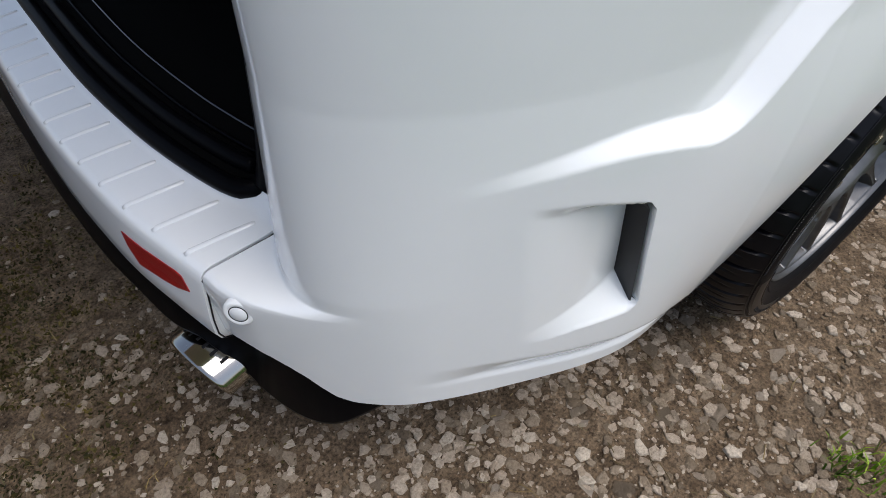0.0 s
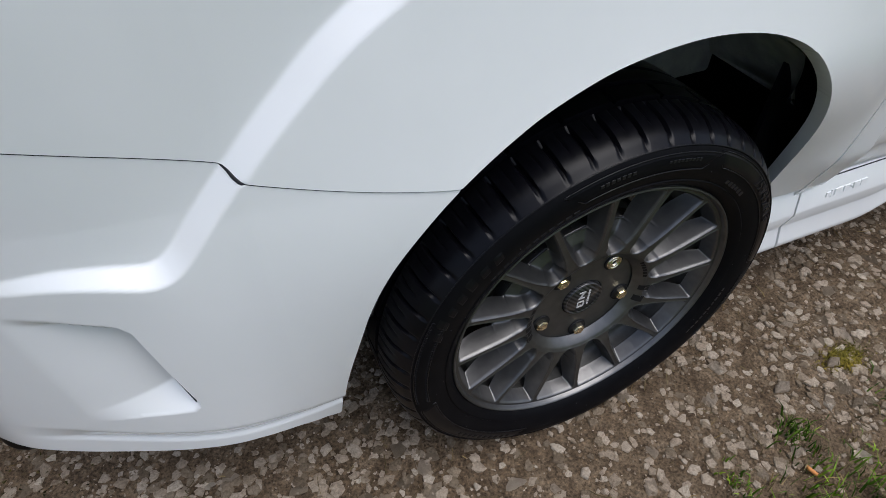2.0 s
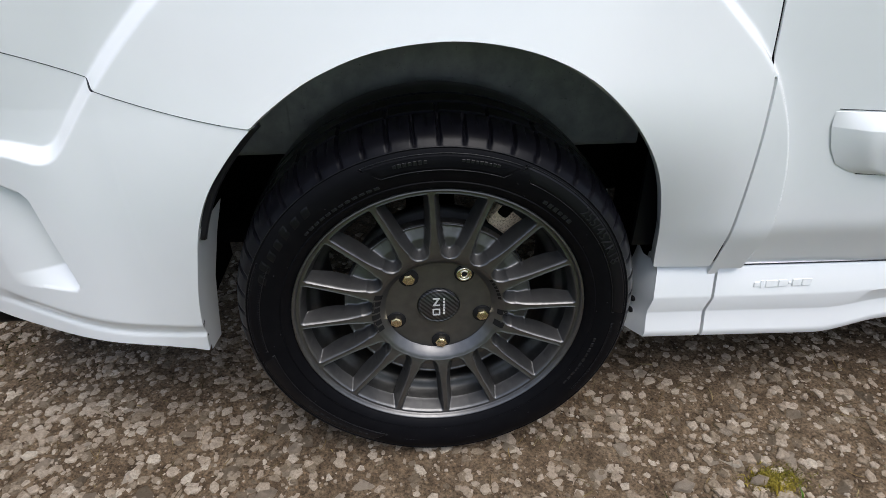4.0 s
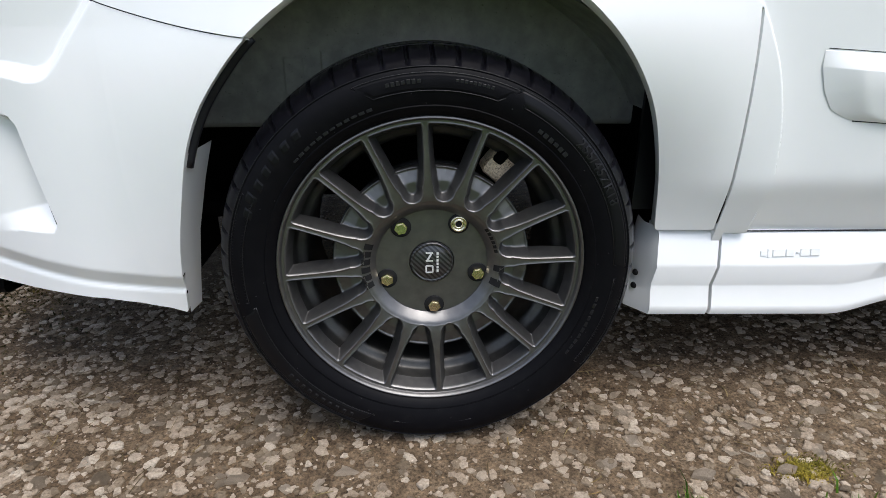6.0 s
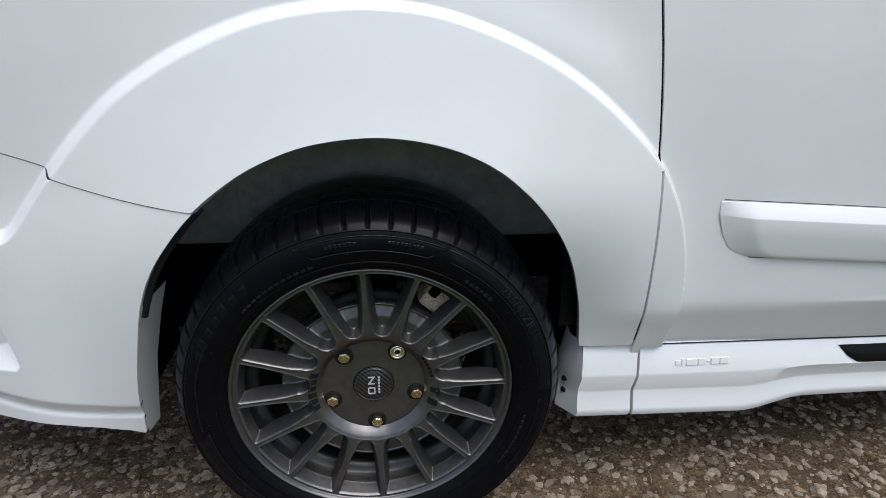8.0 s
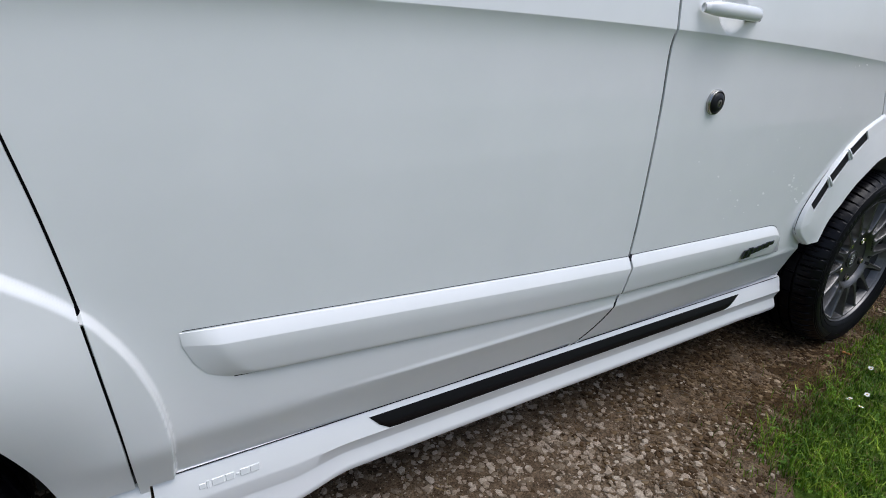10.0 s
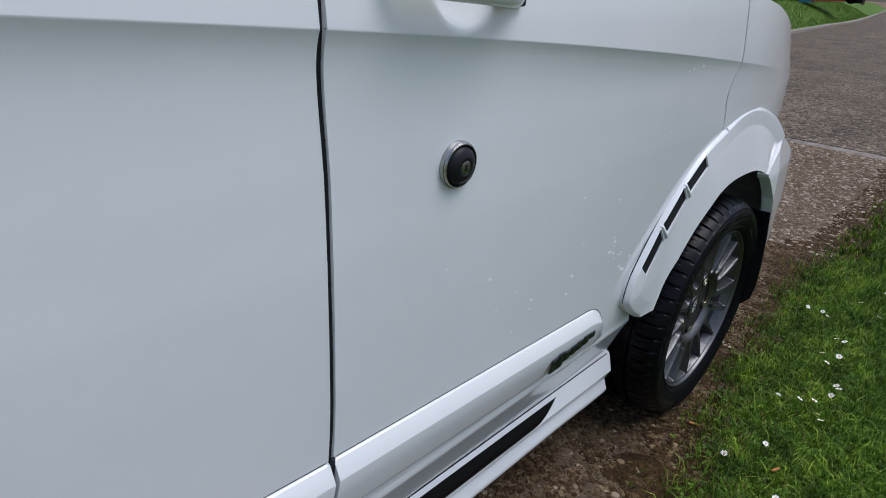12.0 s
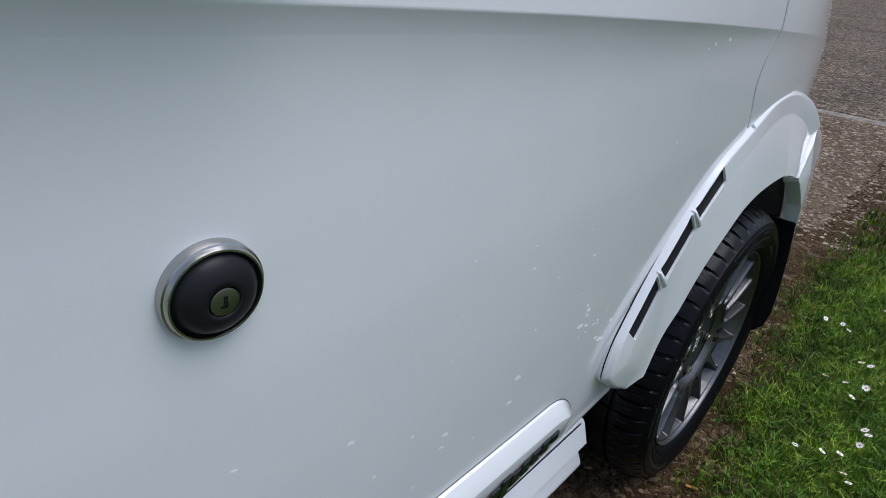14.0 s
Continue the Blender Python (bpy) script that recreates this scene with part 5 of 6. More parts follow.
        rs_ = np.r_[np.arange(0.0925, 0.108, 0.0022), np.arange(0.108, 0.137, 0.0008), np.arange(0.137, 0.158, 0.002), np.arange(0.158, 0.166, 0.001), np.arange(0.166, 0.222, 0.0035), np.arange(0.222, 0.2412, 0.0009), [0.2412]]
    else:
        rs_ = np.linspace(0.0925, 0.2412, 22)
    return sheet("spoke", us, rs_, keep, place, alloy, wheel, "", 0.010, 0.001)


def make_wheel(label, fine):
    v, f, (bv, bf) = rim_mesh()
    wheel = mesh_ob("wheel", v, f, alloy, van, label)
    mesh_ob("barrel", bv, bf, shaded_alloy, wheel, "inner barrel in gunmetal darkened for shade").data.set_sharp_from_angle(angle=radians(42))
    wheel.data.set_sharp_from_angle(angle=radians(42))
    tv, tf, tg_ = tyre_mesh()
    tyre = mesh_ob("tyre", tv, tf, rubber, wheel, "black road tyre with grooved shoulders")
    tread = mesh_ob("tread", tv, tg_, tread_rubber, wheel, "worn grey-black tread")
    for q in (tyre, tread):
        q.data.set_sharp_from_angle(angle=radians(38))
    spoke = spoke_mesh(wheel, fine)
    spoke.matrix_basis = pose(0, 0, 0, 0, SPOKE_TURN, 0)
    for k in range(1, 16):
        other = new("spoke", spoke.data)
        other.parent = wheel
        other.matrix_basis = pose(0, 0, 0, 0, SPOKE_TURN + 22.5 * k, 0)
    return wheel


def arc_plate(name, a0, a1, r0, r1, mat, parent, label, raise_=0.0009, skew0=0.0, skew1=0.0):
    """A slightly raised panel on the sidewall between two angles and two radii; skews lean its ends."""
    n, m = max(4, int(abs(a1 - a0) / 1.2)), 6
    v = []
    for i in range(n + 1):
        for j in range(m + 1):
            t = j / m
            b0, b1 = a0 + skew0 * t, a1 + skew1 * t
            a, r = radians(b0 + (b1 - b0) * i / n), r0 + (r1 - r0) * t
            rim = i in (0, n) or j in (0, m)
            v.append((r * math.sin(a), sidewall_y(r) - (-0.0004 if rim else raise_), r * math.cos(a)))
    f = [(i * (m + 1) + j, (i + 1) * (m + 1) + j, (i + 1) * (m + 1) + j + 1, i * (m + 1) + j + 1) for i in range(n) for j in range(m)]
    ob = mesh_ob(name, v, f, mat, parent, label)
    ob.data.set_sharp_from_angle(angle=radians(12))
    return ob


def face_mark(wheel, a0, a1, r0, r1):
    """A printed bar that follows the dished face."""
    v = []
    for i in range(4):
        for j in range(6):
            a, r = radians(a0 + (a1 - a0) * i / 3), r0 + (r1 - r0) * j / 5
            v.append((r * math.sin(a), float(np.interp(r, FACE_R, FACE_Y)) - 0.0006, r * math.cos(a)))
    mesh_ob("hub_mark", v, [(i * 6 + j, (i + 1) * 6 + j, (i + 1) * 6 + j + 1, i * 6 + j + 1) for i in range(3) for j in range(5)], decal, wheel, "black printed mark")


def hatch(a0, a1, r0, r1, wheel):
    """A patch of fine slanted ridges on the sidewall."""
    v, f = [], []
    for lean in (1, -1):
        for a in np.arange(a0, a1, 0.95):
            b = len(v)
            for t in (0, 1):
                r, aa = r0 + (r1 - r0) * t, radians(a + lean * 1.3 * (t - 0.5))
                for da, h in ((-0.0011, -0.0003), (0, 0.0008), (0.0011, -0.0003)):
                    v.append((r * math.sin(aa + da), sidewall_y(r) - h, r * math.cos(aa + da)))
            f += [(b, b + 1, b + 4, b + 3), (b + 1, b + 2, b + 5, b + 4)]
    mesh_ob("sidewall_hatch", v, f, rubber_mark, wheel, "fine cross-hatched patch", smooth=False)


def dress_wheel(wheel, nut0, locking):
    # nuts, each on a flat black disc drawn for its well's shade
    for k in range(5):
        a = radians(nut0 + 72 * k)
        c = (0.08 * math.sin(a), 0.0, 0.08 * math.cos(a))
        wv, wf = revolve([(0.0170, 0.0262), (0.0168, 0.0244), (0.0160, 0.0242), (0.0, 0.0250)], 32)
        mesh_ob("well_shade", wv, wf, decal, wheel, at=pose(c[0], -0.0008, c[2]))
        if k == locking:
            nv, nf = revolve([(0.0050, 0.034), (0.0055, 0.0212), (0.0075, 0.0205), (0.0078, 0.0222), (0.0100, 0.0222), (0.0104, 0.0205), (0.0130, 0.0208), (0.0138, 0.024), (0.0138, 0.04)], 36)
            mesh_ob("locking_nut", nv, nf, steel, wheel, "bright ringed locking wheel nut", at=pose(c[0], 0, c[2]))
        else:
            bm = bmesh.new()
            bmesh.ops.create_cone(bm, cap_ends=True, segments=6, radius1=0.0108, radius2=0.0108, depth=0.022)
            bmesh.ops.bevel(bm, geom=[e for e in bm.edges if abs(e.verts[0].co.z - e.verts[1].co.z) < 1e-6 and e.verts[0].co.z > 0], offset=0.0022, segments=2, affect="EDGES")
            bmesh.ops.transform(bm, matrix=Euler((radians(90), 0, 0)).to_matrix().to_4x4(), verts=bm.verts)
            part("wheel_nut", bm, steel, wheel, "bright hexagonal wheel nut", at=pose(c[0], 0.0265, c[2], 0, 20 * k, 0))
    cv, cf = revolve([(0, 0.0225), (0.0265, 0.0225), (0.0275, 0.0235), (0.0285, 0.0215), (0.0305, 0.0212), (0.0318, 0.0235), (0.0322, 0.029)], 48)
    cv = np.array(cv) * (1.12, 1, 1.12)
    mesh_ob("centre_cap", cv, cf, carbon, wheel, "dark woven-pattern centre cap with a silver mark")
    # silver mark: two plain strokes and a line of small bars
    for (w, h, x, z, t) in ((0.003, 0.016, -0.004, 0.010, 30), (0.012, 0.0025, -0.004, 0.017, 0), (0.012, 0.0025, -0.004, 0.003, 0), (0.011, 0.0025, -0.004, -0.006, 0), (0.011, 0.0025, -0.004, -0.018, 0), (0.0025, 0.012, -0.0095, -0.012, 0), (0.0025, 0.012, 0.0015, -0.012, 0)):
        part("cap_mark", box_bm((w, 0.0008, h)), silver_decal, wheel, at=pose(x, 0.0221, z, 0, t, 0))
    for k in range(6):
        part("cap_mark", box_bm((0.0035, 0.0008, 0.0042)), silver_decal, wheel, at=pose(0.0095, 0.0221, 0.016 - 0.0062 * k))
    # marks printed on the hub shoulder
    for a0, a1, r0, r1, n in ((-110, -66, 0.1015, 0.1155, 6), (91, 99, 0.1020, 0.1190, 1), (104, 113, 0.1010, 0.1190, 1), (54, 80, 0.1040, 0.1095, 6)):
        w = (a1 - a0) / n
        for k in range(n):
            face_mark(wheel, a0 + w * k, a0 + w * (k + 0.74), r0, r1)
    # brake disc and caliper behind the spokes
    bv, bf = revolve([(0.06, 0.080), (0.085, 0.080), (0.088, 0.092), (0.150, 0.093), (0.153, 0.096), (0.153, 0.118), (0.06, 0.12)], 96)
    mesh_ob("brake_disc", bv, bf, disc_iron, wheel, "dull grey brake disc")
    caliper = part("brake_caliper", box_bm((0.062, 0.05, 0.046), (0, 0, 0), 0.010), caliper_metal, wheel, "dusty pale brake caliper", at=pose(0.118, 0.078, 0.146, 0, 40, 0))
    part("caliper_pin", box_bm((0.020, 0.012, 0.026), (-0.018, -0.024, 0.016), 0.006), bay_lining, caliper, "dark pin")
    # raised panels of the sidewall
    arc_plate("sidewall_panel", -17, 19, 0.2845, 0.3090, rubber, wheel, "", 0.0007, -4.6, 5.3)
    arc_plate("sidewall_panel", 27, 88, 0.2900, 0.3120, panel_rubber, wheel, "smooth raised panel", 0.0006, -3.5, 2.0)
    arc_plate("sidewall_panel", -100, -159, 0.2860, 0.3120, panel_rubber, wheel, "smooth raised panel", 0.0009, -2.5, 4.0)
    arc_plate("sidewall_panel", -166, -193, 0.2900, 0.3105, panel_rubber, wheel, "smooth raised panel", 0.0007, 3.0, -3.0)
    for a0, a1, r0, r1, k0, k1 in ((-17, 19, 0.2845, 0.3090, -4.6, 5.3), (27, 88, 0.2900, 0.3120, -3.5, 2.0), (-100, -159, 0.2860, 0.3120, -2.5, 4.0), (-166, -193, 0.2900, 0.3105, 3.0, -3.0), (-98, -64, 0.2940, 0.3130, 0, 0), (93, 125, 0.2940, 0.3130, 0, 0)):
        line = [(a, r0) for a in np.linspace(a0, a1, 30)] + [(a, r1) for a in np.linspace(a1 + k1, a0 + k0, 30)]
        line.append(line[0])
        tube("panel_edge", [(r * math.sin(radians(a)), sidewall_y(r) - 0.0006, r * math.cos(radians(a))) for a, r in line], 0.0007, rubber_mark, wheel, "", 5)
    hatch(-97, -65, 0.2955, 0.3115, wheel)
    hatch(94, 124, 0.2955, 0.3115, wheel)
    for k in range(7):
        arc_plate("sidewall_mark", -71 + 4.6 * k, -67.6 + 4.6 * k, 0.2880, 0.3080 if k in (1, 4) else 0.3035, panel_rubber, wheel, "raised plain mark", 0.0008, 1.0, 1.0)
    for k in range(10):
        arc_plate("sidewall_mark", -126 - 2.7 * k, -127.9 - 2.7 * k, 0.2940, 0.3045, decal, wheel, "raised plain mark", 0.0016)
    for k in range(12):
        c = radians(20 + 30 * k)
        for r in (0.2665, 0.2815):
            nv, nf = revolve([(0.0, -0.0012), (0.0007, -0.0010), (0.0010, 0.0002)], 6)
            mesh_ob("moulding_nib", nv, nf, rubber_mark, wheel, "", at=pose(r * math.sin(c + 30 * r), sidewall_y(r), r * math.cos(c + 30 * r)))
    # sidewall writing
    tv, tf = text_mesh("255/45ZR18", 0.0215, 0.0006, track=1.12)
    r0 = 0.301
    out = []
    for x, y, z in tv:
        r, a = r0 + y, radians(57) + x / r0
        out.append((r * math.sin(a), sidewall_y(r) - 0.0013 - (z + 0.0006) * 1.0, r * math.cos(a)))
    mesh_ob("sidewall_lettering", out, tf, rubber_mark, wheel, "raised tyre size lettering", smooth=False)
    arc_bars("sidewall_mark", -48, -18, 0.272, 0.0045, 12, sidewall_y(0.272) - 0.0003, rubber_mark, wheel, "raised plain mark", 0.001, 0.7)
    arc_bars("sidewall_mark", -13, -3, 0.2980, 0.0065, 7, sidewall_y(0.2980) - 0.0010, rubber_mark, wheel, "raised plain mark", 0.001, 0.7)
    arc_bars("sidewall_mark", 6, 17, 0.2995, 0.0050, 9, sidewall_y(0.2995) - 0.0010, rubber_mark, wheel, "raised plain mark", 0.001, 0.75)
    arc_bars("sidewall_mark", 34, 47, 0.2740, 0.0075, 6, sidewall_y(0.2740) - 0.0003, rubber_mark, wheel, "raised plain mark", 0.001, 0.7)
    arc_bars("sidewall_mark", 100, 125, 0.275, 0.005, 10, sidewall_y(0.275) - 0.0003, rubber_mark, wheel, "raised plain mark", 0.001, 0.7)
    for a0, a1, r in ((-180, 180, 0.3172),):
        pts = [(r * math.sin(radians(t)), sidewall_y(r) - 0.0004, r * math.cos(radians(t))) for t in np.linspace(a0, a1, 160)]
        tube("sidewall_rib", pts, 0.0007, rubber_mark, wheel, "", 5)


SPOKE_TURN = -2.6
rubber_mark = material("tyre_lettering", (0.009, 0.009, 0.0105), 0.32, 0, 0, 0.32)
panel_rubber = material("panel_rubber", (0.005, 0.005, 0.0062), 0.30, 0, 0, 0.17)
rear_wheel = make_wheel("gunmetal sixteen-spoke alloy wheel on the rear axle", True)
dress_wheel(rear_wheel, 33.3, 0)
front_wheel = copy_thing(rear_wheel, Matrix.Translation((FRONT_AXLE, 0, HUB)))
tagged(front_wheel, "gunmetal sixteen-spoke alloy wheel on the front axle")
rear_wheel.matrix_basis = pose(0, 0, HUB)
far_wheel = make_wheel("gunmetal alloy wheel on the van's far side", False)
turned = Euler((0, 0, math.pi)).to_matrix().to_4x4()
copy_thing(far_wheel, Matrix.Translation((FRONT_AXLE, 1.98, HUB)) @ turned)
far_wheel.matrix_basis = Matrix.Translation((0, 1.98, HUB)) @ turned

# ---------------------------------------------------------------- arch liners, underside
def arch_liner(xc, r, y0, y1, a0, a1):
    v, n = [], 40
    ys = [y0, y0 + 0.01, y0 + 0.08, y1 - 0.02, y1]
    for i in range(n + 1):
        a = radians(a0 + (a1 - a0) * i / n)
        for j, y in enumerate(ys):
            rr = r - (0.012 if j == 0 else 0) + 0.004 * math.sin(9 * a) * (j == 2) - 0.05 * (j == 4)
            v.append((xc + rr * math.sin(a), y + (0.09 * max(0.0, math.degrees(a) - 34) / 28 if j < 2 and xc < 1 else 0.0), HUB + rr * math.cos(a)))
    ob = mesh_ob("arch_liner", v, [(i * 5 + j, (i + 1) * 5 + j, (i + 1) * 5 + j + 1, i * 5 + j + 1) for i in range(n) for j in range(4)], liner, van, "dark felt wheel-arch liner")
    for k, a in enumerate((-62, -52)):
        c = radians(a)
        part("liner_rib", box_bm((0.012, 0.09, 0.05), (0, 0, 0), 0.004), liner, ob, at=Matrix.Translation((xc + (r - 0.004) * math.sin(c), y0 + 0.12, HUB + (r - 0.004) * math.cos(c))) @ Euler((0, c + math.pi / 2, 0)).to_matrix().to_4x4())
    for a, y in ((-30, 0.10), (12, 0.06), (25, 0.12)):
        c = radians(a)
        bv, bf = revolve([(0, -0.004), (0.006, -0.003), (0.008, 0.0)], 12)
        mesh_ob("liner_clip", bv, bf, decal, ob, "", at=Matrix.Translation((xc + (r - 0.002) * math.sin(c), y0 + y, HUB + (r - 0.002) * math.cos(c))) @ Euler((radians(-90), c, 0)).to_matrix().to_4x4())
    return ob


arch_liner(0.0, 0.462, 0.012, 0.34, -60, 62)
arch_liner(FRONT_AXLE, 0.462, 0.022, 0.36, -62, 70)
# wells' inner walls and the floor pan: one dark pressed underside with cross members
for size, c in (((1.70, 1.30, 0.03), (1.45, 0.99, 0.30)), ((0.55, 1.50, 0.03), (-0.62, 0.99, 0.36)), ((0.10, 1.4, 0.12), (0.0, 0.99, 0.36)), ((0.10, 0.06, 0.10), (0.6, 0.5, 0.28)), ((1.0, 0.06, 0.10), (-0.3, 0.62, 0.33)), ((1.0, 0.06, 0.10), (-0.3, 1.36, 0.33)), ((0.9, 0.02, 0.16), (0.0, 0.36, 0.46)), ((0.9, 0.02, 0.16), (2.93, 0.38, 0.46)), ((0.03, 1.5, 0.34), (2.45, 0.95, 0.42)), ((0.03, 0.25, 0.4), (-0.455, 0.22, 0.45)), ((0.03, 0.25, 0.4), (0.43, 0.24, 0.45)), ((0.7, 1.5, 0.03), (3.25, 0.99, 0.26))):
    part("floor_member", box_bm(size, c, 0.008, 1), bay_lining, van, "dark underside member")
for xc in (0.0, FRONT_AXLE):
    part("liner_wall", box_bm((0.90, 0.02, 0.452), (xc, 0.300, 0.736), 0.01), liner, van, "dusty grey wheel-arch liner wall")
for x_, z_ in ((-0.245, 0.600), (-0.175, 0.612)):
    part("liner_pocket", box_bm((0.040, 0.012, 0.085), (x_, 0.2935, z_), 0.005), liner, van, "pressed pocket in the arch liner")
# dark backing behind the panel gaps
for name, xs, y in (("gap_backing", (0.36, 0.56), 0.075), ("gap_backing", (1.50, 1.70), 0.075), ("gap_backing", (2.60, 2.80), 0.085)):
    part(name, box_bm((xs[1] - xs[0], 0.01, 0.62 if xs[0] > 2 else 0.85), (0.5 * (xs[0] + xs[1]), y + 0.03, 0.98 if xs[0] > 2 else 0.82)), black, van)
part("gap_backing", box_bm((0.34, 0.01, 0.16), (-0.53, 0.13, 0.76)), black, van)

# ---------------------------------------------------------------- upper body, nose and far side: closed shell
STATIONS = [(-0.86, 1.90, 0.10), (-0.70, 1.955, 0.03), (0.4, 1.97, 0.0), (1.6, 1.97, 0.0), (2.15, 1.94, 0.0), (2.55, 1.72, 0.02), (2.95, 1.40, 0.03), (3.10, 1.27, 0.05), (3.35, 1.17, 0.14), (3.60, 1.05, 0.27), (3.80, 0.90, 0.44)]
hv = []
for x, top, tuck in STATIONS:
    low = min(1.285, top - 0.07)
    y0 = float(side(np.array([min(x, 2.6)]), np.array([1.28]))[0]) + 0.008 + tuck + (0.0 if x < 2.6 else 0.06 * (x - 2.6))
    h = top - low
    ring = [(y0, low), (y0 + 0.02 * h, low + 0.1 * h), (y0 + 0.16 * h, low + 0.75 * h), (y0 + 0.26 * h + 0.02, low + 0.94 * h), (y0 + 0.30 * h + 0.12, top), (0.99, top + 0.015)]
    ring += [(1.98 - y, z) for y, z in ring[-2::-1]] + [(1.98 - y0 + 0.02, 0.7), (1.98 - y0 - 0.01, 0.30)]
    hv += [(x, y, z) for y, z in ring]
k = 13
faces = [(i * k + j, i * k + j + 1, (i + 1) * k + j + 1, (i + 1) * k + j) for i in range(len(STATIONS) - 1) for j in range(k - 1)]
mesh_ob("body_shell", hv, [q[::-1] for q in faces], paint, van, "white upper body and far side")
nz = [(3.80, 0.44, 0.90), (3.86, 0.60, 0.86), (3.90, 0.99, 0.84), (3.86, 1.38, 0.86), (3.80, 1.54, 0.90)]
mesh_ob("nose_panel", nz + [(x + 0.03, y, 0.55) for x, y, z in nz] + [(x - 0.02, y, 0.22) for x, y, z in nz], [(i + 5 * j, i + 1 + 5 * j, i + 6 + 5 * j, i + 5 + 5 * j) for i in range(4) for j in range(2)], paint, van)
# side glass of the cab: one dark pane above the door's sill
gq = [(1.78, 0.030, 1.30), (2.66, 0.040, 1.225), (2.915, 0.072, 1.175), (2.62, 0.12, 1.50), (2.30, 0.16, 1.72), (1.80, 0.15, 1.74)]
gb = bmesh.new()
ring = [gb.verts.new((x, y - 0.012, z)) for x, y, z in gq]
gb.faces.new(ring)
ext = bmesh.ops.extrude_face_region(gb, geom=gb.faces[:])
bmesh.ops.translate(gb, vec=(0, 0.006, 0), verts=[g for g in ext["geom"] if isinstance(g, bmesh.types.BMVert)])
part("cab_window", gb, glass, van, "dark cab side glass")
tube("window_rubber", [(2.66, 0.020, 1.225), (2.74, 0.030, 1.196), (2.83, 0.040, 1.184), (2.925, 0.055, 1.170), (2.90, 0.07, 1.205), (2.86, 0.09, 1.25)], 0.010, rubber_seal, van, "black window rubber")


# ---------------------------------------------------------------- ground
gx = np.unique(np.r_[-4000, -600, -120, -40, -12, -5, np.arange(-2.4, 4.6, 0.05), np.arange(4.6, 9, 0.25), 12, 18, 30, 60, 150, 600, 4000])
gy = np.unique(np.r_[-4000, -600, -100, -30, -8, -3, np.arange(-1.4, 1.2, 0.05), 1.6, 2.2, 4, 8, 20, 60, 300, 4000])
GX, GY = np.meshgrid(gx, gy, indexing="ij")
rg = np.random.default_rng(5)
near = (GX > -2.3) & (GX < 4.5) & (GY > -1.3) & (GY < 1.1)
GZ = np.where(near, rg.normal(0, 0.0018, GX.shape), 0) - 0.002
nyg = len(gy)
ground = mesh_ob("ground", np.stack([GX, GY, GZ], -1).reshape(-1, 3), [(i * nyg + j, (i + 1) * nyg + j, (i + 1) * nyg + j + 1, i * nyg + j + 1) for i in range(len(gx) - 1) for j in range(nyg - 1)], earth)
tagged(ground, "brown packed earth track set with pale broken stones", "ground", kind="structure")

# road beyond the track's end, its concrete edge, the kerb and the rising lawn
road_v = [(7.35, 4.1, 0.012), (7.35, -9.0, 0.012), (120, -9, 0.05), (120, 19.0, 0.05), (52.4, 9.1, 0.03), (33.2, 6.9, 0.02), (20.4, 5.3, 0.015)]
road = mesh_ob("road", road_v + [(x, y, -0.05) for x, y, z in road_v], [tuple(range(7))[::-1]] + [(i, (i + 1) % 7, (i + 1) % 7 + 7, i + 7) for i in range(7)], asphalt, smooth=False)
tagged(road, "worn grey asphalt lane with loose grit", "road", kind="structure")
ev_ = []
er = np.random.default_rng(14)
EDGE_Y = np.arange(3.2, -9.0, -0.11)
for y in EDGE_Y:
    x = 7.26 + 0.02 * math.sin(1.7 * y) + er.normal(0, 0.012)
    w = 0.035 + 0.03 * math.sin(3.1 * y + 1) + er.normal(0, 0.018)
    h = 0.0135 + er.normal(0, 0.0015)
    ev_ += [(x - 0.03, y, -0.004), (x, y, h - 0.002), (x + 0.5 * w, y, h), (x + max(0.03, w) + 0.03, y, 0.008)]
edge = mesh_ob("road_edge", ev_, [(i * 4 + j, (i + 1) * 4 + j, (i + 1) * 4 + j + 1, i * 4 + j + 1) for i in range(len(EDGE_Y) - 1) for j in range(3)], concrete, smooth=False)
tagged(edge, "pale concrete edging strip at the lane's mouth", "kerb", kind="structure")
KERB = curve([(9.0, 3.75), (20.4, 5.25), (26.0, 6.05), (33.2, 6.85), (52.4, 9.05), (119, 18.9)], 6)
kv = []
for x, y in KERB:
    kv += [(x, y, 0.0), (x, y + 0.01, 0.10), (x, y + 0.03, 0.12), (x - 0.02, y + 0.16, 0.12), (x - 0.02, y + 0.17, 0.0)]
kerb = mesh_ob("kerb", kv, [(i * 5 + j, (i + 1) * 5 + j, (i + 1) * 5 + j + 1, i * 5 + j + 1) for i in range(len(KERB) - 1) for j in range(4)], concrete, smooth=False)
tagged(kerb, "low weathered kerb along the lawn", "kerb", kind="structure")
lv_ = []
for x, y in KERB:
    for d, z in ((0.15, 0.115), (0.6, 0.30), (1.2, 0.62), (2.2, 0.97), (6.0, 1.1), (60, 1.6)):
        lv_.append((x - 0.15 * d, y + d, z))
lawn = mesh_ob("lawn", lv_, [(i * 6 + j, (i + 1) * 6 + j, (i + 1) * 6 + j + 1, i * 6 + j + 1) for i in range(len(KERB) - 1) for j in range(5)], turf)
tagged(lawn, "mown green lawn rising behind the kerb", "lawn", kind="structure")


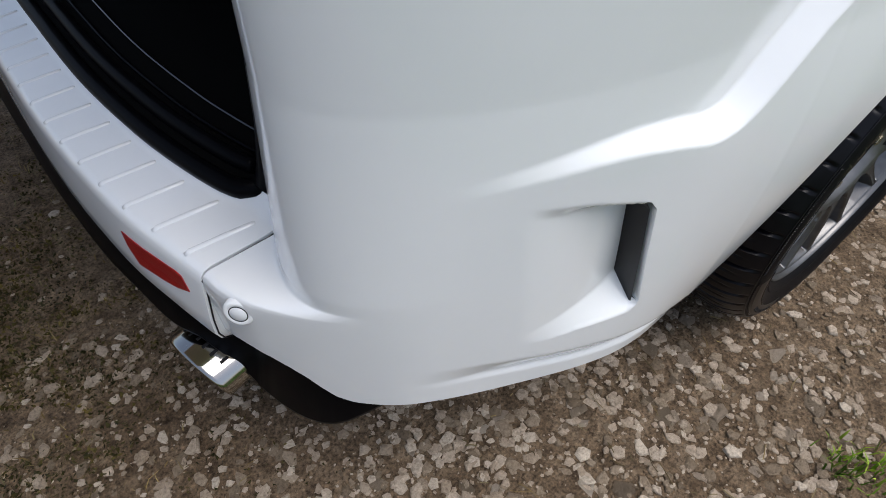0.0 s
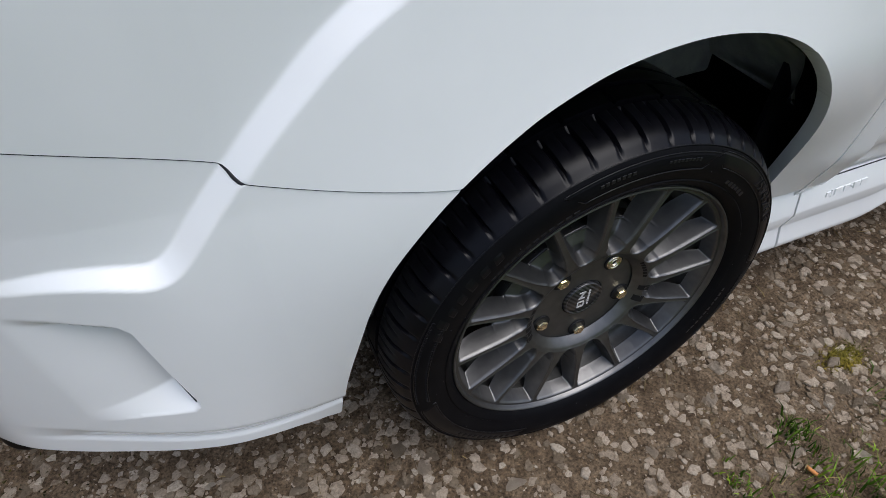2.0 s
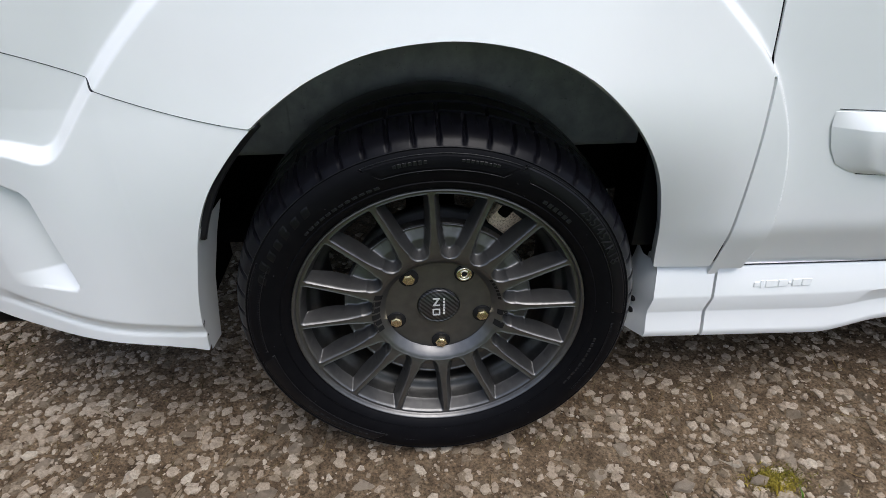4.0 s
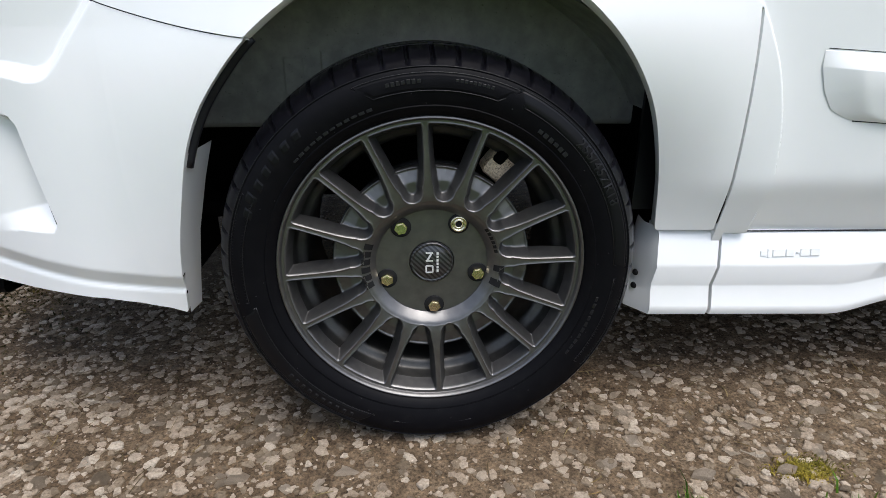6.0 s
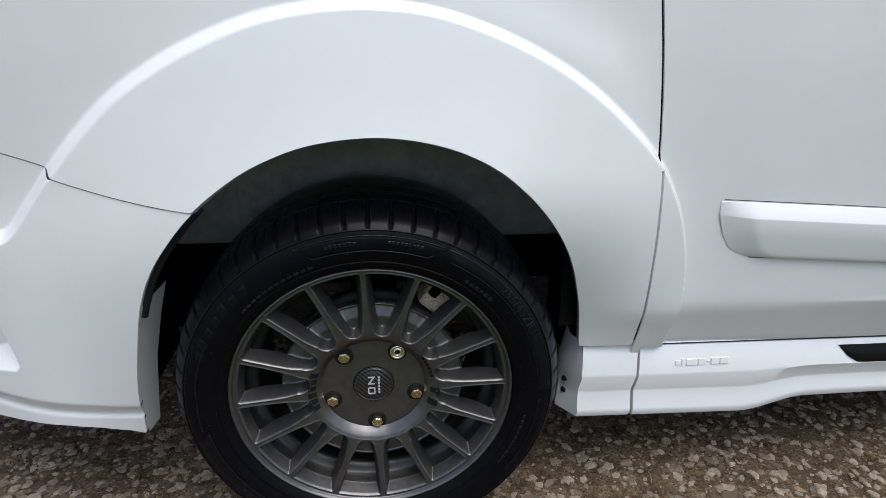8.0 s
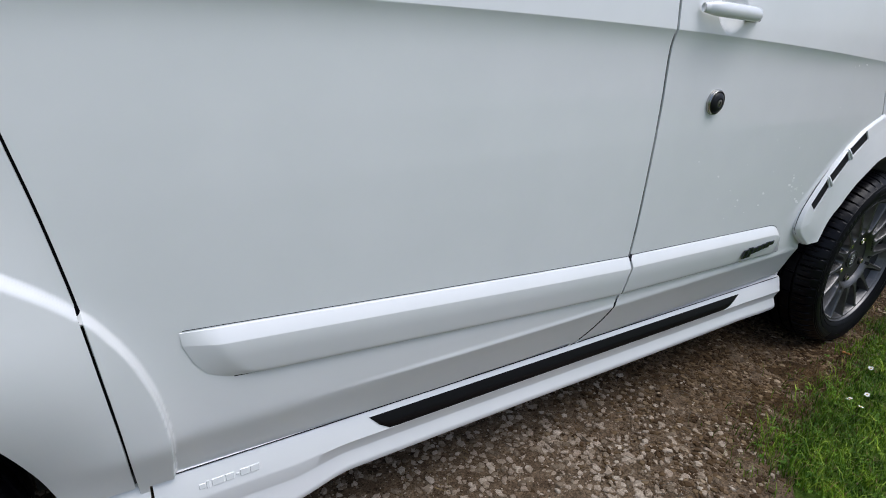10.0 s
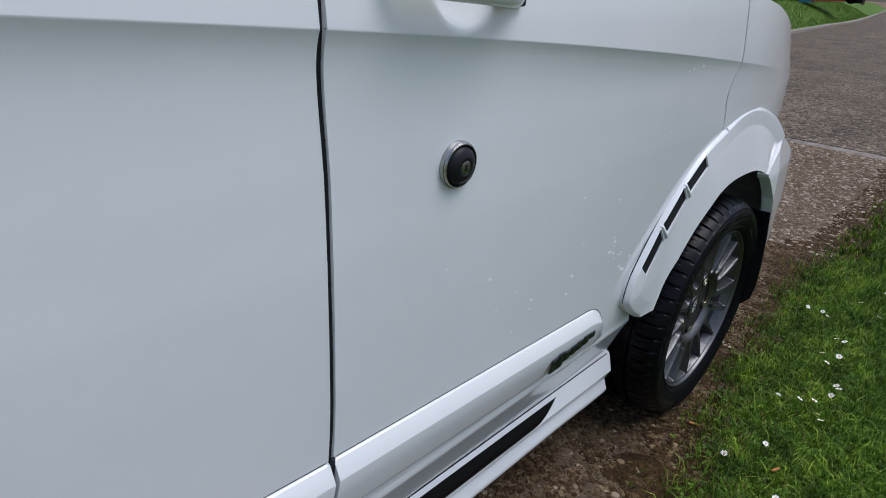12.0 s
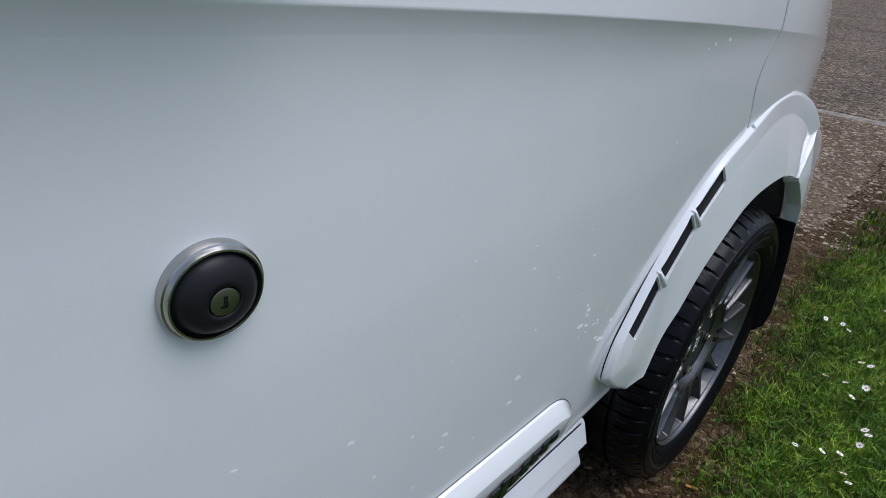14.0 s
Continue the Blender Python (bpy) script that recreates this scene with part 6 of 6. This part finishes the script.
# ---------------------------------------------------------------- grass, in blades
def blades(name, spots, tall, mat, label, seed, lean=0.6, wide=0.0022, category="grass", parent=None):
    r = np.random.default_rng(seed)
    n = len(spots)
    h = tall * r.uniform(0.45, 1.25, n)
    a = r.uniform(0, 2 * np.pi, n)
    b = r.uniform(0, 2 * np.pi, n)
    w = wide * r.uniform(0.6, 1.4, n)
    k = lean * r.uniform(0.15, 1.1, n)
    d = np.stack([np.cos(a), np.sin(a)], 1)
    s = np.stack([np.cos(b), np.sin(b)], 1) * w[:, None]
    p0 = spots[:, :2]
    z0 = spots[:, 2] - 0.003
    p1 = p0 + d * (h * k * 0.30)[:, None]
    p2 = p0 + d * (h * k)[:, None]
    z1, z2 = z0 + h * 0.62, z0 + h * np.sqrt(np.clip(1 - 0.35 * k**2, 0.2, 1))
    v = np.stack([np.c_[p0 - s, z0], np.c_[p0 + s, z0], np.c_[p1 + 0.8 * s, z1], np.c_[p1 - 0.8 * s, z1], np.c_[p2, z2]], 1).reshape(-1, 3)
    i = np.arange(n)[:, None] * 5
    f = [tuple(q) for q in np.concatenate([i + 0, i + 1, i + 2, i + 3], 1)] + [tuple(q) for q in np.concatenate([i + 3, i + 2, i + 4], 1)]
    ob = mesh_ob(name, v, f, mat, parent, smooth=False)
    return tagged(ob, label, category, kind="stuff")


def clover(name, spots, label, seed):
    """Low round leaves in threes."""
    r = np.random.default_rng(seed)
    v, f = [], []
    for x, y, z in spots:
        h, s, t = r.uniform(0.008, 0.022), r.uniform(0.0035, 0.0065), r.uniform(0, 6.28)
        for k in range(3):
            a = t + 2.094 * k
            c, q = math.cos(a), math.sin(a)
            b = len(v)
            for u, w, dz in ((0, 0, 0), (0.7, -0.6, 0.1), (1.35, -0.55, 0.25), (1.5, 0, 0.15), (1.35, 0.55, 0.25), (0.7, 0.6, 0.1)):
                v.append((x + s * (u * c - w * q), y + s * (u * q + w * c), h + s * dz))
            f.append(tuple(range(b, b + 6)))
    return tagged(mesh_ob(name, v, f, clover_leaf, None, smooth=False), label, "clover", kind="stuff")


def verge_edge(x):
    """The grass verge's ragged edge on the track's side."""
    return np.interp(x, [2.0, 2.4, 2.55, 2.7, 2.9, 3.2, 3.6, 4.4, 5.3, 7.2], [-0.30, -0.255, -0.225, -0.195, -0.145, -0.105, -0.095, -0.06, -0.10, -0.12]) - 0.012 * np.sin(7.1 * x + 1) - 0.018 * np.sin(17 * x) - 0.01 * np.sin(41 * x)


def verge_spots(n, x0, x1, depth, seed, power=1.0, soft=0.05):
    r = np.random.default_rng(seed)
    x = r.uniform(x0, x1, n)
    y = verge_edge(x) - depth * r.uniform(0, 1, n) ** power + r.normal(0, soft, n)
    clump = np.sin(9 * x + 4 * np.sin(5 * y)) * np.sin(11 * y + 3 * np.sin(4 * x)) + r.normal(0, 0.5, n)
    keep = clump > -0.75
    return np.stack([x[keep], y[keep], 0 * x[keep]], 1)


blades("grass_verge", verge_spots(85000, 2.0, 4.6, 0.9, 21), 0.026, blade, "short dense green grass verge beside the track", 31, 0.9, 0.0013)
blades("grass_verge", verge_spots(60000, 2.0, 4.6, 0.9, 25), 0.056, blade, "longer leaning grass blades in the verge", 35, 1.1, 0.0013)
blades("grass_tuft", verge_spots(2600, 1.9, 4.4, 0.02, 27, 1.0, 0.10), 0.036, blade, "thin green blades straying onto the bare soil", 37, 1.0, 0.0012, "grass tuft")
clover("clover", verge_spots(9000, 2.0, 4.6, 0.9, 26), "small clover leaves low in the grass", 36)
blades("grass_verge", verge_spots(45000, 4.6, 7.2, 2.2, 22), 0.045, blade, "green grass verge beside the track", 32, wide=0.0035)
blades("dry_grass", verge_spots(9000, 2.0, 7.0, 0.30, 23, 1.2, 0.07), 0.04, dry, "straw-coloured dead grass along the verge's edge", 33, 1.0, 0.0016, "dry grass")
rt = np.random.default_rng(8)


def tuft(x, y, n, spread, tall, seed, mat=blade, label="small green grass tuft in the stones", category="grass tuft"):
    r = np.random.default_rng(seed)
    p = np.stack([x + r.normal(0, spread, n), y + r.normal(0, spread, n), np.zeros(n)], 1)
    ob = blades("grass_tuft", p, tall, mat, label, seed, 0.8, 0.0017, category)
    return tagged(ob, group="tufts in the stones")


for k, (x, y, n, sp, tl) in enumerate(((-0.255, -0.272, 70, 0.022, 0.035), (-0.22, -0.325, 60, 0.02, 0.03), (0.396, -0.213, 45, 0.014, 0.036), (0.385, -0.222, 35, 0.02, 0.024), (0.215, -0.245, 35, 0.016, 0.022), (0.235, -0.36, 160, 0.05, 0.04), (0.40, -0.36, 200, 0.06, 0.045), (0.20, -0.43, 180, 0.06, 0.04), (0.66, -0.25, 80, 0.03, 0.03))):
    tuft(x, y, n, sp, tl, 100 + k)
blades("dry_grass", np.stack([rt.uniform(0.0, 1.1, 1500), -0.30 - 0.25 * rt.uniform(0, 1, 1500) ** 0.8 + rt.normal(0, 0.06, 1500), np.zeros(1500)], 1), 0.03, dry, "brown dead grass and root fibres in the earth", 40, 1.3, 0.0012, "dry grass")
blades("dry_grass", np.stack([rt.uniform(-1.75, -1.0, 1000), rt.uniform(0.15, 1.5, 1000), np.zeros(1000)], 1), 0.02, dry, "straw-coloured dead grass scattered over the earth", 41, 1.6, 0.0010, "dry grass")
# lawn blades near the kerb
lr = np.random.default_rng(50)
lx = lr.uniform(12, 60, 45000)
ld = lr.uniform(0, 1, 45000) ** 1.2 * 8 + 0.2
ly = np.interp(lx, [q[0] for q in KERB], [q[1] for q in KERB]) + ld
lz = np.interp(ld, [0.15, 0.6, 1.2, 2.2, 6.0, 60], [0.115, 0.30, 0.62, 0.97, 1.1, 1.6])
blades("lawn_grass", np.stack([lx - 0.15 * ld, ly, lz], 1), 0.05, blade, "short mown lawn grass", 51, 0.7, 0.012)

# daisies
def daisy(x, y, z, seed, size=0.0095):
    r = random.Random(seed)
    head = bmesh.new()
    n = 13
    for k in range(n):
        a = 6.283 * k / n + r.uniform(-0.08, 0.08)
        ln = size * r.uniform(0.85, 1.1)
        c, s = math.cos(a), math.sin(a)
        w = size * 0.17
        vs = [head.verts.new(q) for q in ((c * size * 0.25 - s * w * 0.6, s * size * 0.25 + c * w * 0.6, 0), (c * size * 0.25 + s * w * 0.6, s * size * 0.25 - c * w * 0.6, 0), (c * ln * 0.8 + s * w, s * ln * 0.8 - c * w, 0.001), (c * ln, s * ln, 0.0016), (c * ln * 0.8 - s * w, s * ln * 0.8 + c * w, 0.001))]
        head.faces.new(vs)
    tilt = Euler((r.uniform(-0.5, 0.5), r.uniform(-0.5, 0.5), r.uniform(0, 6))).to_matrix().to_4x4()
    thing = tagged(new("daisy"), "small white daisy with a yellow centre in the grass", "flower", "daisies in the verge")
    thing.location = (x, y, 0)
    part("petals", head, petal, thing, at=Matrix.Translation((0, 0, z)) @ tilt)
    cv, cf = revolve([(0.0, 0.0026), (size * 0.2, 0.0020), (size * 0.3, 0.0004)], 10)
    mesh_ob("flower_centre", np.array(cv)[:, [0, 2, 1]], cf, yolk, thing, at=Matrix.Translation((0, 0, z)) @ tilt)
    tube("stalk", [(0, 0, -0.002), (0.002, 0.001, z * 0.5), (0, 0, z)], 0.0009, blade, thing, "", 5)


DAISIES = [(2.788, -0.22), (2.904, -0.288), (2.525, -0.272), (2.584, -0.295), (2.499, -0.315), (2.717, -0.372), (3.18, -0.24), (3.20, -0.295), (3.225, -0.33), (3.376, -0.358), (3.161, -0.353), (3.70, -0.310), (3.695, -0.285), (3.556, -0.273), (3.54, -0.222), (3.49, -0.301), (3.564, -0.321),
           (3.298, -0.360), (3.354, -0.369), (3.141, -0.369), (3.873, -0.214), (3.874, -0.14), (3.90, -0.19), (4.11, -0.281), (3.62, -0.345), (4.3, -0.34), (4.02, -0.36)]
for k, (x, y) in enumerate(DAISIES):
    daisy(x - 0.03, y + 0.012, 0.038 + 0.012 * rs.random(), 200 + k, 0.0085 + 0.0025 * rs.random())


# litter: two filter tips, a scrap of white wood and a straw
def butt(x, y, z, turn, mat, label, length=0.016, name="filter_tip"):
    v, f = revolve([(0.0, -length), (0.0034, -length), (0.0038, -length * 0.9), (0.0037, 0.0), (0.0036, length * 0.9), (0.003, length), (0, length)], 12)
    ob = mesh_ob(name, v, f, mat, at=pose(x, y, z, 6, 4, turn))
    return tagged(ob, label, "litter")


butt(2.858, -0.090, 0.004, 30, cork, "orange cigarette filter lying on the earth")
butt(0.36, -0.288, 0.006, 20, cork, "orange cigarette filter lying among the stones", 0.011)
butt(2.815, -0.325, 0.028, 70, cork, "orange cigarette filter caught in the grass")
butt(2.70, -0.362, 0.024, 60, petal, "white paper scrap in the grass", 0.014, "paper_scrap")

# moss patch in the track
mr = np.random.default_rng(77)
mp = np.stack([0.634 + mr.normal(0, 0.026, 1500), -0.131 + mr.normal(0, 0.014, 1500), np.zeros(1500)], 1)
# mp2: thin moss behind the van, also darkening the earth for the tailgate's shade
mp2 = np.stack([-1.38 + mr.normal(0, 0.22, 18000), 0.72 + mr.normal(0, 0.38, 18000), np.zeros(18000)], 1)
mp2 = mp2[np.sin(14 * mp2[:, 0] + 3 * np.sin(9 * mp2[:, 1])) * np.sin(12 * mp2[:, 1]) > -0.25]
blades("moss_patch", mp2, 0.007, shade_moss, "olive moss film, darkened for the shade behind the van", 79, 1.2, 0.003, "moss")
blades("moss_patch", mp, 0.007, moss, "golden olive moss patch between the stones", 78, 1.4, 0.0011, "moss")

def slab(name, pts, depth, mat, label, category):
    bm = bmesh.new()
    ring = [bm.verts.new(p) for p in pts]
    bm.faces.new(ring)
    ext = bmesh.ops.extrude_face_region(bm, geom=bm.faces[:])
    bmesh.ops.translate(bm, vec=depth, verts=[g for g in ext["geom"] if isinstance(g, bmesh.types.BMVert)])
    return tagged(part(name, bm, mat, None, label), label, category)


# far across the lawn: paling fence, a teal tent-shaped board, a red trailer side with its wheel, a steel post
fence = tagged(new("fence"), "dark wooden paling fence far across the lawn", "fence")
FA, FB = np.array((34.6, 19.5)), np.array((37.7, 9.55))
for k in range(64):
    p = FA + (FB - FA) * k / 63
    part("pale", box_bm((0.03, 0.09, 1.3), (p[0], p[1], 1.58), 0.01, 1), timber, fence)
for z in (1.2, 2.0):
    part("rail", box_bm((float(np.linalg.norm(FB - FA)), 0.04, 0.09), (0, 0, 0)), timber, fence, at=Matrix.Translation(((FA[0] + FB[0]) / 2 + 0.05, (FA[1] + FB[1]) / 2, z)) @ Euler((0, 0, math.atan2(FB[1] - FA[1], FB[0] - FA[0]))).to_matrix().to_4x4())
slab("awning", [(37.62, 9.50, 0.93), (37.86, 8.76, 0.98), (37.78, 9.05, 1.45), (37.70, 9.30, 1.55)], (0.5, 0.1, 0), teal_paint, "teal canvas awning end on the far grass", "awning")
slab("trailer", [(37.78, 8.98, 1.05), (38.14, 7.45, 1.10), (38.10, 7.40, 2.5), (37.70, 9.25, 2.5)], (1.8, 0.4, 0), red_paint, "red trailer side parked beyond the lawn", "trailer")
wv_, wf_ = revolve([(0.0, -0.05), (0.12, -0.06), (0.16, -0.08), (0.26, -0.08), (0.29, -0.05), (0.29, 0.05), (0.0, 0.06)], 28)
tagged(mesh_ob("spare_wheel", wv_, wf_, rubber, None, at=pose(38.02, 7.22, 1.30, 0, 0, 100)), "dark wheel leaning by the red trailer", "wheel")
tagged(part("crate", box_bm((0.4, 0.5, 0.6), (38.35, 7.0, 1.35), 0.04), black, None), "black plastic crate on the far grass", "crate")
tagged(tube("post", [(38.3, 6.75, 1.0), (38.32, 6.72, 1.8), (38.33, 6.70, 2.6)], 0.07, satin, None, "", 10), "grey steel post on the far grass", "post")

# worn bare soil along the verge
sx = np.arange(1.55, 7.15, 0.05)
sr_ = np.random.default_rng(72)
sv_ = []
for x in sx:
    top_ = float(verge_edge(np.array(x))) + (0.20 + 0.05 * math.sin(3.1 * x) + 0.04 * math.sin(8.3 * x + 1)) + sr_.normal(0, 0.018)
    fall = -0.014 * (1 - float(step(1.55, 2.35, np.array(x))))
    sv_ += [(x, top_, -0.006), (x, top_ - 0.03, -0.001 + fall + sr_.normal(0, 0.0025)), (x, top_ - 0.14, 0.0002 + fall + sr_.normal(0, 0.0025)), (x, top_ - 0.30, 0.0002 + fall + sr_.normal(0, 0.0025)), (x, -1.6, 0.001 + fall)]
bare = mesh_ob("soil", sv_, [(i * 5 + j, i * 5 + j + 1, (i + 1) * 5 + j + 1, (i + 1) * 5 + j) for i in range(len(sx) - 1) for j in range(4)], soil)
tagged(bare, "dark brown bare soil between the track and the grass", "soil", kind="structure")

# the verge's turf beside the whole track
vx = np.arange(-8.0, 7.0, 0.12)
vr = np.random.default_rng(71)
vy = np.where(vx < 1.9, -0.62, verge_edge(vx) - 0.07) + vr.normal(0, 0.03, len(vx))
tv_ = []
for x, y in zip(vx, vy):
    tv_ += [(x, y, -0.004), (x, y - 0.06, 0.006), (x, y - 0.6, 0.012), (x, y - 2.5, 0.02), (x, -9.0, 0.02), (x, -30.0, 0.1)]
verge = mesh_ob("verge", tv_, [(i * 6 + j, i * 6 + j + 1, (i + 1) * 6 + j + 1, (i + 1) * 6 + j) for i in range(len(vx) - 1) for j in range(5)], turf)
tagged(verge, "green turf verge beside the track", "grass", kind="structure")

# ---------------------------------------------------------------- stones
def stone_mesh(seed):
    r = np.random.default_rng(seed)
    n = int(r.integers(5, 8))
    a = np.sort(np.linspace(0, 2 * np.pi, n, endpoint=False) + r.uniform(-0.42, 0.42, n))
    rad = r.uniform(0.62, 1.08, n)
    px, py = rad * np.cos(a), rad * np.sin(a) * r.uniform(0.55, 0.95)
    low = np.stack([px * 1.06, py * 1.06, np.full(n, -0.3)], 1)
    mid = np.stack([px, py, r.uniform(0.0, 0.12, n)], 1)
    tilt = r.normal(0, 0.10, 2)
    k = r.uniform(0.62, 0.82, n)
    tx, ty = px * k + r.uniform(-0.06, 0.06), py * k + r.uniform(-0.06, 0.06)
    top = np.stack([tx, ty, 0.17 + tilt[0] * tx + tilt[1] * ty + r.uniform(-0.04, 0.04, n)], 1)
    peak = np.array([[r.uniform(-0.2, 0.2), r.uniform(-0.2, 0.2), 0.21]])
    f = [(i, (i + 1) % n, n + (i + 1) % n, n + i) for i in range(n)] + [(n + i, n + (i + 1) % n, 2 * n + (i + 1) % n, 2 * n + i) for i in range(n)]
    f += [(2 * n + i, 2 * n + (i + 1) % n, 3 * n) for i in range(n)]
    return np.vstack([low, mid, top, peak]), f


def grit_mesh(seed):
    r = np.random.default_rng(seed)
    a = np.linspace(0, 2 * np.pi, 5, endpoint=False) + r.uniform(-0.4, 0.4, 5)
    rad = r.uniform(0.7, 1.1, 5)
    rim = np.stack([rad * np.cos(a), rad * np.sin(a) * 0.8, r.uniform(-0.1, 0.1, 5)], 1)
    return np.vstack([rim, [[r.uniform(-0.3, 0.3), r.uniform(-0.3, 0.3), 0.55]]]), [(i, (i + 1) % 5, 5) for i in range(5)]


GRIT = [grit_mesh(500 + k) for k in range(12)]
STONES = [stone_mesh(300 + k) for k in range(24)]
SHARED = []
for k, (v, f) in enumerate(STONES):
    me = bpy.data.meshes.new("stone")
    me.from_pydata([tuple(map(float, q)) for q in v], [], f)
    me.materials.append(stone)
    SHARED.append(me)


def track(x, y):
    """How thickly the stones lie: thick in the track, thin towards the verge."""
    patch = 0.78 + 0.22 * step(-0.7, 0.6, np.sin(5.3 * x + 2.1 * np.sin(3.7 * y)) + np.sin(7.9 * y + 1.6 * np.sin(4.1 * x) + 0.8) + 0.5 * np.sin(17 * x + 11 * y))
    return patch * np.where(y > verge_edge(x), 1.0, 0.12) * np.where(x < 1.9, 1 - 0.62 * step(-0.20, -0.36, y) * step(-0.1, 0.25, x), 1.0) * (1 - 0.36 * step(-0.45, -0.2, x) * (1 - step(1.2, 1.8, x))) * (1 - 0.62 * step(0.25, 0.55, y) * step(-0.75, -1.0, x))


sr = np.random.default_rng(9)
# the larger stones along the wheel track, each an object of its own
count = 0
while count < 290:
    x, y = sr.uniform(-1.15, 0.95), sr.uniform(-0.36, 0.20)
    if sr.random() > track(np.array(x), np.array(y)):
        continue
    s = 0.011 + 0.019 * sr.random() ** 2.2
    ob = new("stone", SHARED[int(sr.integers(24))])
    ob.parent = ground
    ob.matrix_basis = Matrix.Translation((x, y, -0.001 - 0.10 * s)) @ Euler((sr.normal(0, 0.08), sr.normal(0, 0.08), sr.uniform(0, 6.28))).to_matrix().to_4x4() @ Matrix.Diagonal((s, s, s * 0.7, 1))
    count += 1
for x, y, s in ((0.448, -0.132, 0.023), (0.596, -0.130, 0.020), (0.56, -0.22, 0.017), (0.665, -0.178, 0.011)):
    ob = new("stone", SHARED[5])
    ob.parent = ground
    ob.matrix_basis = Matrix.Translation((x, y, 0.004)) @ Matrix.Diagonal((s, s, s * 0.9, 1))


def gravel(name, n, box, small, large, seed, label, mat=stone, fade=0):
    r = np.random.default_rng(seed)
    x, y = r.uniform(box[0], box[1], n), r.uniform(box[2], box[3], n)
    mixed = step(1.35, 2.35, x)
    keep = r.random(n) < track(x, y) * (1 - mixed if fade < 0 else mixed if fade > 0 else 1.0)
    x, y = x[keep], y[keep]
    vs, fs, base_i = [], [], 0
    for px, py in zip(x, y):
        s = small + (large - small) * r.random() ** 2.6
        v, f = STONES[int(r.integers(24))] if s > 0.0042 else GRIT[int(r.integers(12))]
        t = r.uniform(0, 6.283)
        c, q = math.cos(t) * s, math.sin(t) * s
        w = np.stack([px + v[:, 0] * c - v[:, 1] * q, py + v[:, 0] * q + v[:, 1] * c, v[:, 2] * s * 0.8 + r.uniform(-0.16, 0.04) * s], 1)
        vs.append(w)
        fs.extend(tuple(k + base_i for k in p) for p in f)
        base_i += len(v)
    ob = mesh_ob(name, np.vstack(vs), fs, mat, smooth=False)
    return tagged(ob, label, "gravel", kind="stuff")


gravel("gravel", 52000, (-1.7, 2.3, -0.75, 0.75), 0.0018, 0.0165, 61, "pale broken stones bedded in brown earth", stone, -1)
gravel("gravel", 3500, (-1.9, 1.9, 0.75, 2.4), 0.004, 0.016, 62, "pale broken stones bedded in brown earth")
gravel("gravel", 54000, (1.35, 4.6, -0.5, 0.6), 0.0020, 0.0140, 63, "small brown stones and crumbs of earth", brown_stone, 1)
gravel("gravel", 9000, (4.6, 7.2, -0.5, 0.10), 0.004, 0.016, 65, "small brown stones and crumbs of earth", brown_stone)
gravel("gravel", 14000, (4.6, 7.25, -1.8, 2.2), 0.005, 0.022, 64, "loose grit at the track's mouth", stone)


# dry stalks and twigs lying on the track
def twigs(name, n, box, mat, label, seed):
    r = np.random.default_rng(seed)
    v, f = [], []
    for k in range(n):
        x, y, a, ln = r.uniform(box[0], box[1]), r.uniform(box[2], box[3]), r.uniform(0, 6.28), 0.008 + 0.034 * r.random() ** 2
        bend, rad, b = r.normal(0, 0.25), r.uniform(0.0005, 0.0011), len(v)
        for i in range(4):
            t = i / 3 - 0.5
            c, q = math.cos(a + bend * t), math.sin(a + bend * t)
            px, py, pz = x + ln * t * c, y + ln * t * q, 0.004 + 0.002 * math.sin(3 * t + k) + rad
            for u, w in ((1, 0), (-0.5, 0.87), (-0.5, -0.87)):
                v.append((px - q * rad * u, py + c * rad * u, pz + rad * w))
        f += [(b + i * 3 + j, b + i * 3 + (j + 1) % 3, b + i * 3 + 3 + (j + 1) % 3, b + i * 3 + 3 + j) for i in range(3) for j in range(3)]
    return tagged(mesh_ob(name, v, f, mat), label, "twigs", kind="stuff")


twigs("twigs", 520, (-1.5, 1.3, -0.5, 0.2), dry, "straw-coloured stalks and twigs lying on the track", 91)
twigs("twigs", 420, (1.4, 4.2, -0.35, 0.15), timber, "brown twigs and root ends lying on the soil", 92)
